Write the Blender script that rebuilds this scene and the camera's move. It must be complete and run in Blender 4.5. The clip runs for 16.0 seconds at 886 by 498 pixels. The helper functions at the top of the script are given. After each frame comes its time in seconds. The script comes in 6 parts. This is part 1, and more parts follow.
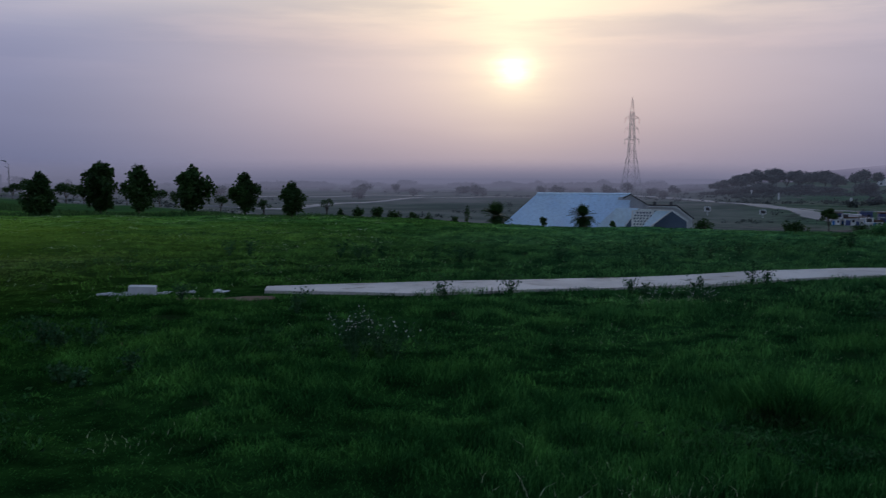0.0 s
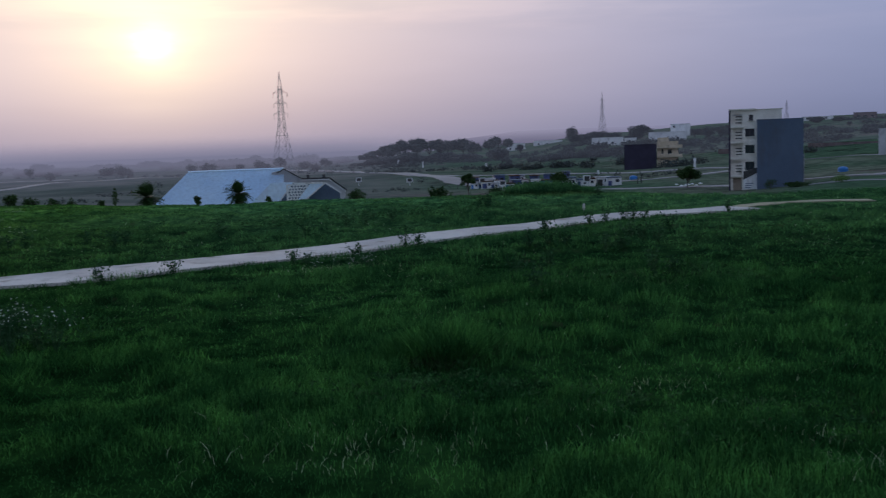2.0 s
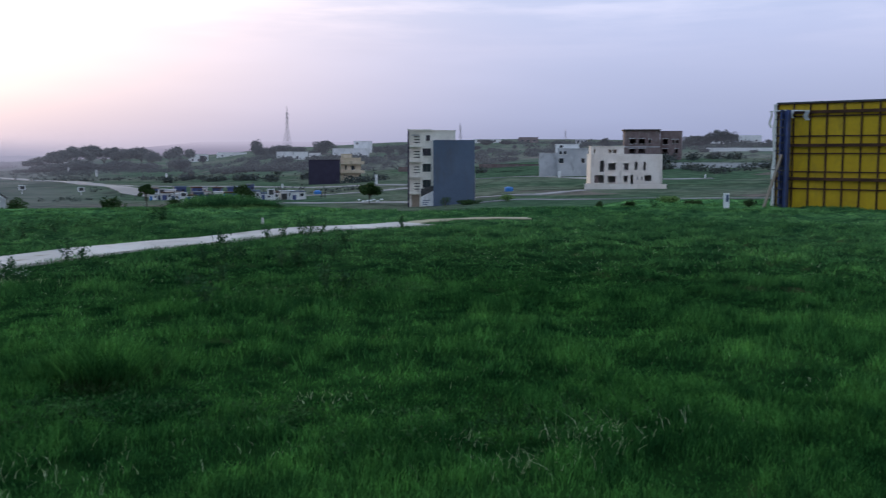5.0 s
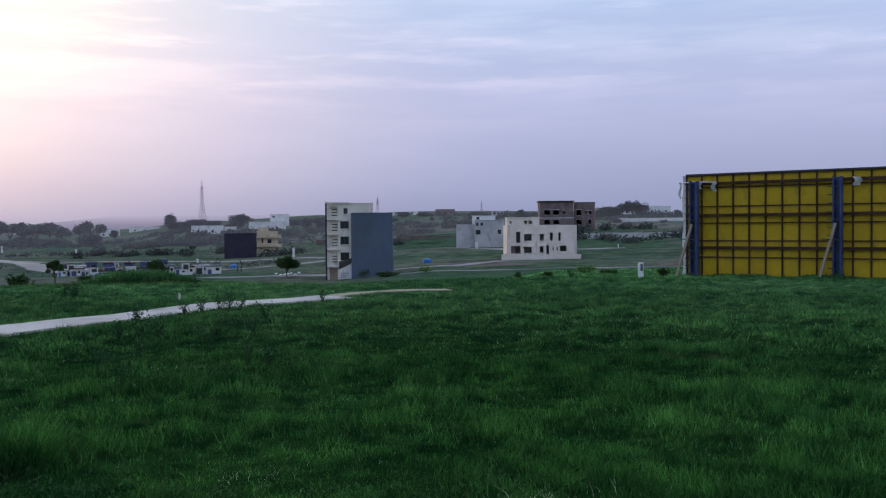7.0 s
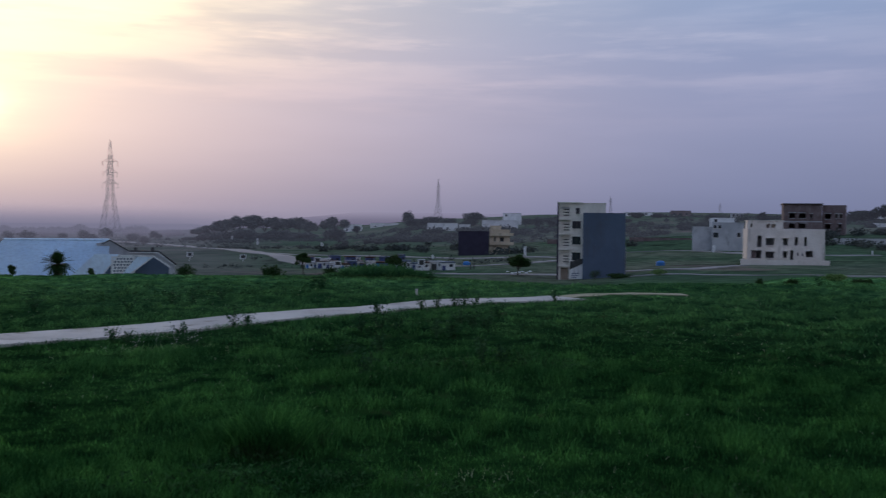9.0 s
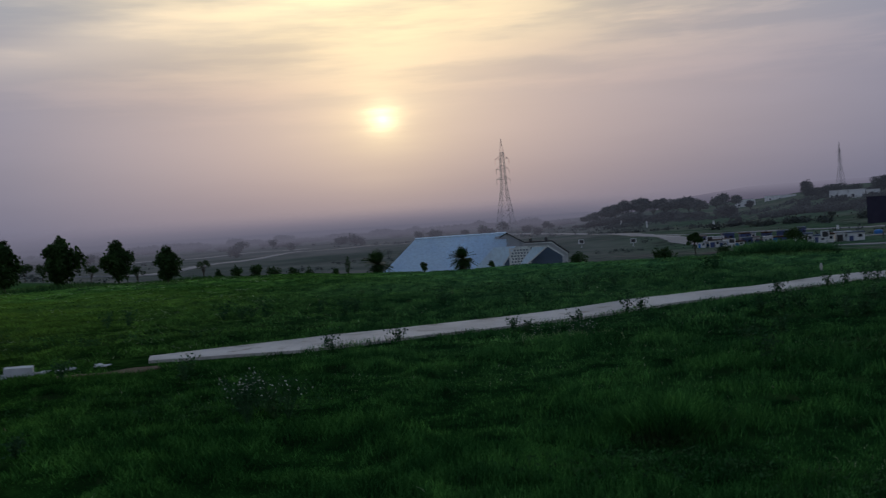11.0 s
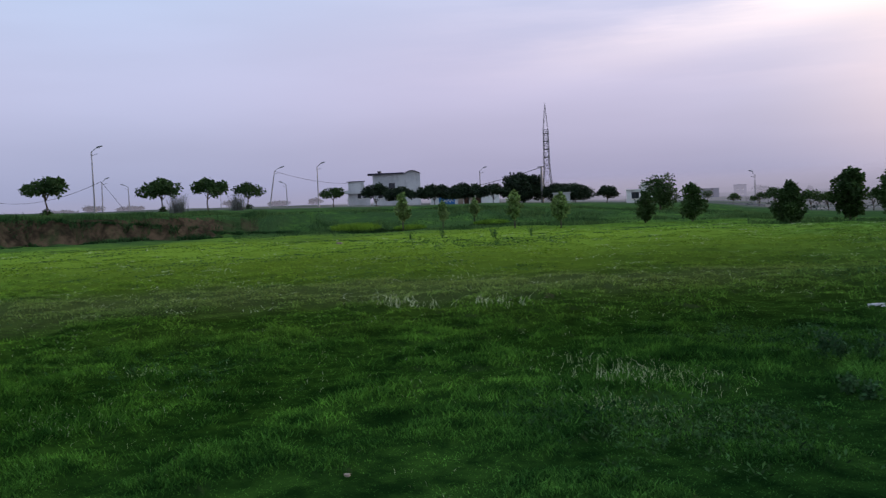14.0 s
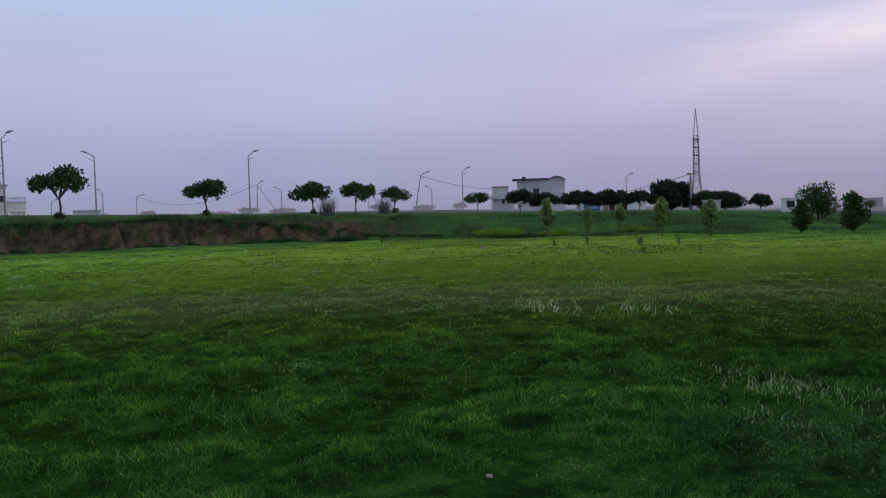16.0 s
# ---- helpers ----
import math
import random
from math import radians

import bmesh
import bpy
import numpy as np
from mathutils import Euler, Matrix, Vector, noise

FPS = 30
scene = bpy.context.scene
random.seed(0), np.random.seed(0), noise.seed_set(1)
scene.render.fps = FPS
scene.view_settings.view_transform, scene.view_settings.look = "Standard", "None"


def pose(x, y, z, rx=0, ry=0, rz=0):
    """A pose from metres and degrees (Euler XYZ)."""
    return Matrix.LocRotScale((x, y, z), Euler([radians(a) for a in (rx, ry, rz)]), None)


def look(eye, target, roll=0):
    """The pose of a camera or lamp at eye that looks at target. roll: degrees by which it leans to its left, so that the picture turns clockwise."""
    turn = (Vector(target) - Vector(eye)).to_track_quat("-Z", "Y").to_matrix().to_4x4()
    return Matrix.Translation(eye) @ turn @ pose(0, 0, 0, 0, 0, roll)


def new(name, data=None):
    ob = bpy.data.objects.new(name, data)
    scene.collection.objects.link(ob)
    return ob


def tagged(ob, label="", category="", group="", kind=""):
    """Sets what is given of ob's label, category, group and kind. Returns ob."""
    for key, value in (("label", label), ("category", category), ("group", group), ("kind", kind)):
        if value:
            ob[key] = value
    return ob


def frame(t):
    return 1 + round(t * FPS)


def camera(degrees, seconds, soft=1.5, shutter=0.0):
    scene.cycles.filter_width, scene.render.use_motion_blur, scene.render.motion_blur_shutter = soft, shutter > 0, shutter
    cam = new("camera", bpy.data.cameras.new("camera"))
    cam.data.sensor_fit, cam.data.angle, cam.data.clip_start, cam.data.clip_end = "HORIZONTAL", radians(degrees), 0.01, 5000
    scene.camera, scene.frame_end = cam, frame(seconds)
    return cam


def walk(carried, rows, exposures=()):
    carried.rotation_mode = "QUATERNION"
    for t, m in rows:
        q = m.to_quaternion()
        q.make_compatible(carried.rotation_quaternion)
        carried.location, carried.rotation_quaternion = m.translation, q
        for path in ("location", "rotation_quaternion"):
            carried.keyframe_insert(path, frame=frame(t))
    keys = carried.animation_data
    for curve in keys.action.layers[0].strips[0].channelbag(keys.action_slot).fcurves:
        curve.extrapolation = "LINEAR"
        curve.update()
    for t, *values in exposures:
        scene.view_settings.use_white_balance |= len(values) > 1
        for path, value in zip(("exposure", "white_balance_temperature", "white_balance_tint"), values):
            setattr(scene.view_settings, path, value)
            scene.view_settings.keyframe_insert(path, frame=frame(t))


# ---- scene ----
cam = camera(49.77, 16.0, soft=1.2, shutter=0.22)
# seconds, bearing to the right of +y, pitch, roll, eye
ROWS = [
    (0.0, -11.07, -4.35, 0.14, 0.083, 0.202, 1.562),
    (0.5, -5.64, -3.33, 0.40, 0.117, 0.182, 1.557),
    (1.0, -0.99, -3.34, -0.01, 0.102, 0.160, 1.545),
    (1.5, 3.48, -5.11, -0.42, 0.040, 0.053, 1.541),
    (2.0, 9.29, -6.17, -2.07, 0.035, -0.046, 1.551),
    (2.5, 12.67, -4.66, -1.31, 0.021, -0.106, 1.570),
    (3.0, 12.13, -5.17, -1.92, 0.012, -0.026, 1.569),
    (3.5, 12.95, -5.08, -1.45, 0.023, -0.064, 1.559),
    (4.0, 15.21, -4.47, -2.42, 0.038, -0.096, 1.562),
    (4.5, 21.09, -4.68, -0.23, 0.081, -0.068, 1.541),
    (5.0, 28.14, -5.68, 0.01, 0.161, -0.083, 1.558),
    (5.2, 30.78, -5.29, -0.09, 0.180, -0.102, 1.570),
    (5.7, 35.10, -4.60, -0.21, 0.157, -0.094, 1.569),
    (6.2, 35.80, -3.30, -0.33, 0.135, -0.085, 1.568),
    (6.8, 33.90, -1.70, -0.48, 0.107, -0.075, 1.567),
    (7.3, 31.98, -1.14, -0.60, 0.085, -0.067, 1.566),
    (7.5, 31.31, -1.24, -0.56, 0.074, -0.048, 1.569),
    (8.0, 29.83, -0.86, -0.03, 0.104, -0.017, 1.579),
    (8.5, 26.69, -1.49, -0.49, 0.096, -0.038, 1.586),
    (8.7, 23.79, -1.36, -0.14, 0.067, -0.032, 1.587),
    (10.8, -2.17, -2.33, -2.27, 0.087, -0.013, 1.624),
    (11.0, -3.85, -1.73, -3.99, 0.093, 0.006, 1.604),
    (11.5, -16.06, -2.28, -3.09, 0.026, 0.014, 1.600),
    (12.0, -27.87, -2.25, -2.35, -0.013, 0.036, 1.622),
    (12.5, -39.85, -2.67, -2.59, -0.084, 0.048, 1.598),
    (13.0, -47.34, -3.90, -2.56, -0.130, 0.043, 1.585),
    (13.5, -50.38, -3.90, -2.57, -0.138, -0.001, 1.581),
    (14.0, -53.55, -3.07, -2.48, -0.194, 0.011, 1.599),
    (14.5, -56.88, -2.70, -1.90, -0.214, 0.002, 1.604),
    (15.0, -59.07, -2.25, -1.13, -0.212, -0.021, 1.612),
    (15.5, -62.95, -1.46, -1.45, -0.188, -0.035, 1.586),
    (16.0, -62.10, -2.43, -1.71, -0.198, -0.014, 1.583),
]


def aimed(az, pitch, roll, ex, ey, ez):
    a, p = radians(az), radians(pitch)
    return look((ex, ey, ez), (ex + math.sin(a) * math.cos(p), ey + math.cos(a) * math.cos(p), ez + math.sin(p)), roll)


EXPOSURE = [(0.0, -0.9, 6100, 8), (1.0, -1.28, 6500, 7), (1.6, -0.65, 6250, 7), (2.5, -0.55, 6300, 8), (3.5, -0.72, 6500, 8), (4.0, -0.65, 6600, 7), (4.5, -0.68, 6500, 8), (5.0, 0.3, 6800, 4), (5.2, 0.36, 6800, 4), (5.8, 0.32, 6750, 5), (6.5, 0.18, 6650, 7),
            (7.3, 0.02, 6850, 8), (8.0, -0.25, 6550, 10), (8.7, -0.5, 6400, 10), (10.8, -1.15, 6700, 5), (11.5, -1.15, 6500, 6), (12.0, -0.78, 6300, 7), (12.6, -0.5, 6200, 6), (13.2, 0.15, 7000, 8),
            (13.6, -0.05, 7150, 8), (14.0, 0.2, 7200, 8), (14.5, 0.08, 7100, 11), (16.0, 0.02, 7100, 10)]
walk(cam, [(row[0], aimed(*row[1:])) for row in ROWS], EXPOSURE)

# ---- light ----
SUN_AZ, SUN_EL = -6.9, 6.2


def bearing(az, r, z=0.0):
    a = radians(az)
    return Vector((r * math.sin(a), r * math.cos(a), z))


sun_way = bearing(SUN_AZ, math.cos(radians(SUN_EL)), math.sin(radians(SUN_EL)))
lamp = bpy.data.lights.new("sun", "SUN")
lamp.energy, lamp.angle, lamp.color = 0.55, radians(4), (1.0, 0.72, 0.45)
sun_lamp = new("sun", lamp)
sun_lamp.matrix_world = look(sun_way * 500, (0, 0, 0))


class Net:
    """A small shorthand for building node trees."""

    def __init__(self, tree):
        self.t = tree
        tree.nodes.clear()

    def node(self, kind, **sets):
        n = self.t.nodes.new(kind)
        for k, val in sets.items():
            setattr(n, k, val)
        return n

    def put(self, sock, val):
        if hasattr(val, "is_output"):
            self.t.links.new(val, sock)
        else:
            sock.default_value = val

    def math(self, op, a, b=0.0, c=0.0, clamp=False):
        n = self.node("ShaderNodeMath", operation=op, use_clamp=clamp)
        for i, val in enumerate((a, b, c)):
            self.put(n.inputs[i], val)
        return n.outputs[0]

    def vmath(self, op, a, b=(0, 0, 0)):
        n = self.node("ShaderNodeVectorMath", operation=op)
        self.put(n.inputs[0], a)
        self.put(n.inputs[1], b)
        return n.outputs["Value" if op in ("DOT_PRODUCT", "LENGTH") else "Vector"]

    def mix(self, fac, a, b, blend="MIX"):
        n = self.node("ShaderNodeMix", data_type="RGBA", blend_type=blend)
        self.put(n.inputs["Factor"], fac)
        for key, val in (("A", a), ("B", b)):
            sock = [i for i in n.inputs if i.name == key and i.type == "RGBA"][0]
            self.put(sock, val if hasattr(val, "is_output") else (*val, 1.0))
        return [o for o in n.outputs if o.type == "RGBA"][0]

    def ramp(self, val, lo, hi, a=0.0, b=1.0):
        n = self.node("ShaderNodeMapRange", interpolation_type="SMOOTHSTEP")
        for i, x in enumerate((val, lo, hi, a, b)):
            self.put(n.inputs[i], x)
        return n.outputs[0]

    def noise(self, vec, scale, detail=3.0, rough=0.55):
        n = self.node("ShaderNodeTexNoise")
        self.put(n.inputs["Vector"], vec)
        n.inputs["Scale"].default_value, n.inputs["Detail"].default_value, n.inputs["Roughness"].default_value = scale, detail, rough
        return n.outputs["Fac"]


def make_world():
    w = bpy.data.worlds.new("evening_sky")
    w.use_nodes = True
    scene.world = w
    n = Net(w.node_tree)
    way = n.vmath("NORMALIZE", n.node("ShaderNodeTexCoord").outputs["Generated"])
    sep = n.node("ShaderNodeSeparateXYZ")
    n.put(sep.inputs[0], way)
    up = sep.outputs["Z"]
    sky = n.node("ShaderNodeTexSky", sky_type="NISHITA")
    sky.sun_disc, sky.sun_elevation, sky.sun_rotation = False, radians(SUN_EL), radians(SUN_AZ)
    sky.air_density, sky.dust_density, sky.ozone_density = 1.0, 4.0, 2.0
    near = n.vmath("DOT_PRODUCT", way, tuple(sun_way))
    ang = n.math("ARCCOSINE", n.math("MINIMUM", near, 1.0))
    # clear evening air away from the sun: violet-grey low down, pale blue above
    cool = n.mix(n.ramp(up, -0.02, 0.14), (0.265, 0.30, 0.50), (0.445, 0.49, 0.765))
    cool = n.mix(n.ramp(up, 0.10, 0.34), cool, (0.435, 0.625, 0.95))
    cool = n.mix(n.ramp(up, 0.40, 1.0), cool, (0.40, 0.53, 0.84))
    cool = n.mix(n.ramp(ang, radians(95), radians(160)), cool, n.mix(1.0, cool, (1.05, 0.84, 0.78), "MULTIPLY"))
    bear = n.math("ARCTAN2", sep.outputs["X"], sep.outputs["Y"])
    rosy = n.math("MULTIPLY", n.ramp(bear, -1.3, -0.88), n.ramp(bear, -0.75, -0.4, 1.0, 0.0))
    cool = n.mix(rosy, cool, n.mix(1.0, cool, (1.08, 0.985, 0.975), "MULTIPLY"))
    # dusty air towards the sun: mauve low down, rose and cream above
    warm = n.mix(n.ramp(up, -0.01, 0.11), (0.60, 0.51, 0.67), (0.93, 0.75, 0.84))
    warm = n.mix(n.ramp(up, 0.09, 0.26), warm, (1.03, 0.90, 0.83))
    warm = n.mix(n.ramp(up, 0.30, 0.8), warm, (0.48, 0.57, 0.84))
    lean = n.math("MULTIPLY", ang, n.math("SUBTRACT", 1.0, n.math("ADD", n.math("MULTIPLY", n.math("MAXIMUM", bear, 0.0), 0.25), n.math("MULTIPLY", n.math("MINIMUM", bear, 0.0), 0.42))))
    air = n.mix(n.ramp(lean, radians(3), radians(39), 1.0, 0.0), cool, warm)
    # glow round the veiled sun
    veil = n.ramp(up, 0.0, 0.13, 0.12, 1.0)
    wide = n.math("MULTIPLY", n.math("EXPONENT", n.math("MULTIPLY", n.math("POWER", n.math("DIVIDE", ang, radians(24)), 2.0), -1.0)), veil)
    mid = n.math("MULTIPLY", n.math("EXPONENT", n.math("MULTIPLY", n.math("POWER", n.math("DIVIDE", ang, radians(5.6)), 1.3), -1.0)), veil)
    above = n.math("MULTIPLY", n.math("EXPONENT", n.math("MULTIPLY", n.math("POWER", n.math("DIVIDE", ang, radians(15)), 2.0), -1.0)), n.ramp(up, 0.12, 0.24))
    flat = n.vmath("MULTIPLY", way, (1.6, 1.6, 9.0))
    streak = n.noise(flat, 1.3, 4.0, 0.5)
    wisp = n.noise(n.vmath("MULTIPLY", way, (2.5, 2.5, 22.0)), 1.5, 5.0, 0.55)
    ragged = n.math("ADD", ang, n.math("MULTIPLY", n.math("SUBTRACT", n.noise(n.vmath("MULTIPLY", way, (9.0, 9.0, 90.0)), 1.5, 4.0, 0.6), 0.5), radians(1.1)))
    ragged = n.math("MAXIMUM", ragged, 0.0)
    bed = n.ramp(up, math.sin(radians(SUN_EL - 0.95)), math.sin(radians(SUN_EL - 0.45)), 0.5, 1.0)
    core = n.math("MULTIPLY", bed, n.math("EXPONENT", n.math("MULTIPLY", n.math("POWER", n.math("DIVIDE", ragged, radians(0.62)), 1.2), -1.0)))
    inner = n.math("MULTIPLY", n.ramp(wisp, 0.36, 0.62, 0.7, 1.15), n.math("EXPONENT", n.math("MULTIPLY", n.math("POWER", n.math("DIVIDE", ragged, radians(2.6)), 1.4), -1.0)))
    above = n.math("MULTIPLY", above, n.ramp(wisp, 0.36, 0.62, 0.45, 1.35))
    glow = n.mix(1.0, n.mix(wide, (0, 0, 0), (0.15, 0.10, 0.045)), n.mix(mid, (0, 0, 0), (0.52, 0.40, 0.13)), "ADD")
    glow = n.mix(1.0, glow, n.mix(above, (0, 0, 0), (0.80, 0.66, 0.28)), "ADD")
    glow = n.mix(1.0, glow, n.mix(core, (0, 0, 0), (3.0, 2.6, 1.4)), "ADD")
    glow = n.mix(1.0, glow, n.mix(inner, (0, 0, 0), (0.34, 0.27, 0.10)), "ADD")
    line = n.math("ADD", n.math("MULTIPLY", n.math("ADD", bear, 0.66), 0.15), n.math("ADD", 0.158, n.math("MULTIPLY", n.math("SUBTRACT", wisp, 0.5), 0.05)))
    rim = n.math("EXPONENT", n.math("MULTIPLY", n.math("POWER", n.math("ABSOLUTE", n.math("DIVIDE", n.math("SUBTRACT", up, line), 0.024)), 2.0), -1.0))
    rim = n.math("MULTIPLY", rim, n.math("MULTIPLY", n.ramp(bear, -0.95, -0.45), n.ramp(bear, -0.25, 0.05, 1.0, 0.0)))
    glow = n.mix(1.0, glow, n.mix(rim, (0, 0, 0), (0.36, 0.27, 0.17)), "ADD")
    band = n.math("MULTIPLY", n.ramp(wisp, 0.42, 0.66), n.math("MULTIPLY", n.ramp(up, 0.07, 0.16), n.ramp(bear, -1.1, -0.6)))
    total = n.mix(1.0, air, glow, "ADD")
    total = n.mix(n.math("MULTIPLY", band, 0.5), total, n.mix(1.0, total, (1.38, 1.26, 1.15), "MULTIPLY"))
    # thin wisps high over the valley
    high = n.noise(n.vmath("ADD", n.vmath("MULTIPLY", way, (3.2, 3.2, 26.0)), (4.3, 1.1, 0.4)), 1.6, 5.0, 0.6)
    high = n.math("MULTIPLY", n.ramp(high, 0.50, 0.68), n.math("MULTIPLY", n.ramp(up, 0.11, 0.19), n.ramp(bear, -0.2, 0.25)))
    total = n.mix(n.math("MULTIPLY", high, 0.7), total, n.mix(1.0, total, (1.34, 1.24, 1.14), "MULTIPLY"))
    shade = n.ramp(streak, 0.35, 0.65, 0.97, 1.03)
    total = n.vmath("SCALE", total)
    n.put(total.node.inputs["Scale"], shade)
    both = n.mix(0.006, total, sky.outputs[0])
    bg = n.node("ShaderNodeBackground")
    n.put(bg.inputs["Color"], both)
    bg.inputs["Strength"].default_value = 1.0
    out = n.node("ShaderNodeOutputWorld")
    n.put(out.inputs[0], bg.outputs[0])


make_world()

# ---- materials ----


def material(name, a, b, scale=1.0, fine=12.0, rough=0.8, metal=0.0, bump=0.2, grime=None, per_piece=0.0, through_light=0.0, lo=0.35, hi=0.65):
    """Two base colours mixed by coarse noise, varied by fine noise, with fine relief."""
    m = bpy.data.materials.new(name)
    m.use_nodes = True
    n = Net(m.node_tree)
    at = n.node("ShaderNodeNewGeometry").outputs["Position"]
    col = n.mix(n.ramp(n.noise(at, scale, 4.0), lo, hi), a, b)
    grain = n.noise(at, fine, 5.0, 0.65)
    col = n.mix(1.0, col, n.mix(grain, (0.72, 0.72, 0.72), (1.26, 1.26, 1.26)), "MULTIPLY")
    if grime:
        col = n.mix(n.ramp(n.noise(n.vmath("MULTIPLY", at, (1, 1, 0.25)), scale * 2.3, 6.0, 0.7), 0.52, 0.74), col, grime)
    if per_piece:
        rnd = n.node("ShaderNodeNewGeometry").outputs["Random Per Island"]
        col = n.mix(1.0, col, n.mix(rnd, (1 - per_piece,) * 3, (1 + per_piece,) * 3), "MULTIPLY")
    p = n.node("ShaderNodeBsdfPrincipled")
    n.put(p.inputs["Base Color"], col)
    n.put(p.inputs["Roughness"], n.ramp(grain, 0.2, 0.8, max(rough - 0.12, 0.03), min(rough + 0.12, 1.0)))
    p.inputs["Metallic"].default_value = metal
    p.inputs["Specular IOR Level"].default_value = 0.08 if through_light else 0.3
    if bump:
        bp = n.node("ShaderNodeBump")
        bp.inputs["Strength"].default_value, bp.inputs["Distance"].default_value = bump, 0.02
        n.put(bp.inputs["Height"], grain)
        n.put(p.inputs["Normal"], bp.outputs[0])
    top = p.outputs[0]
    if through_light:
        tr = n.node("ShaderNodeBsdfTranslucent")
        n.put(tr.inputs["Color"], col)
        mx = n.node("ShaderNodeMixShader")
        mx.inputs[0].default_value = through_light
        n.put(mx.inputs[1], top)
        n.put(mx.inputs[2], tr.outputs[0])
        top = mx.outputs[0]
    n.put(n.node("ShaderNodeOutputMaterial").inputs[0], top)
    return m


def glass(name, tint=(0.03, 0.035, 0.045)):
    m = bpy.data.materials.new(name)
    m.use_nodes = True
    p = m.node_tree.nodes["Principled BSDF"]
    p.inputs["Base Color"].default_value = (*tint, 1)
    p.inputs["Roughness"].default_value = 0.08
    return m


def grass_material():
    """Blades: deep green, yellower in the open middle of the field, browner in a dry strip."""
    m = bpy.data.materials.new("grass_blades")
    m.use_nodes = True
    n = Net(m.node_tree)
    geo = n.node("ShaderNodeNewGeometry")
    at = n.vmath("MULTIPLY", geo.outputs["Position"], (1, 1, 0.0))
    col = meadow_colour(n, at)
    odd = n.math("POWER", geo.outputs["Random Per Island"], 2.5)
    wide = n.mix(odd, (0.62, 0.66, 0.64), (1.9, 1.75, 1.8))
    calm = n.mix(odd, (0.80, 0.82, 0.80), (1.4, 1.35, 1.4))
    col = n.mix(1.0, col, n.mix(n.ramp(n.vmath("LENGTH", at), 8.0, 22.0), wide, calm), "MULTIPLY")
    p = n.node("ShaderNodeBsdfPrincipled")
    n.put(p.inputs["Base Color"], col)
    p.inputs["Roughness"].default_value, p.inputs["Specular IOR Level"].default_value = 0.8, 0.0
    tr = n.node("ShaderNodeBsdfTranslucent")
    n.put(tr.inputs["Color"], col)
    mx = n.node("ShaderNodeMixShader")
    mx.inputs[0].default_value = 0.35
    n.put(mx.inputs[1], p.outputs[0])
    n.put(mx.inputs[2], tr.outputs[0])
    n.put(n.node("ShaderNodeOutputMaterial").inputs[0], mx.outputs[0])
    return m


def meadow_colour(n, at):
    """The meadow's colours by place: lush and dark patches, a yellow-green middle, a dry strip, haze-pale far turf."""
    col = n.mix(n.ramp(n.noise(at, 0.16, 4), 0.36, 0.64), (0.042, 0.142, 0.036), (0.071, 0.212, 0.054))
    col = n.mix(n.ramp(n.noise(at, 1.3, 4, 0.65), 0.38, 0.66), n.mix(1.0, col, (0.60, 0.66, 0.66), "MULTIPLY"), n.mix(1.0, col, (1.25, 1.18, 1.05), "MULTIPLY"))
    tuft = n.noise(n.vmath("MULTIPLY", at, (1.0, 1.0, 0.0)), 3.4, 5, 0.7)
    col = n.mix(1.0, col, n.mix(n.ramp(tuft, 0.36, 0.64), (0.46, 0.54, 0.58), (1.42, 1.36, 1.2)), "MULTIPLY")
    west = n.node("ShaderNodeSeparateXYZ")
    n.put(west.inputs[0], at)
    col = n.mix(1.0, col, n.mix(n.ramp(west.outputs["X"], -9.0, 1.0), (1.05, 0.97, 0.54), (1.0, 1.0, 1.0)), "MULTIPLY")
    # haze and light caught by edge-on blades, put into the far turf's colour
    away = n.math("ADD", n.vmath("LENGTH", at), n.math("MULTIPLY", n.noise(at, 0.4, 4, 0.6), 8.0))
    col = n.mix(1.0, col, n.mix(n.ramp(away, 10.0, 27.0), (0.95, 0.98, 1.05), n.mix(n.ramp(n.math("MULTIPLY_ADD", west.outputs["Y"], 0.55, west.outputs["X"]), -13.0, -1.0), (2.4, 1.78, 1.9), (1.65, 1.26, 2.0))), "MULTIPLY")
    off = n.vmath("LENGTH", n.vmath("MULTIPLY", n.vmath("SUBTRACT", at, (-29.0, 17.0, 0.0)), (0.85, 1.0, 0.0)))
    off = n.math("ADD", off, n.math("MULTIPLY", n.noise(at, 0.35, 4, 0.6), 12.0))
    col = n.mix(n.ramp(off, 14.0, 28.0, 0.8, 0.0), col, (0.20, 0.305, 0.036))
    r = n.vmath("LENGTH", at)
    side = n.node("ShaderNodeSeparateXYZ")
    n.put(side.inputs[0], at)
    dry = n.math("MULTIPLY", n.ramp(n.math("ABSOLUTE", n.math("SUBTRACT", n.math("ADD", r, n.math("MULTIPLY", n.noise(at, 0.5, 4, 0.6), 5.0)), 19.5)), 0.8, 3.6, 1.0, 0.0), n.ramp(side.outputs["X"], -13.0, -7.0, 1.0, 0.0))
    col = n.mix(n.math("MULTIPLY", dry, 0.45), col, (0.26, 0.30, 0.12))
    return col


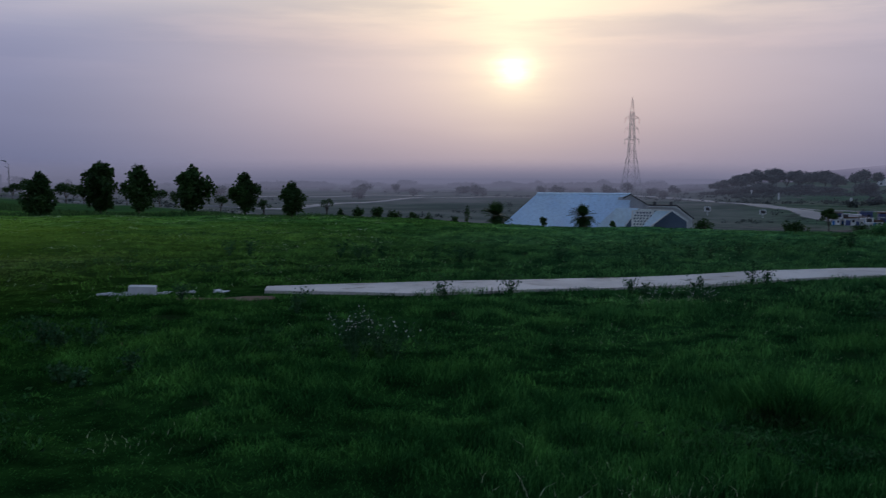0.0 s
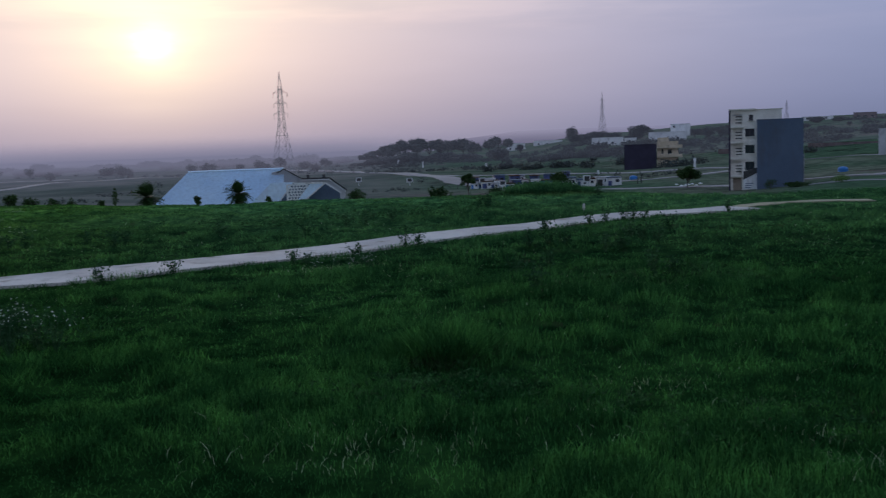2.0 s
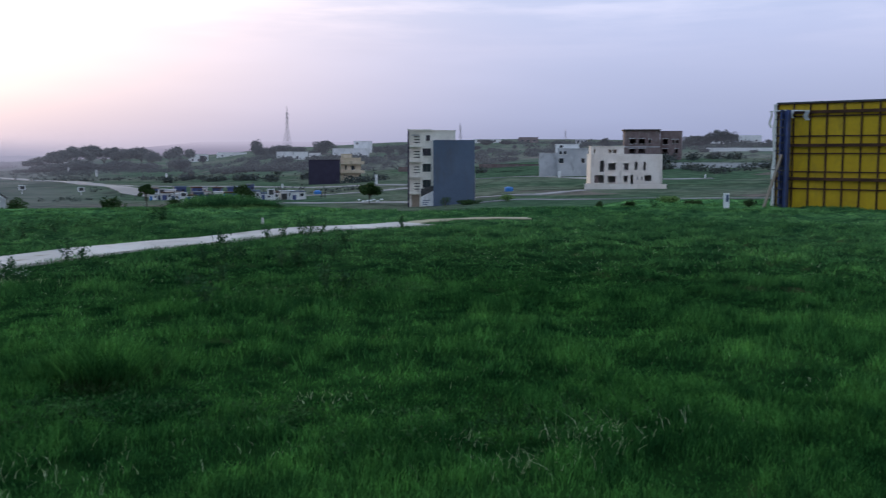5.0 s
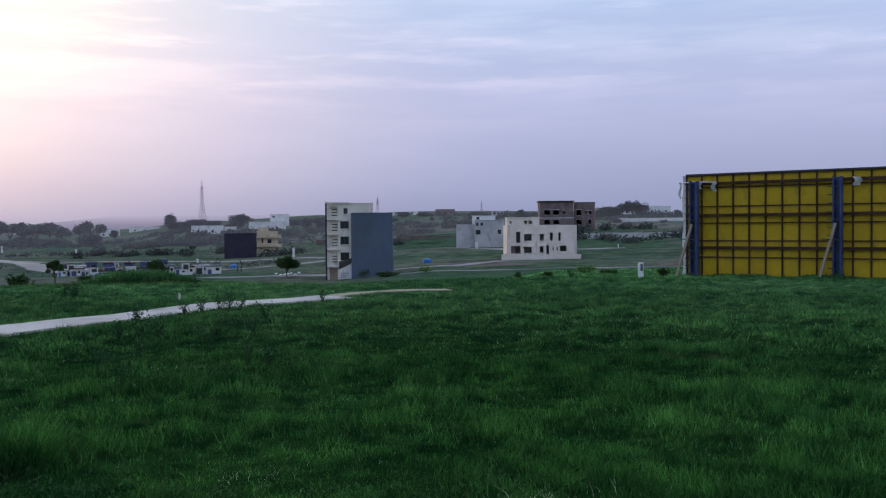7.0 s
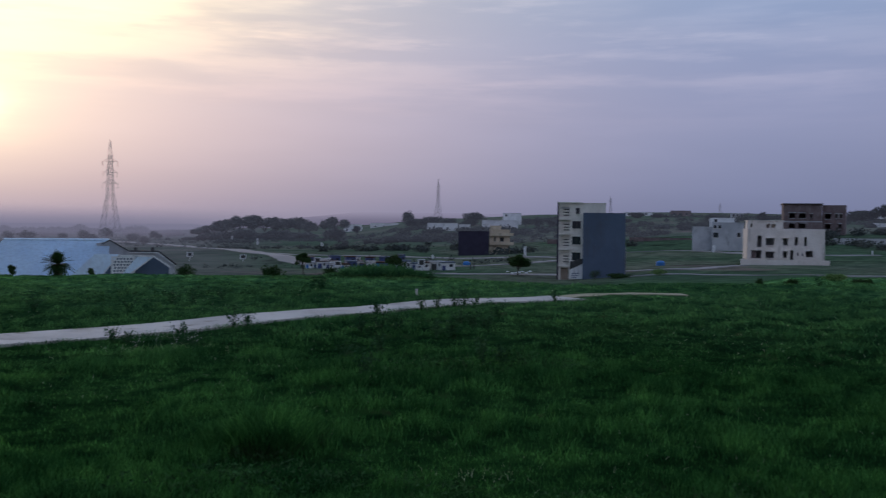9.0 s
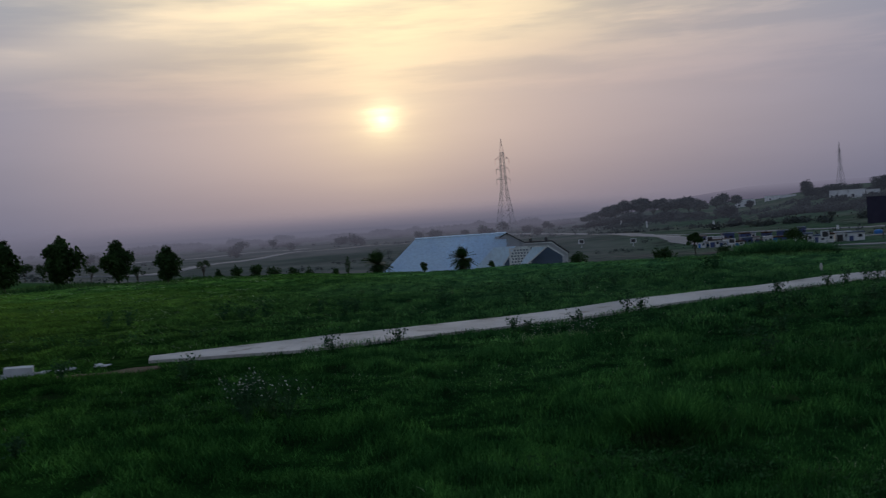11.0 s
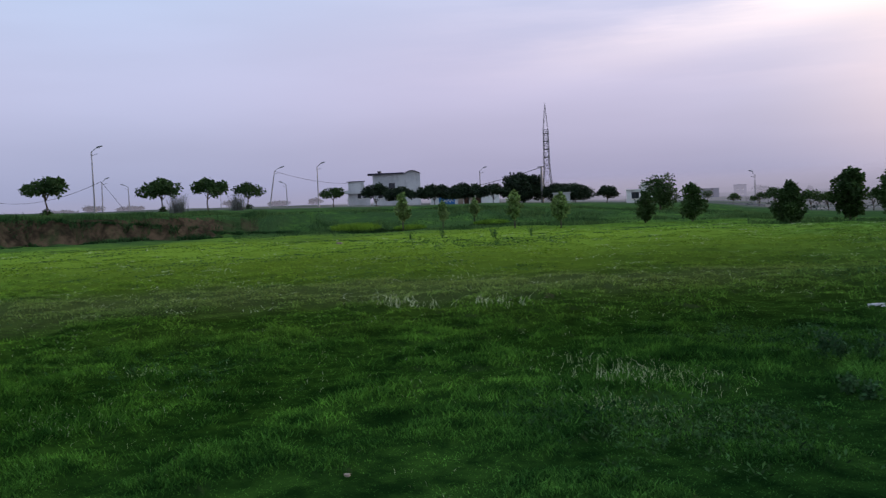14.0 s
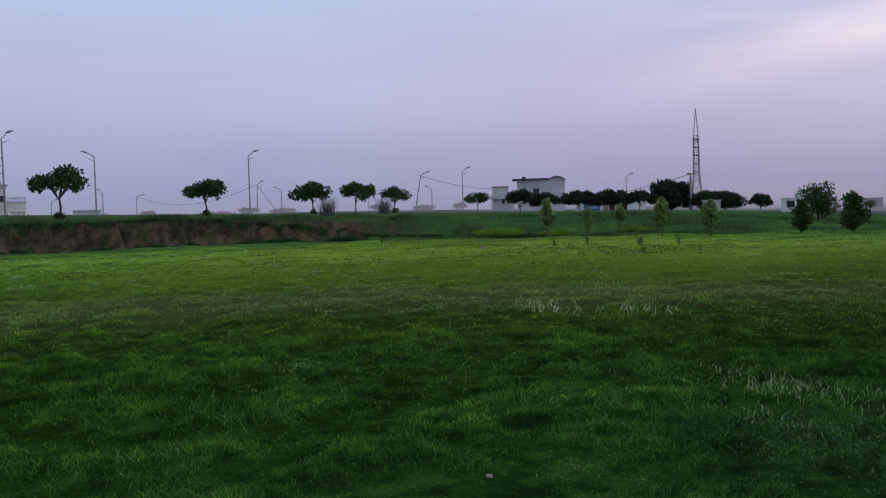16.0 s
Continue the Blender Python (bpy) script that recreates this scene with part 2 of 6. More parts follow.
M = {
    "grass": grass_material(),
    # tussock fringe leaves coloured dark for the shade at its foot
    "shade_leaf": material("shaded_tussock_leaves", (0.022, 0.050, 0.016), (0.042, 0.085, 0.026), 1.5, 9, 0.9, bump=0, per_piece=0.4, through_light=0.1),
    "mat_leaf": material("turf_weed_leaves", (0.022, 0.070, 0.021), (0.050, 0.115, 0.037), 1.5, 9, 0.85, bump=0, per_piece=0.7, through_light=0.2),
    "dry": material("dry_seed_heads", (0.42, 0.52, 0.26), (0.66, 0.70, 0.48), 2, 20, 0.8, bump=0, per_piece=0.3, through_light=0.2),
    "leaf": material("tree_leaves", (0.030, 0.060, 0.020), (0.050, 0.095, 0.028), 0.8, 5, 0.6, bump=0, per_piece=0.35, through_light=0.3),
    "young_leaf": material("young_leaves", (0.12, 0.21, 0.065), (0.24, 0.34, 0.12), 0.9, 5, 0.6, bump=0, per_piece=0.6, through_light=0.3),
    # leaves greyed and lightened for distance haze; the reed clumps share them
    "haze_grey_leaf": material("haze_grey_leaves", (0.105, 0.115, 0.105), (0.165, 0.17, 0.15), 0.2, 2, 0.8, bump=0, per_piece=0.3, through_light=0.2),
    "rank_grass": material("rank_slope_grass", (0.032, 0.085, 0.028), (0.090, 0.165, 0.052), 0.5, 4, 0.9, bump=0, per_piece=0.35, through_light=0.3),
    "deep_leaf": material("dark_crown_leaves", (0.016, 0.028, 0.016), (0.030, 0.050, 0.024), 0.8, 5, 0.6, bump=0, per_piece=0.4, through_light=0.2),
    "buff": material("buff_plaster", (0.54, 0.45, 0.32), (0.63, 0.53, 0.39), 0.3, 5, 0.85, bump=0.1, grime=(0.36, 0.30, 0.22)),
    # haze over the slopes put into these paler, bluer leaves
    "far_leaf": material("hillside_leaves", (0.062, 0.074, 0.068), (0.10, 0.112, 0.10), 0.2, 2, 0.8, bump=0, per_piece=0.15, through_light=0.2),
    "weed_leaf": material("weed_leaves", (0.020, 0.066, 0.024), (0.042, 0.105, 0.040), 1.5, 9, 0.7, bump=0, per_piece=0.4, through_light=0.15),
    "petal": material("white_petals", (0.62, 0.64, 0.60), (0.75, 0.76, 0.72), 3, 20, 0.8, bump=0, through_light=0.3),
    "bark": material("bark", (0.05, 0.04, 0.03), (0.11, 0.09, 0.07), 2, 14, 0.95, bump=0.6),
    "concrete": material("path_concrete", (0.44, 0.405, 0.375), (0.57, 0.53, 0.49), 0.9, 22, 0.9, bump=0.3, grime=(0.22, 0.19, 0.15)),
    "plaster": material("cream_plaster", (0.72, 0.67, 0.58), (0.82, 0.77, 0.68), 0.3, 5, 0.85, bump=0.1, grime=(0.50, 0.46, 0.39)),
    "white": material("white_paint", (0.68, 0.68, 0.67), (0.80, 0.80, 0.78), 0.4, 6, 0.7, bump=0.1, grime=(0.45, 0.44, 0.41)),
    "grey": material("bare_cement_render", (0.42, 0.42, 0.43), (0.54, 0.54, 0.54), 0.3, 5, 0.9, bump=0.2, grime=(0.29, 0.29, 0.29)),
    "slate": material("slate_blue_paint", (0.085, 0.115, 0.165), (0.105, 0.14, 0.195), 0.15, 4, 0.8, bump=0.1, grime=(0.09, 0.10, 0.12)),
    "dark": material("dark_maroon_cladding", (0.030, 0.026, 0.048), (0.042, 0.036, 0.062), 0.3, 5, 0.7, bump=0.2),
    "brick": material("raw_brickwork", (0.155, 0.112, 0.108), (0.21, 0.158, 0.150), 0.5, 7, 0.95, bump=0.4, grime=(0.30, 0.27, 0.25)),
    "roof": material("pale_roof_sheet", (0.66, 0.81, 0.95), (0.74, 0.87, 0.97), 0.2, 3, 0.35, bump=0.05, grime=(0.64, 0.72, 0.82)),
    "glass": glass("window_glass"),
    "frame": material("dark_metal_frame", (0.05, 0.05, 0.05), (0.08, 0.08, 0.08), 3, 20, 0.5, 0.3, bump=0),
    "steel": material("galvanised_steel", (0.22, 0.22, 0.23), (0.32, 0.32, 0.33), 1, 10, 0.5, 0.7, bump=0),
    "rust": material("rusty_steel", (0.045, 0.020, 0.013), (0.085, 0.040, 0.024), 2, 14, 0.85, 0.2, bump=0.3),
    "yellow": material("yellow_sheet", (0.44, 0.275, 0.006), (0.54, 0.35, 0.010), 0.6, 8, 0.6, bump=0.1, grime=(0.27, 0.18, 0.02)),
    "blue_steel": material("blue_painted_steel", (0.055, 0.08, 0.19), (0.085, 0.115, 0.25), 2, 14, 0.6, 0.2, bump=0.1, grime=(0.10, 0.07, 0.06)),
    "blue": material("bright_blue_paint", (0.03, 0.16, 0.42), (0.05, 0.20, 0.50), 2, 12, 0.5, bump=0),
    "earth": material("raw_earth", (0.10, 0.066, 0.042), (0.20, 0.135, 0.085), 0.8, 7, 0.98, bump=0.8, grime=(0.05, 0.06, 0.025)),
    "sand": material("pale_sandy_ground", (0.26, 0.24, 0.15), (0.36, 0.32, 0.21), 0.5, 6, 0.95, bump=0.4),
    "road": material("dusty_road", (0.25, 0.235, 0.23), (0.33, 0.31, 0.30), 0.05, 1.5, 0.95, bump=0.1),
    "wire": material("black_cable", (0.02, 0.02, 0.02), (0.03, 0.03, 0.03), 5, 20, 0.7, bump=0),
}

# ---- mesh helpers ----


def link_mesh(name, me, mat, parent=None, label=""):
    me.materials.append(mat)
    ob = new(name, me)
    if parent:
        ob.parent = parent
    if label:
        ob["label"] = label
    return ob


def part(name, bm, mat, parent, label="", smooth=False):
    me = bpy.data.meshes.new(name)
    bm.to_mesh(me)
    bm.free()
    if smooth:
        me.polygons.foreach_set("use_smooth", [True] * len(me.polygons))
    return link_mesh(name, me, M[mat] if isinstance(mat, str) else mat, parent, label)


def thing(name, m, label, category, group="", kind=""):
    ob = new(name)
    ob.empty_display_size = 0.3
    ob.matrix_basis = m
    return tagged(ob, label, category, group, kind)


def box(bm, x0, x1, y0, y1, z0, z1):
    vs = [bm.verts.new((x, y, z)) for z in (z0, z1) for y in (y0, y1) for x in (x0, x1)]
    for f in ((0, 2, 3, 1), (4, 5, 7, 6), (0, 1, 5, 4), (1, 3, 7, 5), (3, 2, 6, 7), (2, 0, 4, 6)):
        bm.faces.new([vs[i] for i in f])
    return bm


def boxes(*dims):
    bm = bmesh.new()
    for d in dims:
        box(bm, *d)
    return bm


def tube(bm, pts, radii, sides=7):
    """A tapered tube along points."""
    rings = []
    pts = [Vector(p) for p in pts]
    for i, p in enumerate(pts):
        d = (pts[min(i + 1, len(pts) - 1)] - pts[max(i - 1, 0)]).normalized()
        u = d.orthogonal().normalized()
        w = d.cross(u)
        rings.append([bm.verts.new(p + (u * math.cos(k * 2 * math.pi / sides) + w * math.sin(k * 2 * math.pi / sides)) * radii[i]) for k in range(sides)])
    for a, b in zip(rings, rings[1:]):
        for k in range(sides):
            bm.faces.new((a[k], a[(k + 1) % sides], b[(k + 1) % sides], b[k]))
    bm.faces.new(rings[0][::-1])
    bm.faces.new(rings[-1])
    return bm


def bar(bm, a, b, r):
    return tube(bm, [a, b], [r, r], 4)


def quads_mesh(name, v):
    """A mesh of loose quads from an array (n, 4, 3)."""
    n = len(v)
    me = bpy.data.meshes.new(name)
    me.vertices.add(n * 4)
    me.vertices.foreach_set("co", np.ascontiguousarray(v, dtype=np.float32).ravel())
    me.loops.add(n * 4)
    me.loops.foreach_set("vertex_index", np.arange(n * 4, dtype=np.int32))
    me.polygons.add(n)
    me.polygons.foreach_set("loop_start", np.arange(0, n * 4, 4, dtype=np.int32))
    me.polygons.foreach_set("loop_total", np.full(n, 4, dtype=np.int32))
    me.update(calc_edges=True)
    return me


def leaf_quads(rng, at, size, droop=0.3, slim=0.34):
    """Pointed leaves, turned at random, at the given places."""
    n = len(at)
    d = rng.normal(size=(n, 3))
    d[:, 2] -= droop
    d /= np.linalg.norm(d, axis=1, keepdims=True)
    s = np.cross(d, rng.normal(size=(n, 3)))
    s /= np.linalg.norm(s, axis=1, keepdims=True)
    ln = (size * rng.uniform(0.6, 1.3, n))[:, None]
    return np.stack([at, at + d * ln * 0.5 + s * ln * slim, at + d * ln, at + d * ln * 0.5 - s * ln * slim], 1)


# ---- ground ----
def lattice_noise(x, y, cell, seed):
    """Smooth value noise in 0..1 over the plan."""
    g = np.random.default_rng(seed).random((256, 256))
    u, w = x / cell, y / cell
    i, j = np.floor(u).astype(int), np.floor(w).astype(int)
    f, h = u - i, w - j
    f, h = f * f * (3 - 2 * f), h * h * (3 - 2 * h)
    i, j = i % 256, j % 256
    i1, j1 = (i + 1) % 256, (j + 1) % 256
    return (g[i, j] * (1 - f) + g[i1, j] * f) * (1 - h) + (g[i, j1] * (1 - f) + g[i1, j1] * f) * h


PATH_LINE = [(-4.75, 12.38), (-3.04, 12.95), (0.25, 14.89), (3.96, 17.03), (7.1, 18.42), (9.75, 19.15)]
SAND_LINE = [(9.4, 19.1), (10.2, 19.75), (11.1, 19.75), (12.0, 19.3), (12.7, 19.1)]


def path_distance(x, y):
    d = np.full(np.shape(x), 1e9)
    for line, slim in ((PATH_LINE, 0.0), (SAND_LINE, 0.2)):
        for (x0, y0), (x1, y1) in zip(line, line[1:]):
            l2 = (x1 - x0) ** 2 + (y1 - y0) ** 2
            s = np.clip(((x - x0) * (x1 - x0) + (y - y0) * (y1 - y0)) / l2, 0, 1)
            d = np.minimum(d, np.hypot(x - x0 - s * (x1 - x0), y - y0 - s * (y1 - y0)) + slim)
    return d


def off_path(x, y, clear):
    return path_distance(x, y) > clear


def turf(x, y):
    """How far the sod swells into a cushion, 0 in the hollows to about 1 on the tufts."""
    t = 0.32 * lattice_noise(0.8 * x + 0.6 * y, 0.8 * y - 0.6 * x, 0.24, 71) + 0.42 * lattice_noise(0.5 * x - 0.87 * y, 0.5 * y + 0.87 * x, 0.55, 72) + 0.26 * lattice_noise(x, y, 1.9, 73)
    s = np.clip((t - 0.38) / 0.25, 0, 1)
    return s * s * (3 - 2 * s)


BEARS = (-180, -95, -70, -52, -40, -30, -18, 0, 12, 20, 26, 34, 41, 50, 62, 180)
RADII = (0, 26, 36, 48, 62, 90, 130, 170, 215, 300, 430, 560, 1000, 2200, 4600)
LEVELS = {
    -180: (0, 0, 0, 0, 0, 0.5, 1, 1, 1, 1, 2, 2, 2, 0, -8),
    -95: (0, 0, 0, 0, 0, 0.8, 1.2, 1.2, 1.2, 1, 1, 1, 1, 0, -8),
    -70: (0, 0, 0, 0, 0, 0.2, 0.2, 0.1, 0, 0, 0, 0, 0, -3, -8),
    -52: (0, 0, 0, 0, 0, 0, -0.2, -0.5, -1, -1.5, -2, -2, -3, -5, -8),
    -40: (0, 0, 0, 0, 0.1, 0.0, -0.4, -1, -1.5, -2.5, -4, -5, -6, -7, -8),
    -30: (0, 0, 0, -0.15, -0.5, -1.1, -2.2, -3.2, -4.2, -6, -7.5, -8, -8, -8, -8),
    -18: (0, 0, -0.12, -0.4, -1.3, -3.0, -5.4, -6.8, -7.6, -8, -8.4, -8.5, -8.5, -8.5, -8.5),
    0: (0, -0.08, -0.38, -1.2, -2.0, -4.2, -7.0, -8, -8, -8.2, -8.5, -8.5, -8.5, -8.5, -8.5),
    12: (0, -0.05, -0.4, -1.3, -2.4, -4.4, -6.4, -7.4, -8, -8.2, -8.2, -6.5, -3, -3, -6),
    20: (0, 0, -0.5, -1.5, -2.7, -4.6, -6.6, -7.6, -8, -7.6, -2.0, 3.5, 8.5, 9, 6),
    26: (0, 0, -0.9, -1.8, -2.9, -4.9, -6.8, -7.7, -7.4, -5.6, 0.5, 7.5, 14, 16, 10),
    34: (0, 0, -0.8, -1.6, -2.7, -4.4, -5.6, -6.2, -5.8, -3.4, 2.0, 8.0, 17, 20, 12),
    41: (0, 0, -0.2, -0.8, -2.0, -3.6, -4.8, -5.6, -5.6, -2.0, 3.0, 7.5, 15, 18, 12),
    50: (0, 0, -0.1, -0.6, -1.6, -3.0, -4.2, -4.8, -4.4, -1.0, 3.5, 7.0, 11, 14, 10),
    62: (0, 0, 0, -0.3, -1.0, -2.0, -3.0, -3.0, -3.0, 0.0, 3.0, 6.0, 9, 10, 8),
    180: (0, 0, 0, 0, 0, 0.5, 1, 1, 1, 1, 2, 2, 2, 0, -8),
}
BANK_AZ = (-180, -110, -87, -78, -68, -60, -50, -42, -36, 180)
BANK_R = (58, 58, 52, 51.5, 52.5, 51, 47, 47, 48, 48)
BANK_H = (1.4, 1.4, 1.4, 1.34, 1.15, 1.0, 0.85, 0.3, 0.0, 0.0)
BANK_W = (0.7, 0.7, 0.7, 0.7, 1.4, 7.0, 11.0, 9.0, 9.0, 9.0)
_radii = np.array(RADII, float)
_table = np.array([LEVELS[b] for b in BEARS], float)


def ground_heights(az, r):
    """Height of the ground for arrays of bearings (degrees) and distances."""
    az, r = np.asarray(az, float), np.asarray(r, float)
    k = np.clip(np.searchsorted(BEARS, az) - 1, 0, len(BEARS) - 2)
    b = np.array(BEARS, float)
    f = (az - b[k]) / (b[k + 1] - b[k])
    f = f * f * (3 - 2 * f)
    j = np.clip(np.searchsorted(_radii, r) - 1, 0, len(RADII) - 2)
    g = np.clip((r - _radii[j]) / (_radii[j + 1] - _radii[j]), 0, 1)
    z = (1 - f) * ((1 - g) * _table[k, j] + g * _table[k, j + 1]) + f * ((1 - g) * _table[k + 1, j] + g * _table[k + 1, j + 1])
    br, bh, bw = (np.interp(az, BANK_AZ, q) for q in (BANK_R, BANK_H, BANK_W))
    br = br + 0.35 * np.sin(az * 2.1) + 0.25 * np.sin(az * 5.3 + 1)
    s = np.clip((r - br) / bw, 0, 1)
    z = z + bh * s * s * (3 - 2 * s)
    x, y = r * np.sin(np.radians(az)), r * np.cos(np.radians(az))
    fade = np.clip((r - 9) / 20, 0, 1)
    z = z + fade * (0.05 * np.sin(x * 0.43 + 1.3) * np.sin(y * 0.37) + 0.03 * np.sin(x * 1.1 + y * 0.7))
    sod = np.clip((path_distance(x, y) - 0.7) / 1.5, 0, 1) * np.clip((52 - r) / 14, 0, 1)
    z = z + sod * (0.03 + 0.04 * np.clip(r / 16, 0.3, 1.0) * np.clip((46 - r) / 22, 0.35, 1)) * turf(x, y)
    far = np.clip((r - 90) / 200, 0, 1)
    return z + far * (0.5 * np.sin(x * 0.031 + 0.6) * np.sin(y * 0.027) + 0.25 * np.sin(x * 0.11 + y * 0.06))


def ground_z(x, y):
    return float(ground_heights(np.array([math.degrees(math.atan2(x, y))]), np.array([math.hypot(x, y)]))[0])


def on_ground(az, r, dz=0.0):
    p = bearing(az, r)
    p.z = ground_z(p.x, p.y) + dz
    return p


def facing(az, r, turn=0.0, dz=0.0, z=None):
    """A pose on the ground whose x axis points to the right as seen from the field's middle."""
    p = on_ground(az, r, dz)
    return pose(p.x, p.y, p.z if z is None else z, 0, 0, -az + turn)


def make_ground():
    az = np.concatenate([np.arange(-180, -100, 4.0), np.arange(-100, 66, 0.5), np.arange(66, 180, 4.0)])
    rr = np.concatenate([np.arange(0.5, 3, 0.25), np.arange(3, 14, 0.10), np.arange(14, 30, 0.18), np.arange(30, 46, 0.4), np.arange(46, 68, 0.35), np.arange(68, 130, 2.0), np.geomspace(130, 4600, 90)])
    A, R = np.meshgrid(az, rr, indexing="ij")
    z = ground_heights(A, R)
    co = np.stack([R * np.sin(np.radians(A)), R * np.cos(np.radians(A)), z], -1).reshape(-1, 3)
    na, nr = A.shape
    i, j = np.meshgrid(np.arange(na), np.arange(nr - 1), indexing="ij")
    i2 = (i + 1) % na
    q = np.stack([i * nr + j, i2 * nr + j, i2 * nr + j + 1, i * nr + j + 1], -1).reshape(-1, 4)[:, ::-1]
    me = bpy.data.meshes.new("ground")
    me.from_pydata(co.tolist() + [(0, 0, 0)], [], q.tolist() + [(k * nr, ((k + 1) % na) * nr, len(co))[::-1] for k in range(na)])
    me.polygons.foreach_set("use_smooth", [True] * len(me.polygons))
    ob = link_mesh("ground", me, M["ground"])
    tagged(ob, "short green meadow falling away to a dusty valley", "ground", kind="structure")


def ground_material():
    m = bpy.data.materials.new("meadow_and_valley")
    m.use_nodes = True
    n = Net(m.node_tree)
    geo = n.node("ShaderNodeNewGeometry")
    at = geo.outputs["Position"]
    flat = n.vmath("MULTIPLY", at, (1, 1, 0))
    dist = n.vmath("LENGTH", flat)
    # near turf base darkened for the shade down between the blades
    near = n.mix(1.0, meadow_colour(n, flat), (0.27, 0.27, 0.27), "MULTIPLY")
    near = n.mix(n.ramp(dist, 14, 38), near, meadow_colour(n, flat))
    # valley: dry grass, scrub and bare plots
    val = n.mix(n.ramp(n.noise(at, 0.014, 5, 0.6), 0.40, 0.62), (0.070, 0.116, 0.068), (0.135, 0.148, 0.108))
    val = n.mix(n.ramp(n.noise(at, 0.06, 5, 0.7), 0.52, 0.70), val, (0.024, 0.036, 0.024))
    val = n.mix(n.ramp(n.noise(n.vmath("MULTIPLY", at, (1, 1, 1)), 0.03, 3), 0.63, 0.68), val, (0.16, 0.135, 0.115))
    val = n.mix(1.0, val, n.mix(n.ramp(n.noise(at, 0.28, 5, 0.7), 0.34, 0.66), (0.62, 0.64, 0.64), (1.25, 1.22, 1.2)), "MULTIPLY")
    split = n.node("ShaderNodeSeparateXYZ")
    n.put(split.inputs[0], at)
    dusty = n.mix(n.ramp(n.noise(at, 0.022, 5, 0.65), 0.38, 0.62), (0.105, 0.112, 0.098), (0.20, 0.185, 0.165))
    val = n.mix(n.math("MULTIPLY", n.ramp(n.math("MULTIPLY_ADD", split.outputs["Y"], -0.16, split.outputs["X"]), -25.0, 15.0, 1.0, 0.0), 0.75), val, dusty)
    # duller rank grass on the western terrace, past the mown-looking field
    rank = n.math("MULTIPLY", n.ramp(n.math("MULTIPLY_ADD", n.noise(flat, 0.22, 4, 0.7), 16.0, dist), 47, 62), n.ramp(split.outputs["X"], -26.0, -18.0, 1.0, 0.0))
    near = n.mix(n.math("MULTIPLY", rank, n.ramp(n.noise(at, 0.5, 4, 0.7), 0.25, 0.6, 0.55, 1.0)), near, n.mix(n.noise(at, 1.2, 4, 0.7), (0.022, 0.055, 0.020), (0.058, 0.115, 0.040)))
    col = n.mix(n.ramp(dist, 70, 150), near, val)
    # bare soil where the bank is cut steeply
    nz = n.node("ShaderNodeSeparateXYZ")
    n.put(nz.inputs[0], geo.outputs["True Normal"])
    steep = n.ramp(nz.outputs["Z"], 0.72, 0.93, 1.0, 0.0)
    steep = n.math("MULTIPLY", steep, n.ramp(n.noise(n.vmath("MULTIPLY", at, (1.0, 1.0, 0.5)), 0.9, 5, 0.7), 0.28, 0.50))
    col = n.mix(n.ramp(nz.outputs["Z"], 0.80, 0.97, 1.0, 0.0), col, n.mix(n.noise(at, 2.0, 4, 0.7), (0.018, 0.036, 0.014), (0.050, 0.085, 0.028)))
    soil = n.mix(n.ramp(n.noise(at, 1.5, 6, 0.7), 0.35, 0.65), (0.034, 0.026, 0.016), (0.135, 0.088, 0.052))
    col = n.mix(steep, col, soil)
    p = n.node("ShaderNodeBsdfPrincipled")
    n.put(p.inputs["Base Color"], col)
    p.inputs["Roughness"].default_value = 0.95
    p.inputs["Specular IOR Level"].default_value = 0.0
    bp = n.node("ShaderNodeBump")
    bp.inputs["Strength"].default_value, bp.inputs["Distance"].default_value = 0.6, 0.12
    n.put(bp.inputs["Height"], n.noise(at, 3.5, 6, 0.7))
    n.put(p.inputs["Normal"], bp.outputs[0])
    n.put(n.node("ShaderNodeOutputMaterial").inputs[0], p.outputs[0])
    return m


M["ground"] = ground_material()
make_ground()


def strip(name, pts, width, thick, mat, label, category, kind="structure", wobble=0.0, seed=1, taper=0.0):
    """A slab that follows the ground along a line of (x, y) points."""
    rng = random.Random(seed)
    line = []
    for (x0, y0), (x1, y1) in zip(pts, pts[1:]):
        n = max(2, int(math.hypot(x1 - x0, y1 - y0) / max(width * 0.6, 0.8)))
        line += [(x0 + (x1 - x0) * k / n, y0 + (y1 - y0) * k / n) for k in range(n)]
    line.append(pts[-1])
    bm = bmesh.new()
    rows = []
    for i, (x, y) in enumerate(line):
        a, b = line[max(i - 1, 0)], line[min(i + 1, len(line) - 1)]
        d = Vector((b[0] - a[0], b[1] - a[1], 0)).normalized()
        s = Vector((d.y, -d.x, 0))
        row = []
        for side in (-1, 1):
            w = (width / 2 + rng.uniform(-wobble, wobble)) * (min(1.0, 0.4 + 0.6 * math.dist((x, y), pts[0]) / taper) if taper else 1.0)
            p = Vector((x, y, 0)) + s * w * side
            z = max(ground_z(p.x, p.y), ground_z(x, y) - 0.1)
            row += [bm.verts.new((p.x, p.y, z + thick)), bm.verts.new((p.x, p.y, z - 0.4))]
        rows.append(row)
    for a, b in zip(rows, rows[1:]):
        bm.faces.new((a[0], a[2], b[2], b[0]))
        bm.faces.new((a[1], a[0], b[0], b[1]))
        bm.faces.new((a[2], a[3], b[3], b[2]))
    for e in (rows[0], rows[-1]):
        bm.faces.new((e[0], e[1], e[3], e[2]))
    bmesh.ops.recalc_face_normals(bm, faces=bm.faces)
    return tagged(part(name, bm, mat, None), label, category, kind=kind)


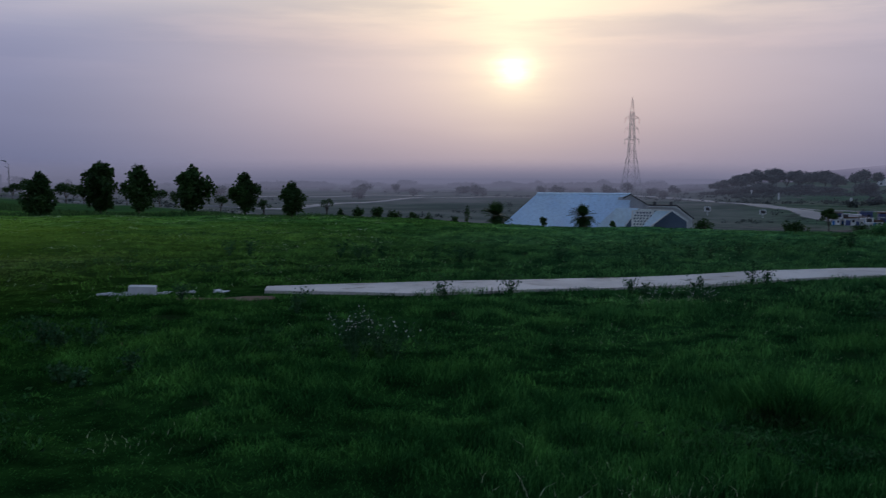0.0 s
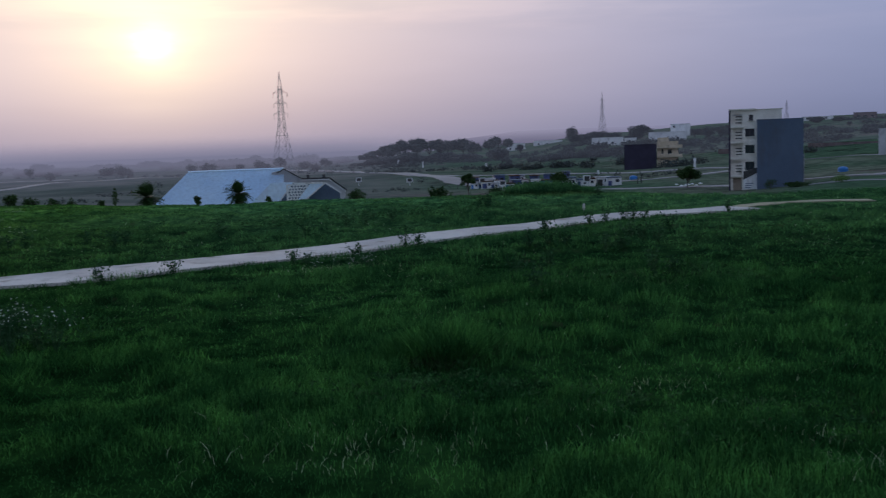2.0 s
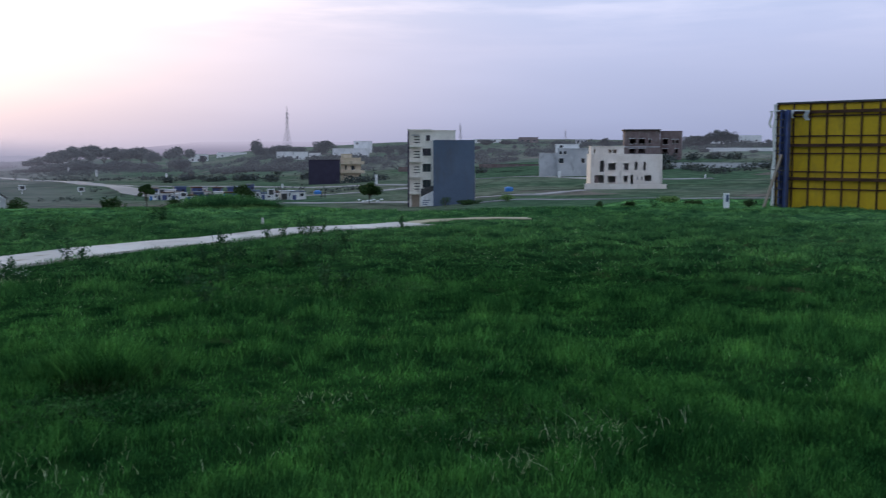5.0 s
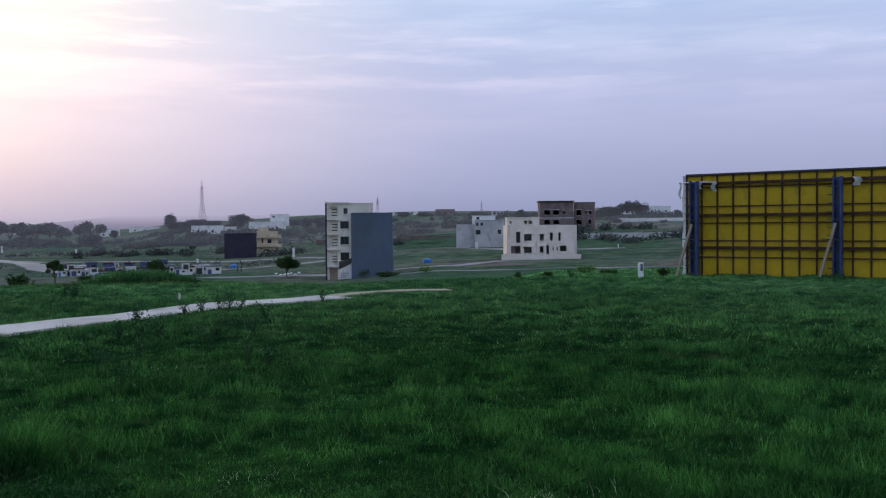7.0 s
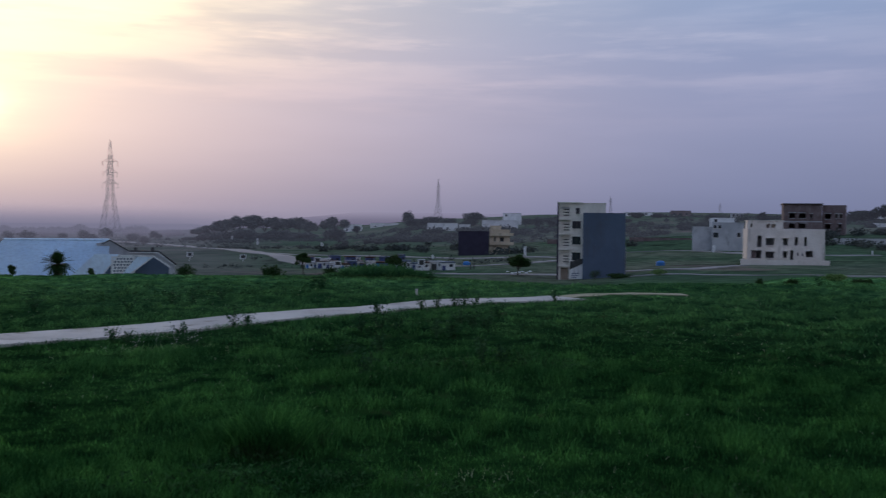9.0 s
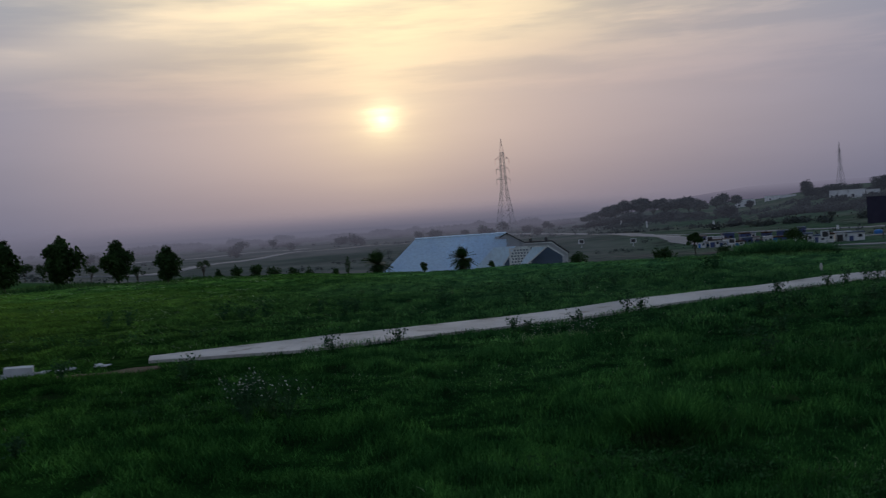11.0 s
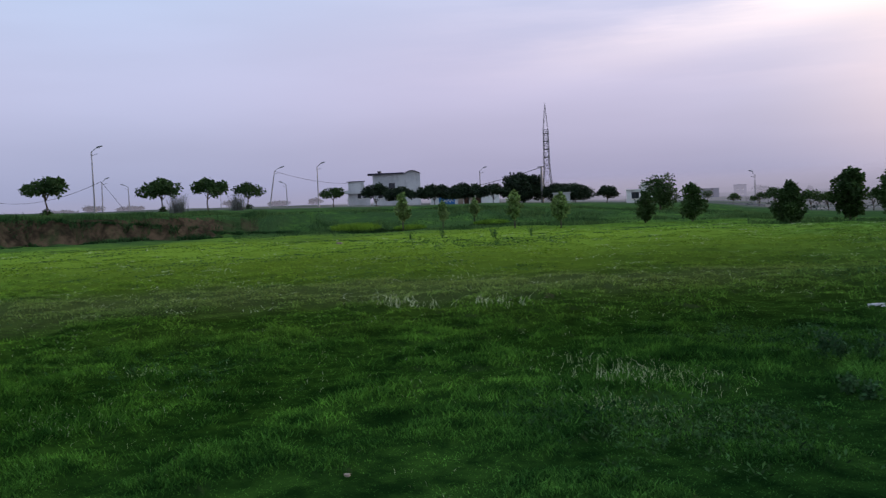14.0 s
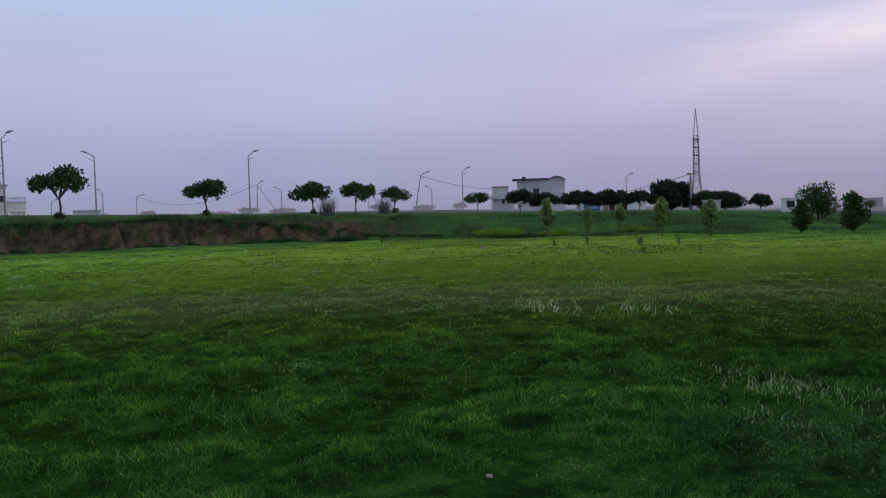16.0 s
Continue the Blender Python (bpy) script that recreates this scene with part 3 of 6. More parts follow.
strip("footpath", PATH_LINE, 1.27, 0.04, "concrete", "pale worn concrete footpath through the grass", "path", wobble=0.06, taper=1.8)
strip("bare_earth", [(-5.35, 11.0), (-4.9, 11.25), (-4.3, 11.55)], 0.3, 0.02, "earth", "reddish bare earth where the footpath breaks off", "earth", wobble=0.14, seed=4)
strip("sandy_track", SAND_LINE, 0.5, 0.02, "sand", "pale trodden sandy track where the footpath ends", "path", wobble=0.18)

# ---- buildings ----


def wall_bm(bm, x0, x1, z0, z1, y, thick, holes=()):
    """A wall along x, its outer face at y, with real openings (x0, x1, z0, z1)."""
    xs = sorted({x0, x1, *[h[0] for h in holes], *[h[1] for h in holes]})
    zs = sorted({z0, z1, *[h[2] for h in holes], *[h[3] for h in holes]})
    for a, b in zip(xs, xs[1:]):
        for c, d in zip(zs, zs[1:]):
            mx, mz = (a + b) / 2, (c + d) / 2
            if not any(h[0] < mx < h[1] and h[2] < mz < h[3] for h in holes):
                box(bm, a, b, y, y + thick, c, d)


def window(parent, x0, x1, z0, z1, y, frame_mat="frame", sill=True):
    w = part("window", boxes((x0 + 0.06, x1 - 0.06, y + 0.12, y + 0.15, z0 + 0.06, z1 - 0.06)), "glass", parent)
    t = 0.07
    part("window_frame", boxes((x0, x0 + t, y + 0.08, y + 0.18, z0, z1), (x1 - t, x1, y + 0.08, y + 0.18, z0, z1), (x0 + t, x1 - t, y + 0.08, y + 0.18, z0, z0 + t),
                               (x0 + t, x1 - t, y + 0.08, y + 0.18, z1 - t, z1), ((x0 + x1) / 2 - t / 2, (x0 + x1) / 2 + t / 2, y + 0.09, y + 0.17, z0 + t, z1 - t)), frame_mat, w)
    if sill:
        part("window_sill", boxes((x0 - 0.12, x1 + 0.12, y - 0.14, y + 0.06, z0 - 0.1, z0)), "plaster", w)
    return w


def block(name, m, w, d, h, holes, mat, label, parapet=0.6, roof_mat="grey", group="", sink=1.5, frame_mat="frame", glazed=True):
    """A flat-roofed house whose front stands along local x at y = 0."""
    t = 0.25
    ob = thing(name, m, label, "building", group)
    bm = bmesh.new()
    wall_bm(bm, 0, w, -sink, h, 0, t, holes)
    box(bm, 0, w, d - t, d, -sink, h)
    box(bm, 0, t, t, d - t, -sink, h)
    box(bm, w - t, w, t, d - t, -sink, h)
    part("wall", bm, mat, ob)
    part("roof", boxes((t, w - t, t, d - t, h - parapet - 0.2, h - parapet)), roof_mat, ob)
    bm = boxes((-0.12, w + 0.12, -0.12, 0.3, h, h + 0.12), (-0.12, w + 0.12, d - 0.3, d + 0.12, h, h + 0.12), (-0.12, 0.3, 0.3, d - 0.3, h, h + 0.12), (w - 0.3, w + 0.12, 0.3, d - 0.3, h, h + 0.12))
    part("parapet_coping", bm, mat, ob)
    for hl in holes:
        if glazed:
            window(ob, *hl, 0.0, frame_mat)
        else:
            part("lintel", boxes((hl[0] - 0.2, hl[1] + 0.2, -0.06, 0.0, hl[3], hl[3] + 0.2)), roof_mat, ob)
            part("window_sill", boxes((hl[0] - 0.1, hl[1] + 0.1, -0.1, 0.0, hl[2] - 0.12, hl[2])), roof_mat, ob)
    return ob




def rise(az, r, el):
    """Height over the ground, at that bearing and distance, of what shows at the elevation el."""
    p = on_ground(az, r)
    return 1.6 + r * math.tan(radians(el)) - p.z


def rect_set(x0, z0, s, *rects):
    """Openings from a list of (x0, x1, z0, z1)."""
    return [(x0 + a * s, x0 + b * s, z0 + c * s, z0 + d * s) for a, b, c, d in rects]


def make_tower_house():
    h = rise(26.13, 169, 1.37)
    ob = thing("apartment_house", facing(26.13, 169), "narrow four-storey cream house with a blank slate side wall", "building")
    win = [(2.5, 4.0, h - 4.4, h - 3.1), (2.5, 4.0, h - 7.2, h - 5.8), (2.5, 4.0, h - 10.0, h - 8.6), (3.1, 3.8, h - 1.8, h - 0.8)]
    bays = [(0.55, 2.05, h - 2.6, h - 0.5), (0.55, 2.05, h - 5.2, h - 3.0), (0.55, 2.05, h - 7.9, h - 5.7), (0.55, 2.05, h - 10.8, h - 8.5), (0.55, 1.95, 0.05, h - 11.3)]
    bm = bmesh.new()
    wall_bm(bm, 0.15, 8.3, -1, h, 0, 0.3, win + bays)
    box(bm, 8.0, 8.3, 0.3, 9, -1, h)
    box(bm, 0.15, 8.3, 9, 9.3, -1, h)
    part("wall", bm, "plaster", ob)
    # the shaded side wall has its shade put into a dark colour
    part("side_wall", boxes((-0.12, 0.148, -0.25, 9.3, -1, h + 0.25)), "dark", ob, "side fin wall coloured dark for its shade")
    part("roof", boxes((0.15, 8.3, 0.3, 9, h - 0.9, h - 0.7)), "grey", ob)
    part("coping", boxes((-0.15, 4.2, -0.3, 0.35, h, h + 0.22), (4.2, 8.4, -0.1, 0.35, h - 0.02, h + 0.1)), "plaster", ob)
    for w in win:
        window(ob, *w, 0.0)
        if w[1] - w[0] > 1.2:
            part("window", boxes((4.15, 4.5, 0.1, 0.14, w[2], w[3])), "glass", ob)
    for k, b in enumerate(bays[:4]):
        bay = part("balcony", boxes((b[0], b[1], 0.42, 0.5, b[2], b[3])), "plaster", ob, "recessed balcony with slotted screen")
        part("balcony_slab", boxes((0.15, 2.3, -0.35, 0.42, b[2] - 0.28, b[2])), "plaster", bay)
        for q in range(3):
            z = b[2] + 0.45 + q * 0.5
            part("slot", boxes((1.0, 2.0, 0.38, 0.416, z, z + 0.17)), "frame", bay)
    part("shutter", boxes((0.55, 1.95, 0.5, 0.56, 0.05, h - 11.3)), "tan", ob, "brown roller shutter")
    part("banner", boxes((2.2, 4.45, -0.40, -0.35, 0.25, 3.0)), "white", ob, "white printed banner with dark writing bars")
    bm = bmesh.new()
    fr = [bm.verts.new((x, -0.46, z)) for x, z in ((2.2, 1.9), (4.45, 3.0), (4.45, 3.9), (2.2, 3.3))]
    bk = [bm.verts.new((v.co.x, -0.41, v.co.z)) for v in fr]
    bm.faces.new(fr)
    bm.faces.new(bk[::-1])
    for i in range(4):
        bm.faces.new((fr[(i + 1) % 4], fr[i], bk[i], bk[(i + 1) % 4]))
    part("banner_head", bm, "frame", ob, "slanting dark awning over the banner")
    for q in range(3):
        part("banner_bar", boxes((2.5, 3.4 + 0.2 * q, -0.42, -0.404, 0.5 + q * 0.35, 0.62 + q * 0.35)), "slate", ob)
    hs = rise(27.6, 169, 0.77)
    sl = thing("side_house", facing(27.62, 168), "blank slate-blue block built against the cream house", "building")
    part("wall", boxes((0, 7.25, 0, 0.3, -1, hs), (0, 0.3, 0.3, 9, -1, hs), (6.95, 7.25, 0.3, 9, -1, hs), (0.3, 6.95, 8.7, 9, -1, hs)), "slate", sl)
    part("roof", boxes((0.3, 6.95, 0.3, 8.7, hs - 0.7, hs - 0.5)), "grey", sl)
    part("coping", boxes((-0.06, 7.31, -0.06, 0.36, hs, hs + 0.1)), "slate", sl)
    part("drain_pipe", tube(bmesh.new(), [(7.33, -0.05, 0), (7.33, -0.05, hs * 0.5)], [0.07, 0.07], 6), "steel", sl)


M["villa"] = material("cream_white_plaster", (0.74, 0.65, 0.57), (0.84, 0.76, 0.68), 0.3, 5, 0.85, bump=0.1, grime=(0.55, 0.48, 0.42))
M["tan"] = material("tan_plaster", (0.30, 0.235, 0.18), (0.37, 0.295, 0.23), 0.6, 6, 0.85, bump=0.1)


def make_white_villa():
    m = facing(36.95, 203, 5)
    ob = thing("villa", m, "unfinished white two-storey villa with open window holes", "building")
    lo = [(0.8, 2.8, 1.2, 2.8), (3.6, 5.2, 1.3, 2.6), (6.9, 7.7, 1.4, 2.7), (8.3, 8.9, 1.0, 2.9), (9.6, 9.9, 1.8, 2.5), (10.5, 10.8, 1.8, 2.5), (11.2, 12.6, 1.6, 2.8)]
    hi = [(1.9, 2.8, 3.5, 5.8), (3.6, 5.2, 3.9, 5.3), (6.9, 7.8, 3.9, 5.3), (9.1, 9.7, 3.9, 5.6), (10.9, 11.4, 3.8, 5.6)]
    bm = bmesh.new()
    wall_bm(bm, 0, 14.8, -1, 7.2, 0, 0.25, lo + hi)
    for b in ((0, 14.8, 9.75, 10, -1, 7.2), (0, 0.25, 0.25, 9.75, -1, 7.2), (14.55, 14.8, 0.25, 9.75, -1, 7.2)):
        box(bm, *b)
    part("wall", bm, "villa", ob)
    part("floor_slab", boxes((0.25, 14.55, 0.25, 9.75, 3.1, 3.3)), "grey", ob)
    part("roof", boxes((0.25, 14.55, 0.25, 9.75, 6.4, 6.6)), "grey", ob)
    bm = bmesh.new()
    top = [(0.6, 1.0, 7.5, 8.2), (3.7, 4.3, 7.4, 8.2), (4.6, 5.4, 7.4, 8.2)]
    wall_bm(bm, 0.0, 6.9, 7.2, 8.75, 0.4, 0.25, top)
    box(bm, 0, 0.25, 0.65, 5, 7.2, 8.75)
    box(bm, 6.65, 6.9, 0.65, 5, 7.2, 8.75)
    box(bm, 0, 6.9, 5, 5.2, 7.2, 8.75)
    part("stair_room", bm, "villa", ob)
    part("stair_roof", boxes((-0.1, 7.0, 0.3, 5.3, 8.75, 8.9)), "villa", ob)
    for h in (lo[1], lo[2], hi[1], hi[2]):
        part("window_hood", boxes((h[0] - 0.2, h[1] + 0.2, -0.4, 0, h[3] + 0.02, h[3] + 0.16)), "villa", ob)
        part("window_sill", boxes((h[0] - 0.15, h[1] + 0.15, -0.15, 0, h[2] - 0.14, h[2])), "villa", ob)
    part("inner_wall", boxes((0.25, 14.55, 3.4, 3.55, -0.5, 6.4)), "grey", ob)
    part("door_panel", boxes((0.85, 1.75, 0.5, 0.55, 0.0, 2.8)), "brick", ob, "red panelled entrance screen")
    wl = thing("boundary_wall", facing(36.6, 198.5, -6), "low white plot wall round the villa", "wall")
    bm = boxes((0, 9.4, 0, 0.2, -1.5, 1.1))
    part("wall_front", bm, "villa", wl)
    side = part("wall_side", boxes((0, 7.6, 0, 0.2, -1.5, 1.1)), "villa", wl)
    side.matrix_basis = pose(9.4, 0.0, 0, 0, 0, 24)
    part("wall_return", boxes((0, 0.2, 0.21, 8, -1.5, 1.1)), "villa", wl)


def make_valley_buildings():
    o = block("brick_house", facing(38.88, 330, 4), 11.6, 10, rise(38.9, 330, 1.36), rect_set(0, 0, 1, (1.6, 3.6, 5.8, 7.5), (4.6, 6.7, 5.8, 7.5), (1.6, 3.6, 2.5, 4.2), (4.6, 6.7, 2.5, 4.2), (8.0, 8.7, 6.0, 7.3)), "brick",
              "raw brick two-storey house shell with square windows", parapet=0.3, glazed=False)
    hb = rise(38.9, 330, 1.36)
    part("roof_slab", boxes((-0.5, 12.0, -0.7, 10.4, hb + 0.125, hb + 0.4)), "frame", o)
    part("concrete_band", boxes((-0.1, 11.7, -0.1, 0.0, 4.6, 4.9)), "grey", o)
    block("brick_wing", facing(40.9, 333, -3), 7.0, 9, rise(40.9, 333, 1.31), [(0.9, 2.6, 5.1, 6.9), (4.0, 4.6, 5.3, 6.7), (5.2, 6.0, 5.3, 6.7), (0.9, 2.6, 1.9, 3.6), (4.9, 5.9, 2.0, 3.6)], "brick",
          "raw brick house wing with small windows", parapet=0.3, glazed=False)
    block("grey_house", facing(33.9, 262), 5.1, 9, rise(33.9, 262, 0.05), [], "grey", "bare cement house block without windows", parapet=0.3)
    block("grey_house", facing(35.02, 260), 7.9, 10, rise(35.0, 260, 0.3), [(0.2, 1.5, 3.6, 4.9), (1.5, 2.2, 6.0, 6.8), (6.2, 7.1, 3.7, 4.9), (0.0 + 0.3, 1.0, 6.0, 6.8)], "grey",
          "bare cement two-storey house with few windows", parapet=0.3)
    block("roof_room", facing(34.85, 263, 0, rise(35.0, 260, 0.3)), 6.4, 5, 1.15, [(1.2, 2.0, 0.2, 0.9)], "white", "pale stair room on the cement house roof", parapet=0.15, sink=2.5)
    g = thing("white_sack", facing(35.0, 256), "white upright marker post beside a grey house", "marker")
    part("post", boxes((0.1, 0.9, -0.3, 0.2, -0.3, 1.5)), "white", g)
    c = block("cream_house", facing(22.07, 300), 6.3, 9, rise(22.1, 300, -0.25), [(3.2, 4.4, 4.3, 5.6), (1.4, 1.9, 4.3, 5.8), (3.2, 4.4, 1.8, 2.1)], "buff", "small cream three-level house with projecting slabs", parapet=0.4)
    hh = rise(22.1, 300, -0.25)
    for z, x1 in ((hh - 1.9, 7.4), (hh - 4.7, 7.5)):
        part("slab", boxes((-0.1, x1, -1.0, 0.0, z, z + 0.25)), "buff", c)
        part("balcony_front", boxes((2.4, x1, -1.0, -0.85, z + 0.25, z + 0.95)), "buff", c)
    block("roof_room", facing(22.1, 302, 0, hh), 3.4, 4, 1.1, [], "buff", "small cream room on a flat roof", parapet=0.2, sink=2.0)
    block("dark_house", facing(20.19, 299), 9.6, 9, rise(20.2, 299, -0.37), [], "dark", "blank dark maroon house wall", parapet=0.4)
    w = block("white_bungalow", facing(18.32, 450), 14.5, 9, rise(18.3, 450, 0.12), [(2.5, 3.6, 0.9, 2.2), (6.0, 7.0, 0.9, 2.2), (9.0, 10.0, 0.9, 2.2)], "white", "long low white hillside house with dark windows", parapet=0.3)
    part("terrace_slab", boxes((-3, 9, -3.0, -0.5, -1.5, -0.6)), "plaster", w)
    block("white_annexe", facing(20.2, 452), 5.5, 7, rise(20.2, 452, 0.05), [(1.8, 2.8, 0.9, 2.0)], "white", "white annexe beside the hillside house", parapet=0.3)
    block("hall", facing(21.6, 440), 16.5, 12, rise(21.6, 440, 0.32), [(12.0, 13.2, 1.6, 2.8)], "white", "large pale flat-roofed hall on the slope", parapet=0.4)
    block("roof_room", facing(22.85, 446, 0, rise(21.6, 440, 0.32)), 8.5, 6, 2.3, [(1.0, 2.0, 0.8, 1.7)], "white", "pale stair room on the hall roof", parapet=0.3, sink=3)
    for az, az1, el, r, mat, label in ((13.3, 14.4, -0.02, 700, "white", "long low white hillside building"), (14.9, 16.6, 0.08, 760, "white", "white hillside wall and sheds"), (29.95, 31.6, 0.72, 640, "white", "pale long roofed building on the ridge"),
                                       (32.64, 33.8, 0.98, 620, "brick", "brick house on the ridge"), (45.16, 46.5, 1.04, 700, "white", "pale ridge villa with a flat roof"), (36.0, 36.7, 0.72, 520, "grey", "grey house on the ridge"),
                                       (27.0, 27.6, 0.62, 640, "brick", "small brick house on the ridge"), (43.2, 44.8, 0.62, 560, "white", "long white wall building on the ridge")):
        wd = r * math.tan(radians(az1 - az))
        block("hill_house", facing(az, r), wd, 9, max(2.6, rise(az, r, el)), [(wd * q, wd * q + 1.3, 1.0, 2.2) for q in (0.15, 0.45, 0.75)], mat, label, parapet=0.3, group="hillside houses")
    for az, r, ln, turn, mat in ((30.3, 330, 42, -6, "brick"), (35.4, 300, 34, 0, "brick"), (41.5, 285, 40, 3, "grey"), (25.5, 330, 22, 4, "brick"), (43.5, 420, 60, 0, "white")):
        wl = thing("plot_wall", facing(az, r, turn), "long low plot wall across the slope", "wall", "plot walls")
        part("wall", boxes((0, ln, 0, 0.25, -3, 1.5)), mat, wl)
        part("coping", boxes((-0.1, ln + 0.1, -0.06, 0.31, 1.5, 1.62)), mat, wl)


def make_white_roof_house():
    r = 118
    ob = thing("bungalow", facing(0, r), "broad bungalow under a pale blue-white sheet roof", "building")
    s = r * math.pi / 180
    zr = rise(0, r, -1.08)
    lx, rx = -5.65 * s, 0.05 * s
    el, ez = -7.9 * s, zr - 4.6
    bm = bmesh.new()
    ridge_a, ridge_b = bm.verts.new((lx, 4.5, zr)), bm.verts.new((rx, 4.5, zr))
    f = [bm.verts.new(p) for p in ((el, -1.5, ez), (rx - 0.2, -1.5, ez), (rx - 0.2, 10.5, ez), (el, 10.5, ez))]
    bm.faces.new((f[0], f[1], ridge_b, ridge_a))
    bm.faces.new((f[2], f[3], ridge_a, ridge_b))
    bm.faces.new((f[3], f[0], ridge_a))
    bmesh.ops.solidify(bm, geom=bm.faces[:], thickness=0.12)
    part("roof", bm, "roof", ob)
    part("ridge_cap", tube(bmesh.new(), [(lx, 4.5, zr + 0.03), (rx, 4.5, zr + 0.03)], [0.14, 0.14], 8), "roof", ob)
    part("wall", boxes((el + 1.2, rx - 0.6, 0, 9, ez - 4.5, ez + 0.05)), "white", ob)
    # stepped gables and pierced porch on the entrance side; u runs right from the ridge's end, v down from the ridge
    def slab(name, y, outline, mat, parent=ob, thick=0.12, label=""):
        bm = bmesh.new()
        f = [bm.verts.new((rx + p, y, zr - q)) for p, q in outline]
        k = [bm.verts.new((rx + p, y + thick, zr - q)) for p, q in outline]
        bm.faces.new(f)
        bm.faces.new(k[::-1])
        for i in range(len(f)):
            j = (i + 1) % len(f)
            bm.faces.new((f[j], f[i], k[i], k[j]))
        bmesh.ops.recalc_face_normals(bm, faces=bm.faces)
        return part(name, bm, mat, parent, label)

    def trim(parent, y, pts, r=0.1, mat="white"):
        for (p0, q0), (p1, q1) in zip(pts, pts[1:]):
            part("barge_board", bar(bmesh.new(), (rx + p0, y, zr - q0), (rx + p1, y, zr - q1), r), mat, parent)

    g = slab("gable_wall", 3.6, ((-1.5, 0.4), (0, 0.1), (2.2, 1.4), (2.2, 6.5), (-1.5, 6.5)), "grey")
    trim(g, 3.4, ((-0.9, 0.5), (0, 0.0), (2.25, 1.33)), 0.09, "frame")
    g = slab("rear_wing_wall", 4.4, ((2.2, 1.4), (5.6, 1.45), (7.6, 3.0), (7.6, 6.5), (2.2, 6.5)), "grey")
    trim(g, 4.2, ((2.2, 1.33), (5.7, 1.36), (7.8, 3.0)), 0.12, "frame")
    trim(g, 4.1, ((2.2, 1.50), (5.6, 1.54), (7.6, 3.12)), 0.07, "white")
    slab("wing_roof", -2.5, ((-1.6, 1.5), (1.05, 1.5), (-0.6, 3.6), (-1.4, 5.2), (-5.5, 5.2)), "roof")
    trim(ob, -2.6, ((1.05, 1.5), (-0.6, 3.62), (-1.4, 5.2)), 0.06)
    g = slab("porch_gable", -3.0, ((1.05, 1.62), (4.7, 1.72), (6.5, 2.95), (6.5, 6), (-1.0, 6), (-0.5, 3.6)), "slate")
    slab("porch_roof", -3.9, ((3.0, 1.68), (4.75, 1.72), (2.2, 3.7), (1.2, 5.2), (0.6, 5.2), (1.6, 3.4)), "roof", g)
    trim(g, -4.1, ((1.05, 1.6), (4.75, 1.7), (6.6, 2.98)), 0.1)
    trim(g, -4.1, ((4.75, 1.7), (2.2, 3.7), (1.2, 5.2)), 0.08)
    x0, z1 = rx + 0.15, zr - 1.72
    holes = [(x0 + 0.25 + 0.36 * k + 0.1 * (q % 2), x0 + 0.46 + 0.36 * k + 0.1 * (q % 2), z1 - 0.38 - 0.34 * q, z1 - 0.18 - 0.34 * q) for k in range(6) for q in range(6)]
    bm = bmesh.new()
    wall_bm(bm, x0, x0 + 2.6, z1 - 3.2, z1, -3.6, 0.15, holes)
    part("pierced_screen", bm, "white", ob, "white pierced block screen")
    for p in (3.0, 5.0):
        part("vent_pipe", tube(bmesh.new(), [(rx + p, 5, zr - 1.4), (rx + p, 5, zr - 0.9)], [0.2, 0.2], 7), "frame", ob)


def make_car(az, r):
    """A small white hatchback, side on."""
    car = thing("parked_car", facing(az, r), "white parked hatchback on the road past the bank", "car")
    side = [(-2.05, 0.35), (-2.1, 0.75), (-1.95, 0.95), (-0.95, 1.02), (1.75, 1.0), (2.0, 0.8), (2.05, 0.35)]
    cabin = [(-1.0, 1.02), (-0.35, 1.45), (1.1, 1.48), (1.7, 1.0)]

    def hull(name, outline, y0, y1, mat, parent, label=""):
        bm = bmesh.new()
        f = [bm.verts.new((x, y0, z)) for x, z in outline]
        k = [bm.verts.new((x, y1, z)) for x, z in outline]
        bm.faces.new(f)
        bm.faces.new(k[::-1])
        for i in range(len(f)):
            j = (i + 1) % len(f)
            bm.faces.new((f[j], f[i], k[i], k[j]))
        bmesh.ops.recalc_face_normals(bm, faces=bm.faces)
        bmesh.ops.bevel(bm, geom=bm.edges[:], offset=0.05, segments=2, affect="EDGES")
        return part(name, bm, mat, parent, label)

    hull("body", side, -0.82, 0.82, "white", car)
    hull("cabin", cabin, -0.70, 0.70, "white", car)
    for y in (-0.715, 0.701):
        hull("side_window", [(-0.75, 1.08), (-0.3, 1.38), (1.0, 1.4), (1.4, 1.08)], y, y + 0.014, "glass", car)
    for x in (-1.3, 1.3):
        for y in (-0.84, 0.66):
            w = part("wheel", tube(bmesh.new(), [(x, y, 0.31), (x, y + 0.18, 0.31)], [0.31, 0.31], 16), "frame", car)
            part("rim", tube(bmesh.new(), [(x, y - 0.01, 0.31), (x, y + 0.19, 0.31)], [0.19, 0.19], 12), "steel", w)
    for y in (-0.6, 0.45):
        part("head_light", boxes((-2.12, -2.0, y, y + 0.2, 0.68, 0.82)), "white", car)


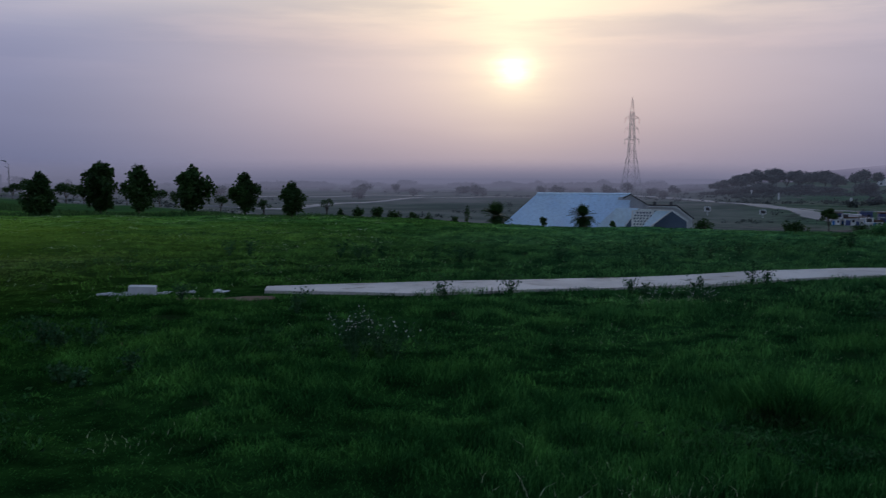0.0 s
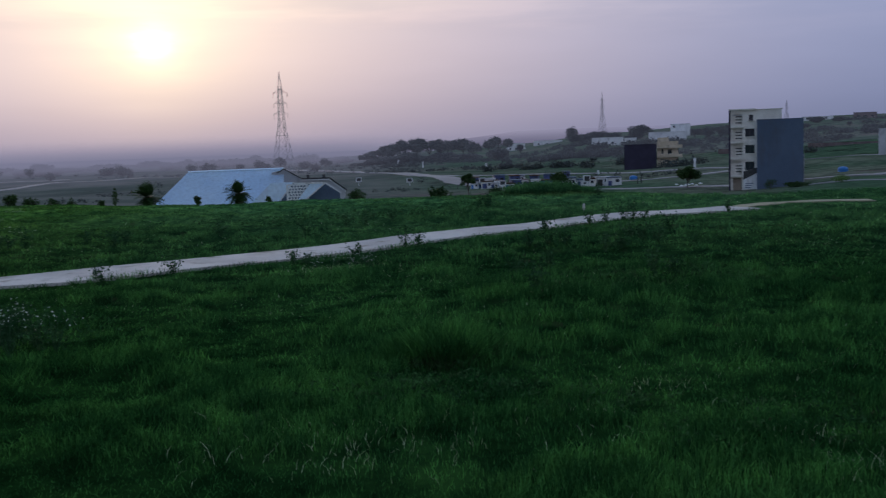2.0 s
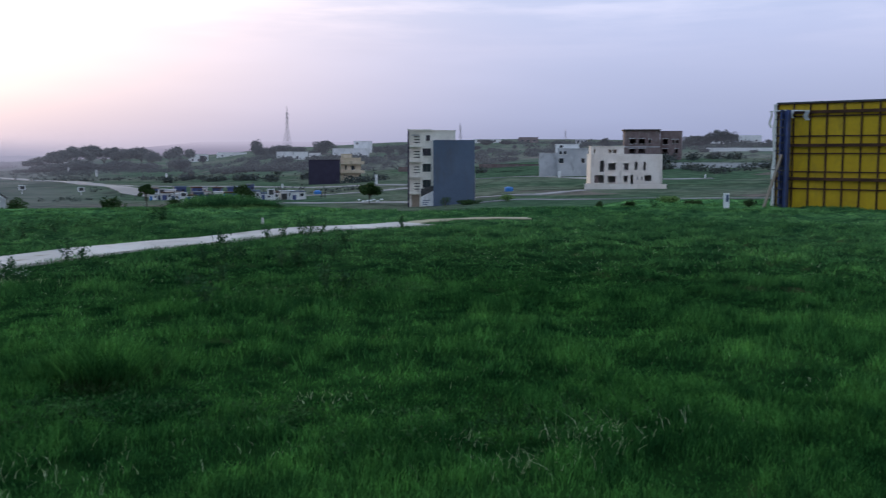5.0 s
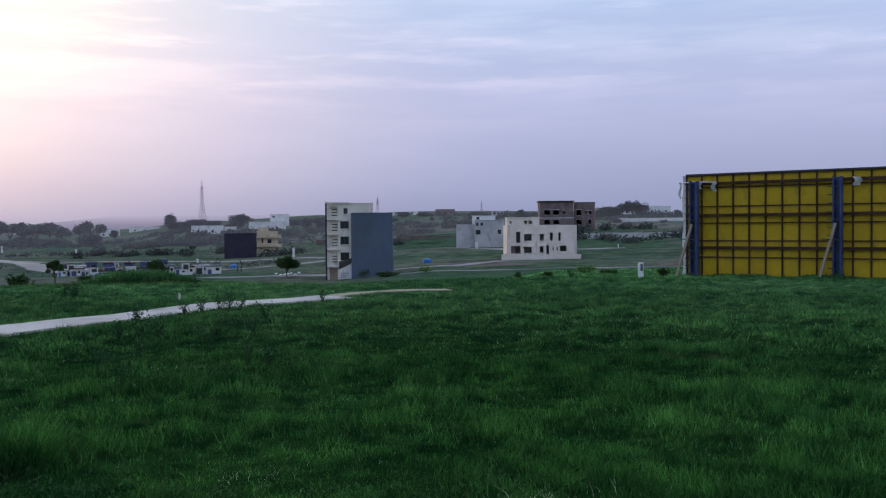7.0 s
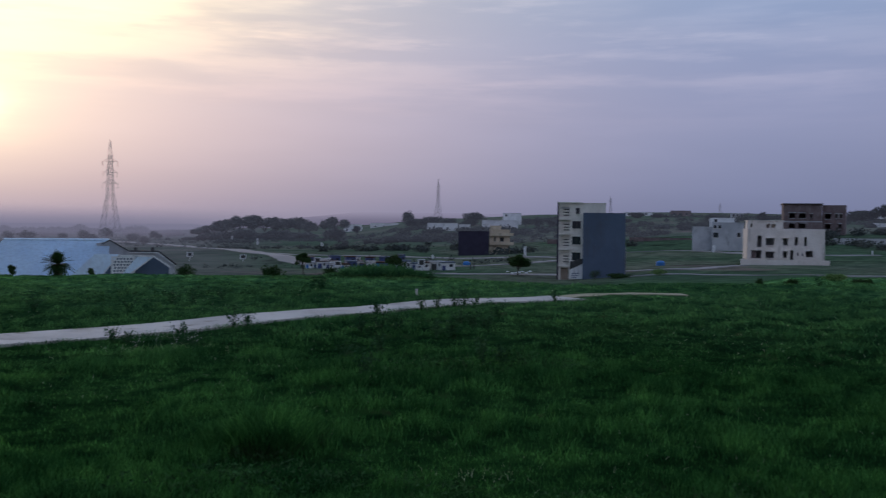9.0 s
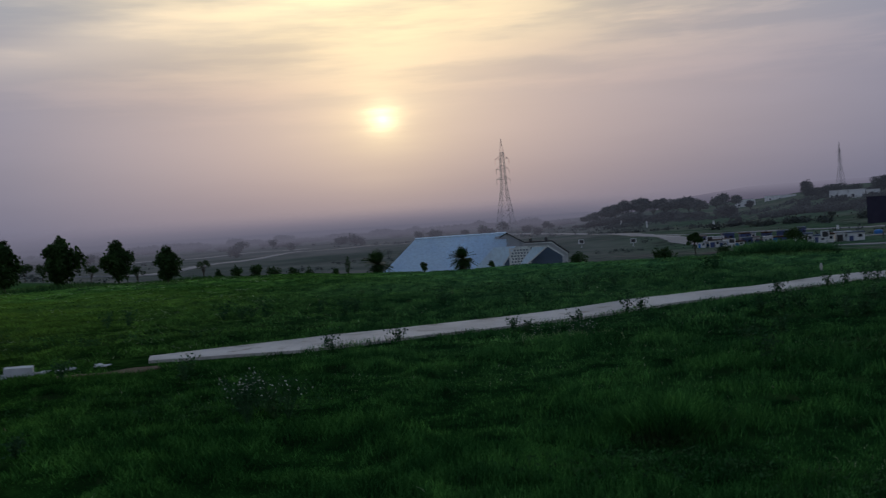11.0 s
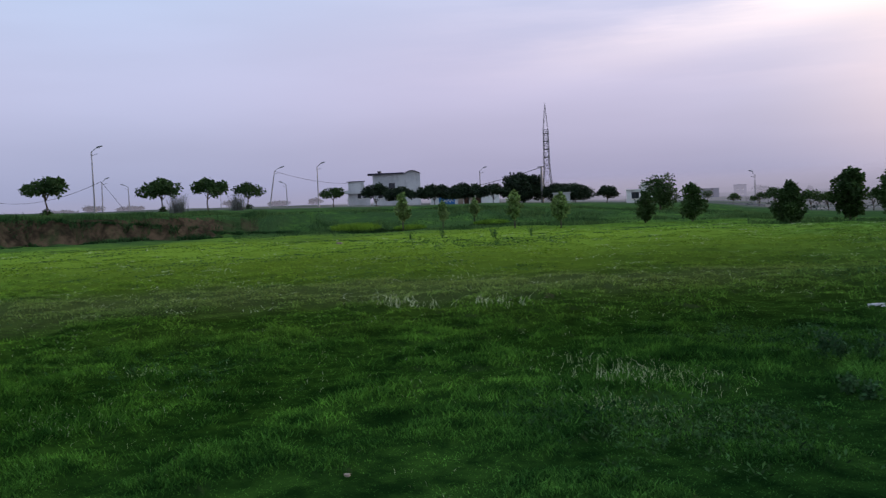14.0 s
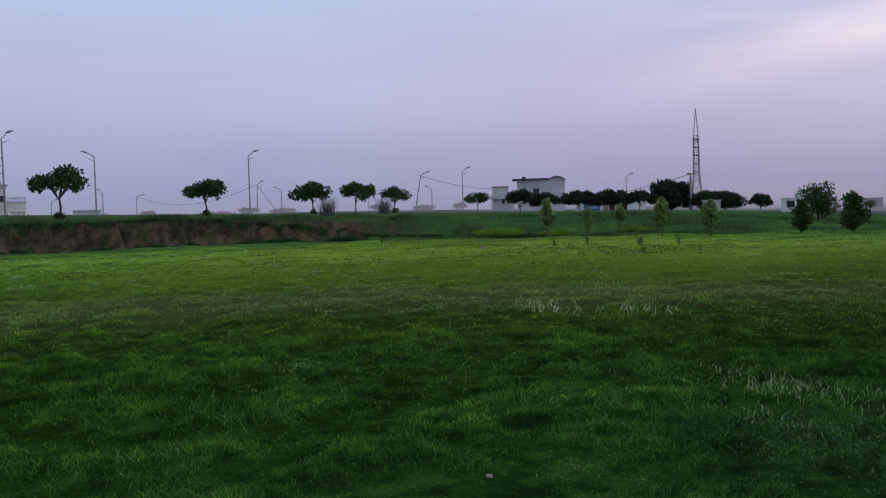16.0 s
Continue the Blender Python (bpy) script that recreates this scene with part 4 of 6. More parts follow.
def make_left_houses():
    r = 200
    h = rise(-57.6, r, 1.5)
    ob = block("grey_block_house", facing(-57.6, r), 6.3, 8, h, [(3.3, 4.6, h - 2.9, h - 1.7), (3.3, 4.6, h - 4.8, h - 3.5), (1.0, 2.0, h - 2.9, h - 1.7), (1.0, 2.0, h - 4.8, h - 3.5)], "grey", "grey three-storey house with an arched roof part", parapet=0.3)
    part("roof_slab", boxes((-1.0, 6.5, -0.6, 8, h + 0.13, h + 0.4)), "dark", ob)
    bm = bmesh.new()
    n = 10
    prof = [(6.2 + 3.9 * k / n, h + 0.05 + 0.75 * math.sin(math.pi * k / n)) for k in range(n + 1)]
    front = [bm.verts.new((x, -0.5, z)) for x, z in prof]
    back = [bm.verts.new((x, 8, z)) for x, z in prof]
    for k in range(n):
        bm.faces.new((front[k], front[k + 1], back[k + 1], back[k]))
    bmesh.ops.solidify(bm, geom=bm.faces[:], thickness=0.18)
    part("vault_roof", bm, "dark", ob)
    bm = bmesh.new()
    wall_bm(bm, 6.35, 9.9, -1, h + 0.05, 0, 0.25, [])
    box(bm, 6.35, 9.9, 7.7, 8, -1, h + 0.05)
    box(bm, 9.65, 9.9, 0.25, 7.7, -1, h + 0.05)
    bm.faces.new([bm.verts.new((x, 0.02, z - 0.1)) for x, z in prof])
    part("wing_wall", bm, "grey", ob)
    part("water_tank", tube(bmesh.new(), [(1.5, 3, h + 0.4), (1.5, 3, h + 0.9)], [0.4, 0.4], 10), "frame", ob)
    h2 = rise(-59.1, r, 1.2)
    lo = block("low_grey_house", facing(-59.1, r), 4.6, 7, h2 - 1.9, [(2.0, 2.7, 1.6, 2.9), (3.1, 3.8, 1.6, 2.9)], "grey", "lower grey house with a corner balcony", parapet=0.3)
    part("balcony", boxes((-0.7, 3.6, -0.8, 3, h2 - 2.6, h2 - 1.9)), "grey", lo)
    part("roof_room", boxes((0.1, 3.4, 0.2, 5, h2 - 1.9, h2 - 0.1)), "grey", lo)
    part("roof_room_slab", boxes((-0.1, 3.6, 0.0, 5.2, h2 - 0.1, h2)), "dark", lo)
    # far villa with arches at the end of the bank
    r = 165
    h = rise(-87.6, r, 1.87)
    v = thing("arched_villa", facing(-89.9, r), "pale two-storey villa with an arched porch", "building")
    bm = bmesh.new()
    slots = [(1.2 + 1.5 * k, 1.75 + 1.5 * k, h - 2.5, h - 1.5) for k in range(6)] + [(6.9, 8.4, h - 4.3, h - 3.7), (2.0, 4.0, h - 4.6, h - 3.4)]
    wall_bm(bm, 0, 9.6, -1, h, 0, 0.25, slots)
    for b in ((0, 9.6, 7.75, 8, -1, h), (0, 0.25, 0.25, 7.75, -1, h), (9.35, 9.6, 0.25, 7.75, -1, h)):
        box(bm, *b)
    part("wall", bm, "plaster", v)
    for sl in slots:
        window(v, *sl, 0.0, sill=False)
    part("roof_slab", boxes((-0.3, 9.9, -0.4, 8.3, h, h + 0.3)), "grey", v)
    part("floor_band", boxes((0, 9.6, -0.08, 0.0, h - 3.2, h - 2.95)), "white", v)
    part("porch_top", boxes((9.6, 12.4, -0.6, 5, h - 4.1, h - 2.5)), "plaster", v)
    part("porch_coping", boxes((9.6, 12.6, -0.8, 5.2, h - 2.5, h - 2.3)), "white", v)
    for k in range(7):
        part("baluster", boxes((9.8 + 0.4 * k, 9.88 + 0.4 * k, -0.6, -0.5, h - 2.3, h - 1.9)), "frame", v)
    part("rail", boxes((9.7, 12.4, -0.62, -0.48, h - 1.9, h - 1.8)), "frame", v)
    for x in (10.3, 11.5, 12.25):
        part("column", tube(bmesh.new(), [(x, -0.3, -1), (x, -0.3, h - 4.1)], [0.17, 0.17], 8), "plaster", v)
    for x0, x1 in ((10.3, 11.5), (11.5, 12.25)):
        bm = bmesh.new()
        pts = [(x0 + (x1 - x0) * k / 8, h - 4.1 - 0.45 * (1 - math.sin(math.pi * k / 8))) for k in range(9)]
        tube(bm, [(x, -0.3, z) for x, z in pts], [0.14] * 9, 5)
        part("arch", bm, "plaster", v)
    make_car(-88.5, 116)
    block("plot_house", facing(-83.2, 150), 3.9, 5, rise(-83.2, 150, 0.45), [], "grey", "low grey shed behind the bank", parapet=0.1)
    hut = block("white_hut", facing(-42.62, 120), 2.0, 3.5, rise(-42.6, 120, -0.05), [(0.6, 1.5, 0.5, 1.3)], "white", "small white hut with a dark opening", parapet=0.1)
    block("white_hut", facing(-41.75, 125), 1.4, 3, rise(-41.7, 125, 0.35), [], "white", "narrow white hut behind the shrubs", parapet=0.1)
    block("gate_hut", facing(-46.9, 105), 1.8, 3, rise(-46.9, 105, -0.05), [], "grey", "small grey hut under the mast", parapet=0.1)
    # slate blue paints the haze over these far blocks
    for az, az1, el, rr in ((-36.53, -35.82, 0.02, 620), (-38.45, -37.33, -0.30, 600), (-34.3, -33.6, -0.28, 640)):
        wd = rr * math.tan(radians(az1 - az))
        block("far_house", facing(az, rr), wd, 8, rise(az, rr, el), [(wd * q, wd * q + 1.4, 1.2 + 3 * s, 2.6 + 3 * s) for q in (0.2, 0.6) for s in (0, 1)], "slate", "distant grey house block with haze put into its slate-blue colour", parapet=0.3, group="distant houses")
    sh = thing("shop_row", facing(-54.2, 120), "low row of painted shop fronts", "building")
    part("wall", boxes((0, 8.6, 0, 3, -1, 1.3)), "white", sh)
    part("blue_panel", boxes((1.0, 3.0, -0.05, -0.004, -0.2, 1.0)), "blue", sh, "blue painted panel with a white zigzag")
    bm = bmesh.new()
    for k in range(4):
        bar(bm, (1.2 + 0.4 * k, -0.08, 0.3), (1.4 + 0.4 * k, -0.08, 0.7), 0.05)
        bar(bm, (1.4 + 0.4 * k, -0.08, 0.7), (1.6 + 0.4 * k, -0.08, 0.3), 0.05)
    part("zigzag", bm, "white", sh)
    for k in range(4):
        part("shutter", boxes((3.4 + 0.75 * k, 4.05 + 0.75 * k, -0.06, -0.004, -0.2, 0.95)), "rust" if k % 2 else "tan", sh)
    part("roof", boxes((-0.2, 8.8, -0.3, 3.2, 1.3, 1.42)), "grey", sh)


def make_cabins():
    rng = random.Random(4)
    for row, (r, n, a0, a1) in enumerate(((225, 9, 11.3, 17.4), (214, 11, 11.0, 15.6), (203, 6, 16.4, 19.6))):
        for k in range(n):
            az = a0 + (a1 - a0) * (k + rng.uniform(-0.25, 0.25)) / n
            w = rng.uniform(1.6, 2.6) if row < 2 else rng.uniform(1.8, 3.2)
            h = (rng.uniform(1.6, 2.2), rng.uniform(0.9, 1.6), rng.uniform(1.1, 1.9))[row]
            pale = rng.random() < (0.4 if row == 0 else 0.9)
            c = thing("site_cabin" if row < 2 else "container", facing(az, r + rng.uniform(-3, 3), rng.uniform(-9, 9)), "white site cabin with blue painted panels" if pale else "dark blue and rust roofed site shed", "cabin", "site cabins")
            part("body", boxes((0, w, 0, 3, -0.8, h)), "white" if pale else "blue_steel", c)
            part("roof", boxes((-0.1, w + 0.1, -0.2, 3.1, h, h + rng.uniform(0.1, 0.3))), rng.choice(("slate", "brick", "grey", "rust")) if pale else rng.choice(("brick", "rust", "slate")), c)
            part("panel", boxes((w * 0.08, w * rng.uniform(0.3, 0.5), -0.05, -0.004, 0.05, h * rng.uniform(0.6, 0.9))), rng.choice(("blue_steel", "blue_steel", "frame", "blue")), c)
            part("window", boxes((w * 0.6, w * 0.85, -0.04, -0.004, h * 0.45, h * 0.8)), "glass", c)
            for q in range(rng.randint(0, 3)):
                x = w * rng.uniform(0.1, 0.9)
                part("roof_pipe", boxes((x - 0.05, x + 0.05, 0.4, 0.5, h, h + rng.uniform(0.5, 1.0))), "frame", c)
    f = thing("flag_pole", facing(18.6, 198), "white pole with a pale pennant", "pole")
    part("pole", tube(bmesh.new(), [(0, 0, -0.3), (0, 0, 3.6)], [0.06, 0.04], 6), "steel", f)
    part("pennant", boxes((0.05, 0.45, -0.02, 0.02, 2.7, 3.5)), "white", f)
    for az, el, r in ((32.13, -1.95, 195), (20.7, -2.15, 228)):
        t = thing("water_tank", facing(az, r), "bright blue water tank on a short stand", "tank", "blue tanks")
        h = rise(az, r, el)
        bm = tube(bmesh.new(), [(0, 0, h - 1.3), (0, 0, h - 1.2), (0, 0, h - 0.35), (0, 0, h - 0.12), (0, 0, h)], [0.85, 0.9, 0.9, 0.7, 0.25], 14)
        part("tank", bm, "blue", t)
        for x, y in ((-0.6, -0.6), (0.6, -0.6), (-0.6, 0.6), (0.6, 0.6)):
            part("leg", boxes((x - 0.06, x + 0.06, y - 0.06, y + 0.06, -0.4, h - 1.28)), "steel", t)


def sign(az, r, h, w=0.9, dark=True, label="white plot sign with a dark face panel"):
    s = thing("plot_sign", facing(az, r), label, "sign", "plot signs")
    part("post", boxes((-0.06, 0.06, 0.0, 0.1, -0.4, h * 0.6)), "white", s)
    part("board", boxes((-w / 2, w / 2, -0.06, -0.004, h * 0.45, h)), "white", s)
    if dark:
        part("panel", boxes((-w * 0.32, w * 0.36, -0.08, -0.064, h * 0.55, h * 0.93)), "frame", s)


def make_markers():
    for az, r, h in ((4.42, 252, 2.1), (7.45, 240, 2.0), (-1.9 + 13.7, 214, 2.4), (18.0, 197, 2.6), (13.0, 205, 1.9)):
        sign(az, r, h, 1.5)
    for az, r, h in ((6.81, 512, 2.3), (8.28, 442, 2.7), (12.05, 372, 2.6), (24.2, 262, 2.4), (43.5, 236, 0.9), (35.1, 246, 1.4)):
        p = thing("marker_pillar", facing(az, r), "white painted plot marker pillar", "marker", "marker pillars")
        part("pillar", boxes((-h * 0.14, h * 0.14, -0.2, 0.2, -0.4, h)), "white", p)
        part("cap", boxes((-h * 0.17, h * 0.17, -0.25, 0.25, h, h + 0.12)), "white", p)
    s = thing("marker_block", facing(45.0, 29.4), "white marker block with a dark number plate", "marker")
    h = rise(45, 29.4, -2.33)
    part("block", boxes((-0.085, 0.085, -0.08, 0.08, -0.15, h)), "white", s)
    part("plate", boxes((-0.01, 0.07, -0.094, -0.084, h * 0.45, h * 0.93)), "slate", s)
    pg = thing("path_peg", pose(6.48, 20.05, ground_z(6.48, 20.05)), "short pale concrete peg beside the path", "peg")
    part("peg", tube(bmesh.new(), [(0, 0, -0.1), (0, 0, 0.13), (0, 0, 0.15)], [0.03, 0.028, 0.016], 8), "concrete", pg)
    for az, r in ((20.95, 206), (21.15, 207)):
        q = thing("short_post", facing(az, r), "short dark post by the track", "post", "short posts")
        part("post", boxes((-0.12, 0.12, -0.1, 0.1, -0.3, 1.2)), "frame", q)
    rng = random.Random(8)
    for k in range(7):
        az, r = 23.2 + 0.22 * k + rng.uniform(-0.05, 0.05), 190 + rng.uniform(-3, 3)
        q = thing("pale_boulder", facing(az, r), "pale stone lying beside the track", "stone", "stones by the acacia")
        bm = bmesh.new()
        bmesh.ops.create_icosphere(bm, subdivisions=2, radius=rng.uniform(0.3, 0.5))
        for v in bm.verts:
            v.co *= 1 + 0.25 * noise.noise(v.co * 2.3 + Vector((k, 0, 0)))
            v.co.z *= 0.6
        part("stone", bm, "white", q)


def make_billboard():
    ob = thing("billboard", pose(22.75, 20.75, ground_z(22.75, 20.75) - 0.02, 0, 0, -70), "back of a large yellow sheet hoarding on steel posts", "billboard")
    L, H = 9.3, 3.12
    step = 0.49
    n = int(L / step)
    rails = (0.0, 0.61, 1.11, 1.65, 2.16, 2.74, H)
    rng = random.Random(2)
    base = part("sheet_backing", boxes((0, L, 0.02, 0.03, 0, H)), "yellow", ob)
    for i in range(n):
        for a, b in zip(rails, rails[1:]):
            x0, x1 = i * step, (i + 1) * step
            y = 0.012 + rng.uniform(-0.003, 0.003)
            part("sheet", boxes((x0 + 0.012, x1 - 0.012, y - 0.004, 0.0198, a + 0.012, b - 0.012)), "yellow", ob)
    for i in range(n + 1):
        x = i * step
        part("upright", boxes((x - 0.022, x + 0.022, -0.04, 0.006, 0, H)), "rust", ob)
    for z in rails:
        part("thin_rail", boxes((0, L, -0.05, -0.042, z - 0.02, z + 0.02)), "rust", ob)
    for z in (0.90, 1.89, 2.86):
        part("rail", boxes((0, L, -0.115, -0.054, z - 0.045, z + 0.045)), "rust", ob, "rusty horizontal channel")
    for x in (0.33, 4.55, 8.75):
        post = part("post", boxes((x - 0.12, x - 0.08, -0.36, -0.12, -0.3, H - 0.18), (x + 0.08, x + 0.12, -0.36, -0.12, -0.3, H - 0.18), (x - 0.079, x + 0.079, -0.14, -0.12, -0.3, H - 0.2)), "blue_steel", ob, "blue steel channel post")
        for k in range(13):
            z = 0.12 + k * 0.23
            part("rung", boxes((x - 0.24, x + 0.04, -0.39, -0.362, z - 0.014, z + 0.014)), "frame", post)
        part("brace", bar(bmesh.new(), (x - 0.02, -0.38, 1.62), (x - 0.42, -0.75, -0.15), 0.05), "tan", post, "weathered wooden brace")
        part("brace_arm", bar(bmesh.new(), (x - 0.35, -0.6, 1.18), (x + 0.1, -0.38, 1.14), 0.02), "frame", post)
    part("top_edge", boxes((-0.02, L, -0.06, 0.05, H + 0.004, H + 0.05)), "frame", ob, "dark steel top edge")
    # torn pale sheet edges at the corner
    bm = bmesh.new()
    pts = [(-0.06, 0.0, H + 0.04)]
    vs = []
    for k in range(9):
        z = H * (1 - k / 8)
        vs.append((bm.verts.new((-0.13 + 0.03 * math.sin(k * 2.1), -0.02, z)), bm.verts.new((0.02, -0.03 + 0.01 * math.sin(k), z))))
    for a, b in zip(vs, vs[1:]):
        bm.faces.new((a[0], a[1], b[1], b[0]))
    bmesh.ops.solidify(bm, geom=bm.faces[:], thickness=0.01)
    part("torn_edge", bm, "white", ob, "torn white sheet edge")
    for x0, w, l in ((-0.2, 0.07, 0.5), (0.42, 0.1, 0.22), (0.85, 0.13, 0.3), (4.95, 0.2, 0.25)):
        bm = bmesh.new()
        a = [bm.verts.new((x0 + w * i + 0.04 * math.sin(j * 1.7 + x0), -0.13 - 0.02 * math.sin(j + i), 2.92 - l * j / 4)) for j in range(5) for i in range(2)]
        for j in range(4):
            bm.faces.new((a[2 * j], a[2 * j + 1], a[2 * j + 3], a[2 * j + 2]))
        bmesh.ops.solidify(bm, geom=bm.faces[:], thickness=0.006)
        part("rag", bm, "white", ob, "loose white cloth rag")
    bm = bmesh.new()
    tube(bm, [(-0.2, -0.12, 2.9), (0.3, -0.13, 2.93), (0.9, -0.12, 2.9)], [0.018, 0.02, 0.016], 5)
    part("rope", bm, "white", ob)


def lattice(parent, name, z0, z1, w0, w1, n, r, mat):
    """Four legs and cross braces between two levels."""
    for sx, sy in ((-1, -1), (1, -1), (1, 1), (-1, 1)):
        part("leg", bar(bmesh.new(), (sx * w0 / 2, sy * w0 / 2, z0), (sx * w1 / 2, sy * w1 / 2, z1), r), mat, parent)
    bm = bmesh.new()
    for k in range(n):
        a, b = k / n, (k + 1) / n
        wa, wb, za, zb = w0 + (w1 - w0) * a, w0 + (w1 - w0) * b, z0 + (z1 - z0) * a, z0 + (z1 - z0) * b
        cs = ((-1, -1), (1, -1), (1, 1), (-1, 1))
        for (ax, ay), (bx, by) in zip(cs, cs[1:] + cs[:1]):
            bar(bm, (ax * wa / 2, ay * wa / 2, za), (bx * wb / 2, by * wb / 2, zb), r * 0.6)
            bar(bm, (bx * wa / 2, by * wa / 2, za), (ax * wb / 2, ay * wb / 2, zb), r * 0.6)
            bar(bm, (ax * wb / 2, ay * wb / 2, zb), (bx * wb / 2, by * wb / 2, zb), r * 0.6)
    part(name, bm, mat, parent)


def make_pylon(az, r, el_top, foot, thick, turn=20):
    h = rise(az, r, el_top)
    ob = thing("pylon", facing(az, r, turn), "tall steel lattice power pylon", "pylon", "power pylons")
    waist = h * 0.5
    lattice(ob, "leg_bracing", -0.5, waist, foot, foot * 0.28, 5, thick, "steel")
    lattice(ob, "shaft_bracing", waist, h * 0.86, foot * 0.28, foot * 0.16, 6, thick * 0.8, "steel")
    bm = bmesh.new()
    for sx, sy in ((-1, -1), (1, -1), (1, 1), (-1, 1)):
        bar(bm, (sx * foot * 0.08, sy * foot * 0.08, h * 0.86), (0, 0, h), thick * 0.7)
    part("peak", bm, "steel", ob)
    for z, w in ((0.60, 0.36), (0.70, 0.34), (0.80, 0.36)):
        bm = bmesh.new()
        for sx in (-1, 1):
            for sy in (-1, 1):
                bar(bm, (0, sy * foot * 0.1, h * z), (sx * foot * w, 0, h * z), thick * 0.7)
                bar(bm, (0, sy * foot * 0.1, h * (z + 0.035)), (sx * foot * w, 0, h * z), thick * 0.5)
        arm = part("cross_arm", bm, "steel", ob)
        for sx in (-1, 1):
            part("insulator", tube(bmesh.new(), [(sx * foot * w, 0, h * z), (sx * foot * w, 0, h * (z - 0.045))], [thick * 0.6, thick * 0.6], 5), "frame", arm)


def make_mast():
    az, r = -47.2, 150
    h = rise(az, r, 5.32)
    ob = thing("radio_mast", facing(az, r, 12), "slender steel lattice mast with a spike", "mast")
    zk = rise(az, r, 1.45)
    zt = rise(az, r, 3.75)
    lattice(ob, "lower_bracing", -0.5, zk, 2.0, 0.85, 4, 0.045, "frame")
    lattice(ob, "upper_bracing", zk, zt, 0.85, 0.68, 7, 0.04, "frame")
    bm = bmesh.new()
    for sx, sy in ((-1, -1), (1, -1), (1, 1), (-1, 1)):
        bar(bm, (sx * 0.34, sy * 0.34, zt), (0, 0, h), 0.035)
    part("spike", bm, "frame", ob)
    for k in range(5):
        z = zk + (zt - zk) * (k + 0.5) / 5
        part("ring", boxes((-0.44, 0.44, -0.44, -0.36, z - 0.035, z + 0.035), (-0.44, 0.44, 0.36, 0.44, z - 0.035, z + 0.035)), "frame", ob)
    p = thing("utility_pole", facing(-47.55, 110), "grey steel utility pole beside the mast", "pole", "poles")
    part("pole", tube(bmesh.new(), [(0, 0, -0.3), (0, 0, rise(-47.55, 110, 1.62))], [0.17, 0.11], 8), "steel", p)
    part("cross_arm", boxes((-0.45, 0.45, -0.05, 0.05, rise(-47.55, 110, 1.55), rise(-47.55, 110, 1.6))), "frame", p)


def make_street_lamp(az, r, el, arm, lean=0.0, two=False):
    h = rise(az, r, el)
    ob = thing("street_lamp", facing(az, r), "grey steel street lamp with a bracket arm", "lamp post", "street lamps")
    k = h / 8.0
    part("pole", tube(bmesh.new(), [(0, 0, -0.3), (lean * 0.5, 0, h * 0.5), (lean, 0, h)], [0.10, 0.085, 0.06], 8), "steel", ob)
    s = 1 if arm > 0 else -1
    bm = tube(bmesh.new(), [(lean, 0, h), (lean + s * 0.35, 0, h + 0.28), (lean + arm, 0, h + 0.5)], [0.055, 0.05, 0.045], 6)
    am = part("arm", bm, "steel", ob)
    part("lamp_head", tube(bmesh.new(), [(lean + arm, 0, h + 0.5), (lean + arm + s * 0.25, 0, h + 0.6), (lean + arm + s * 0.7, 0, h + 0.72)], [0.06, 0.13, 0.05], 6), "steel", am)
    part("bracket", tube(bmesh.new(), [(lean, 0, h - 0.45), (lean + s * 0.7, 0, h - 0.2)], [0.04, 0.03], 5), "steel", ob)
    return ob


def make_lamps():
    for az, r, el, arm, lean in ((-86.64, 100, 4.5, 0.4, -0.05), (-81.97, 120, 3.45, -0.75, 0.0), (-81.6, 190, 1.45, -0.4, 0.0), (-73.46, 122, 3.4, 0.6, 0.0), (-73.05, 165, 1.7, 0.5, 0.15), (-71.6, 200, 1.35, -0.8, 0.0),
                                 (-63.73, 150, 1.98, 0.8, 1.0), (-62.7, 190, 1.15, -0.7, 0.0), (-60.86, 150, 2.15, 0.6, 0.0), (-51.2, 170, 1.5, 0.6, 0.0), (-79.8, 230, 1.15, 1.3, 0.0), (-84.3, 250, 1.0, 1.0, 0.0), (-35.4, 160, 0.55, -0.3, 0.0),
                                 (-58.3, 220, 0.7, 0.2, 0.0), (-66.5, 260, 0.8, 0.3, 0.0)):
        make_street_lamp(az, r, el, arm, lean)

    def cable(a, b, sag):
        p, q = (bearing(x[0], x[1], 1.6 + x[1] * math.tan(radians(x[2]))) for x in (a, b))
        pts = [p.lerp(q, k / 14) - Vector((0, 0, sag * 4 * (k / 14) * (1 - k / 14))) for k in range(15)]
        ob = part("overhead_cable", tube(bmesh.new(), pts, [0.035] * 15, 4), "wire", None)
        tagged(ob, "black overhead cable slung between the poles", "cable", "overhead cables")

    cable((-63.4, 150, 2.0), (-58.6, 199, 1.1), 0.7)
    cable((-57.9, 199, 1.0), (-47.55, 110, 1.55), 2.2)
    cable((-79.8, 230, 1.2), (-73.1, 165, 1.7), 2.6)
    cable((-73.05, 165, 1.75), (-71.9, 170, 0.1), 0.0)


# ---- trees ----


def tree_thing(name, m, label, trunk_bm, leaves, leaf_mat, group="", category="tree"):
    ob = thing(name, m, label, category, group)
    if trunk_bm:
        part("trunk", trunk_bm, "bark", ob)
    me = quads_mesh("crown", leaves)
    link_mesh("crown", me, M[leaf_mat], ob)
    return ob


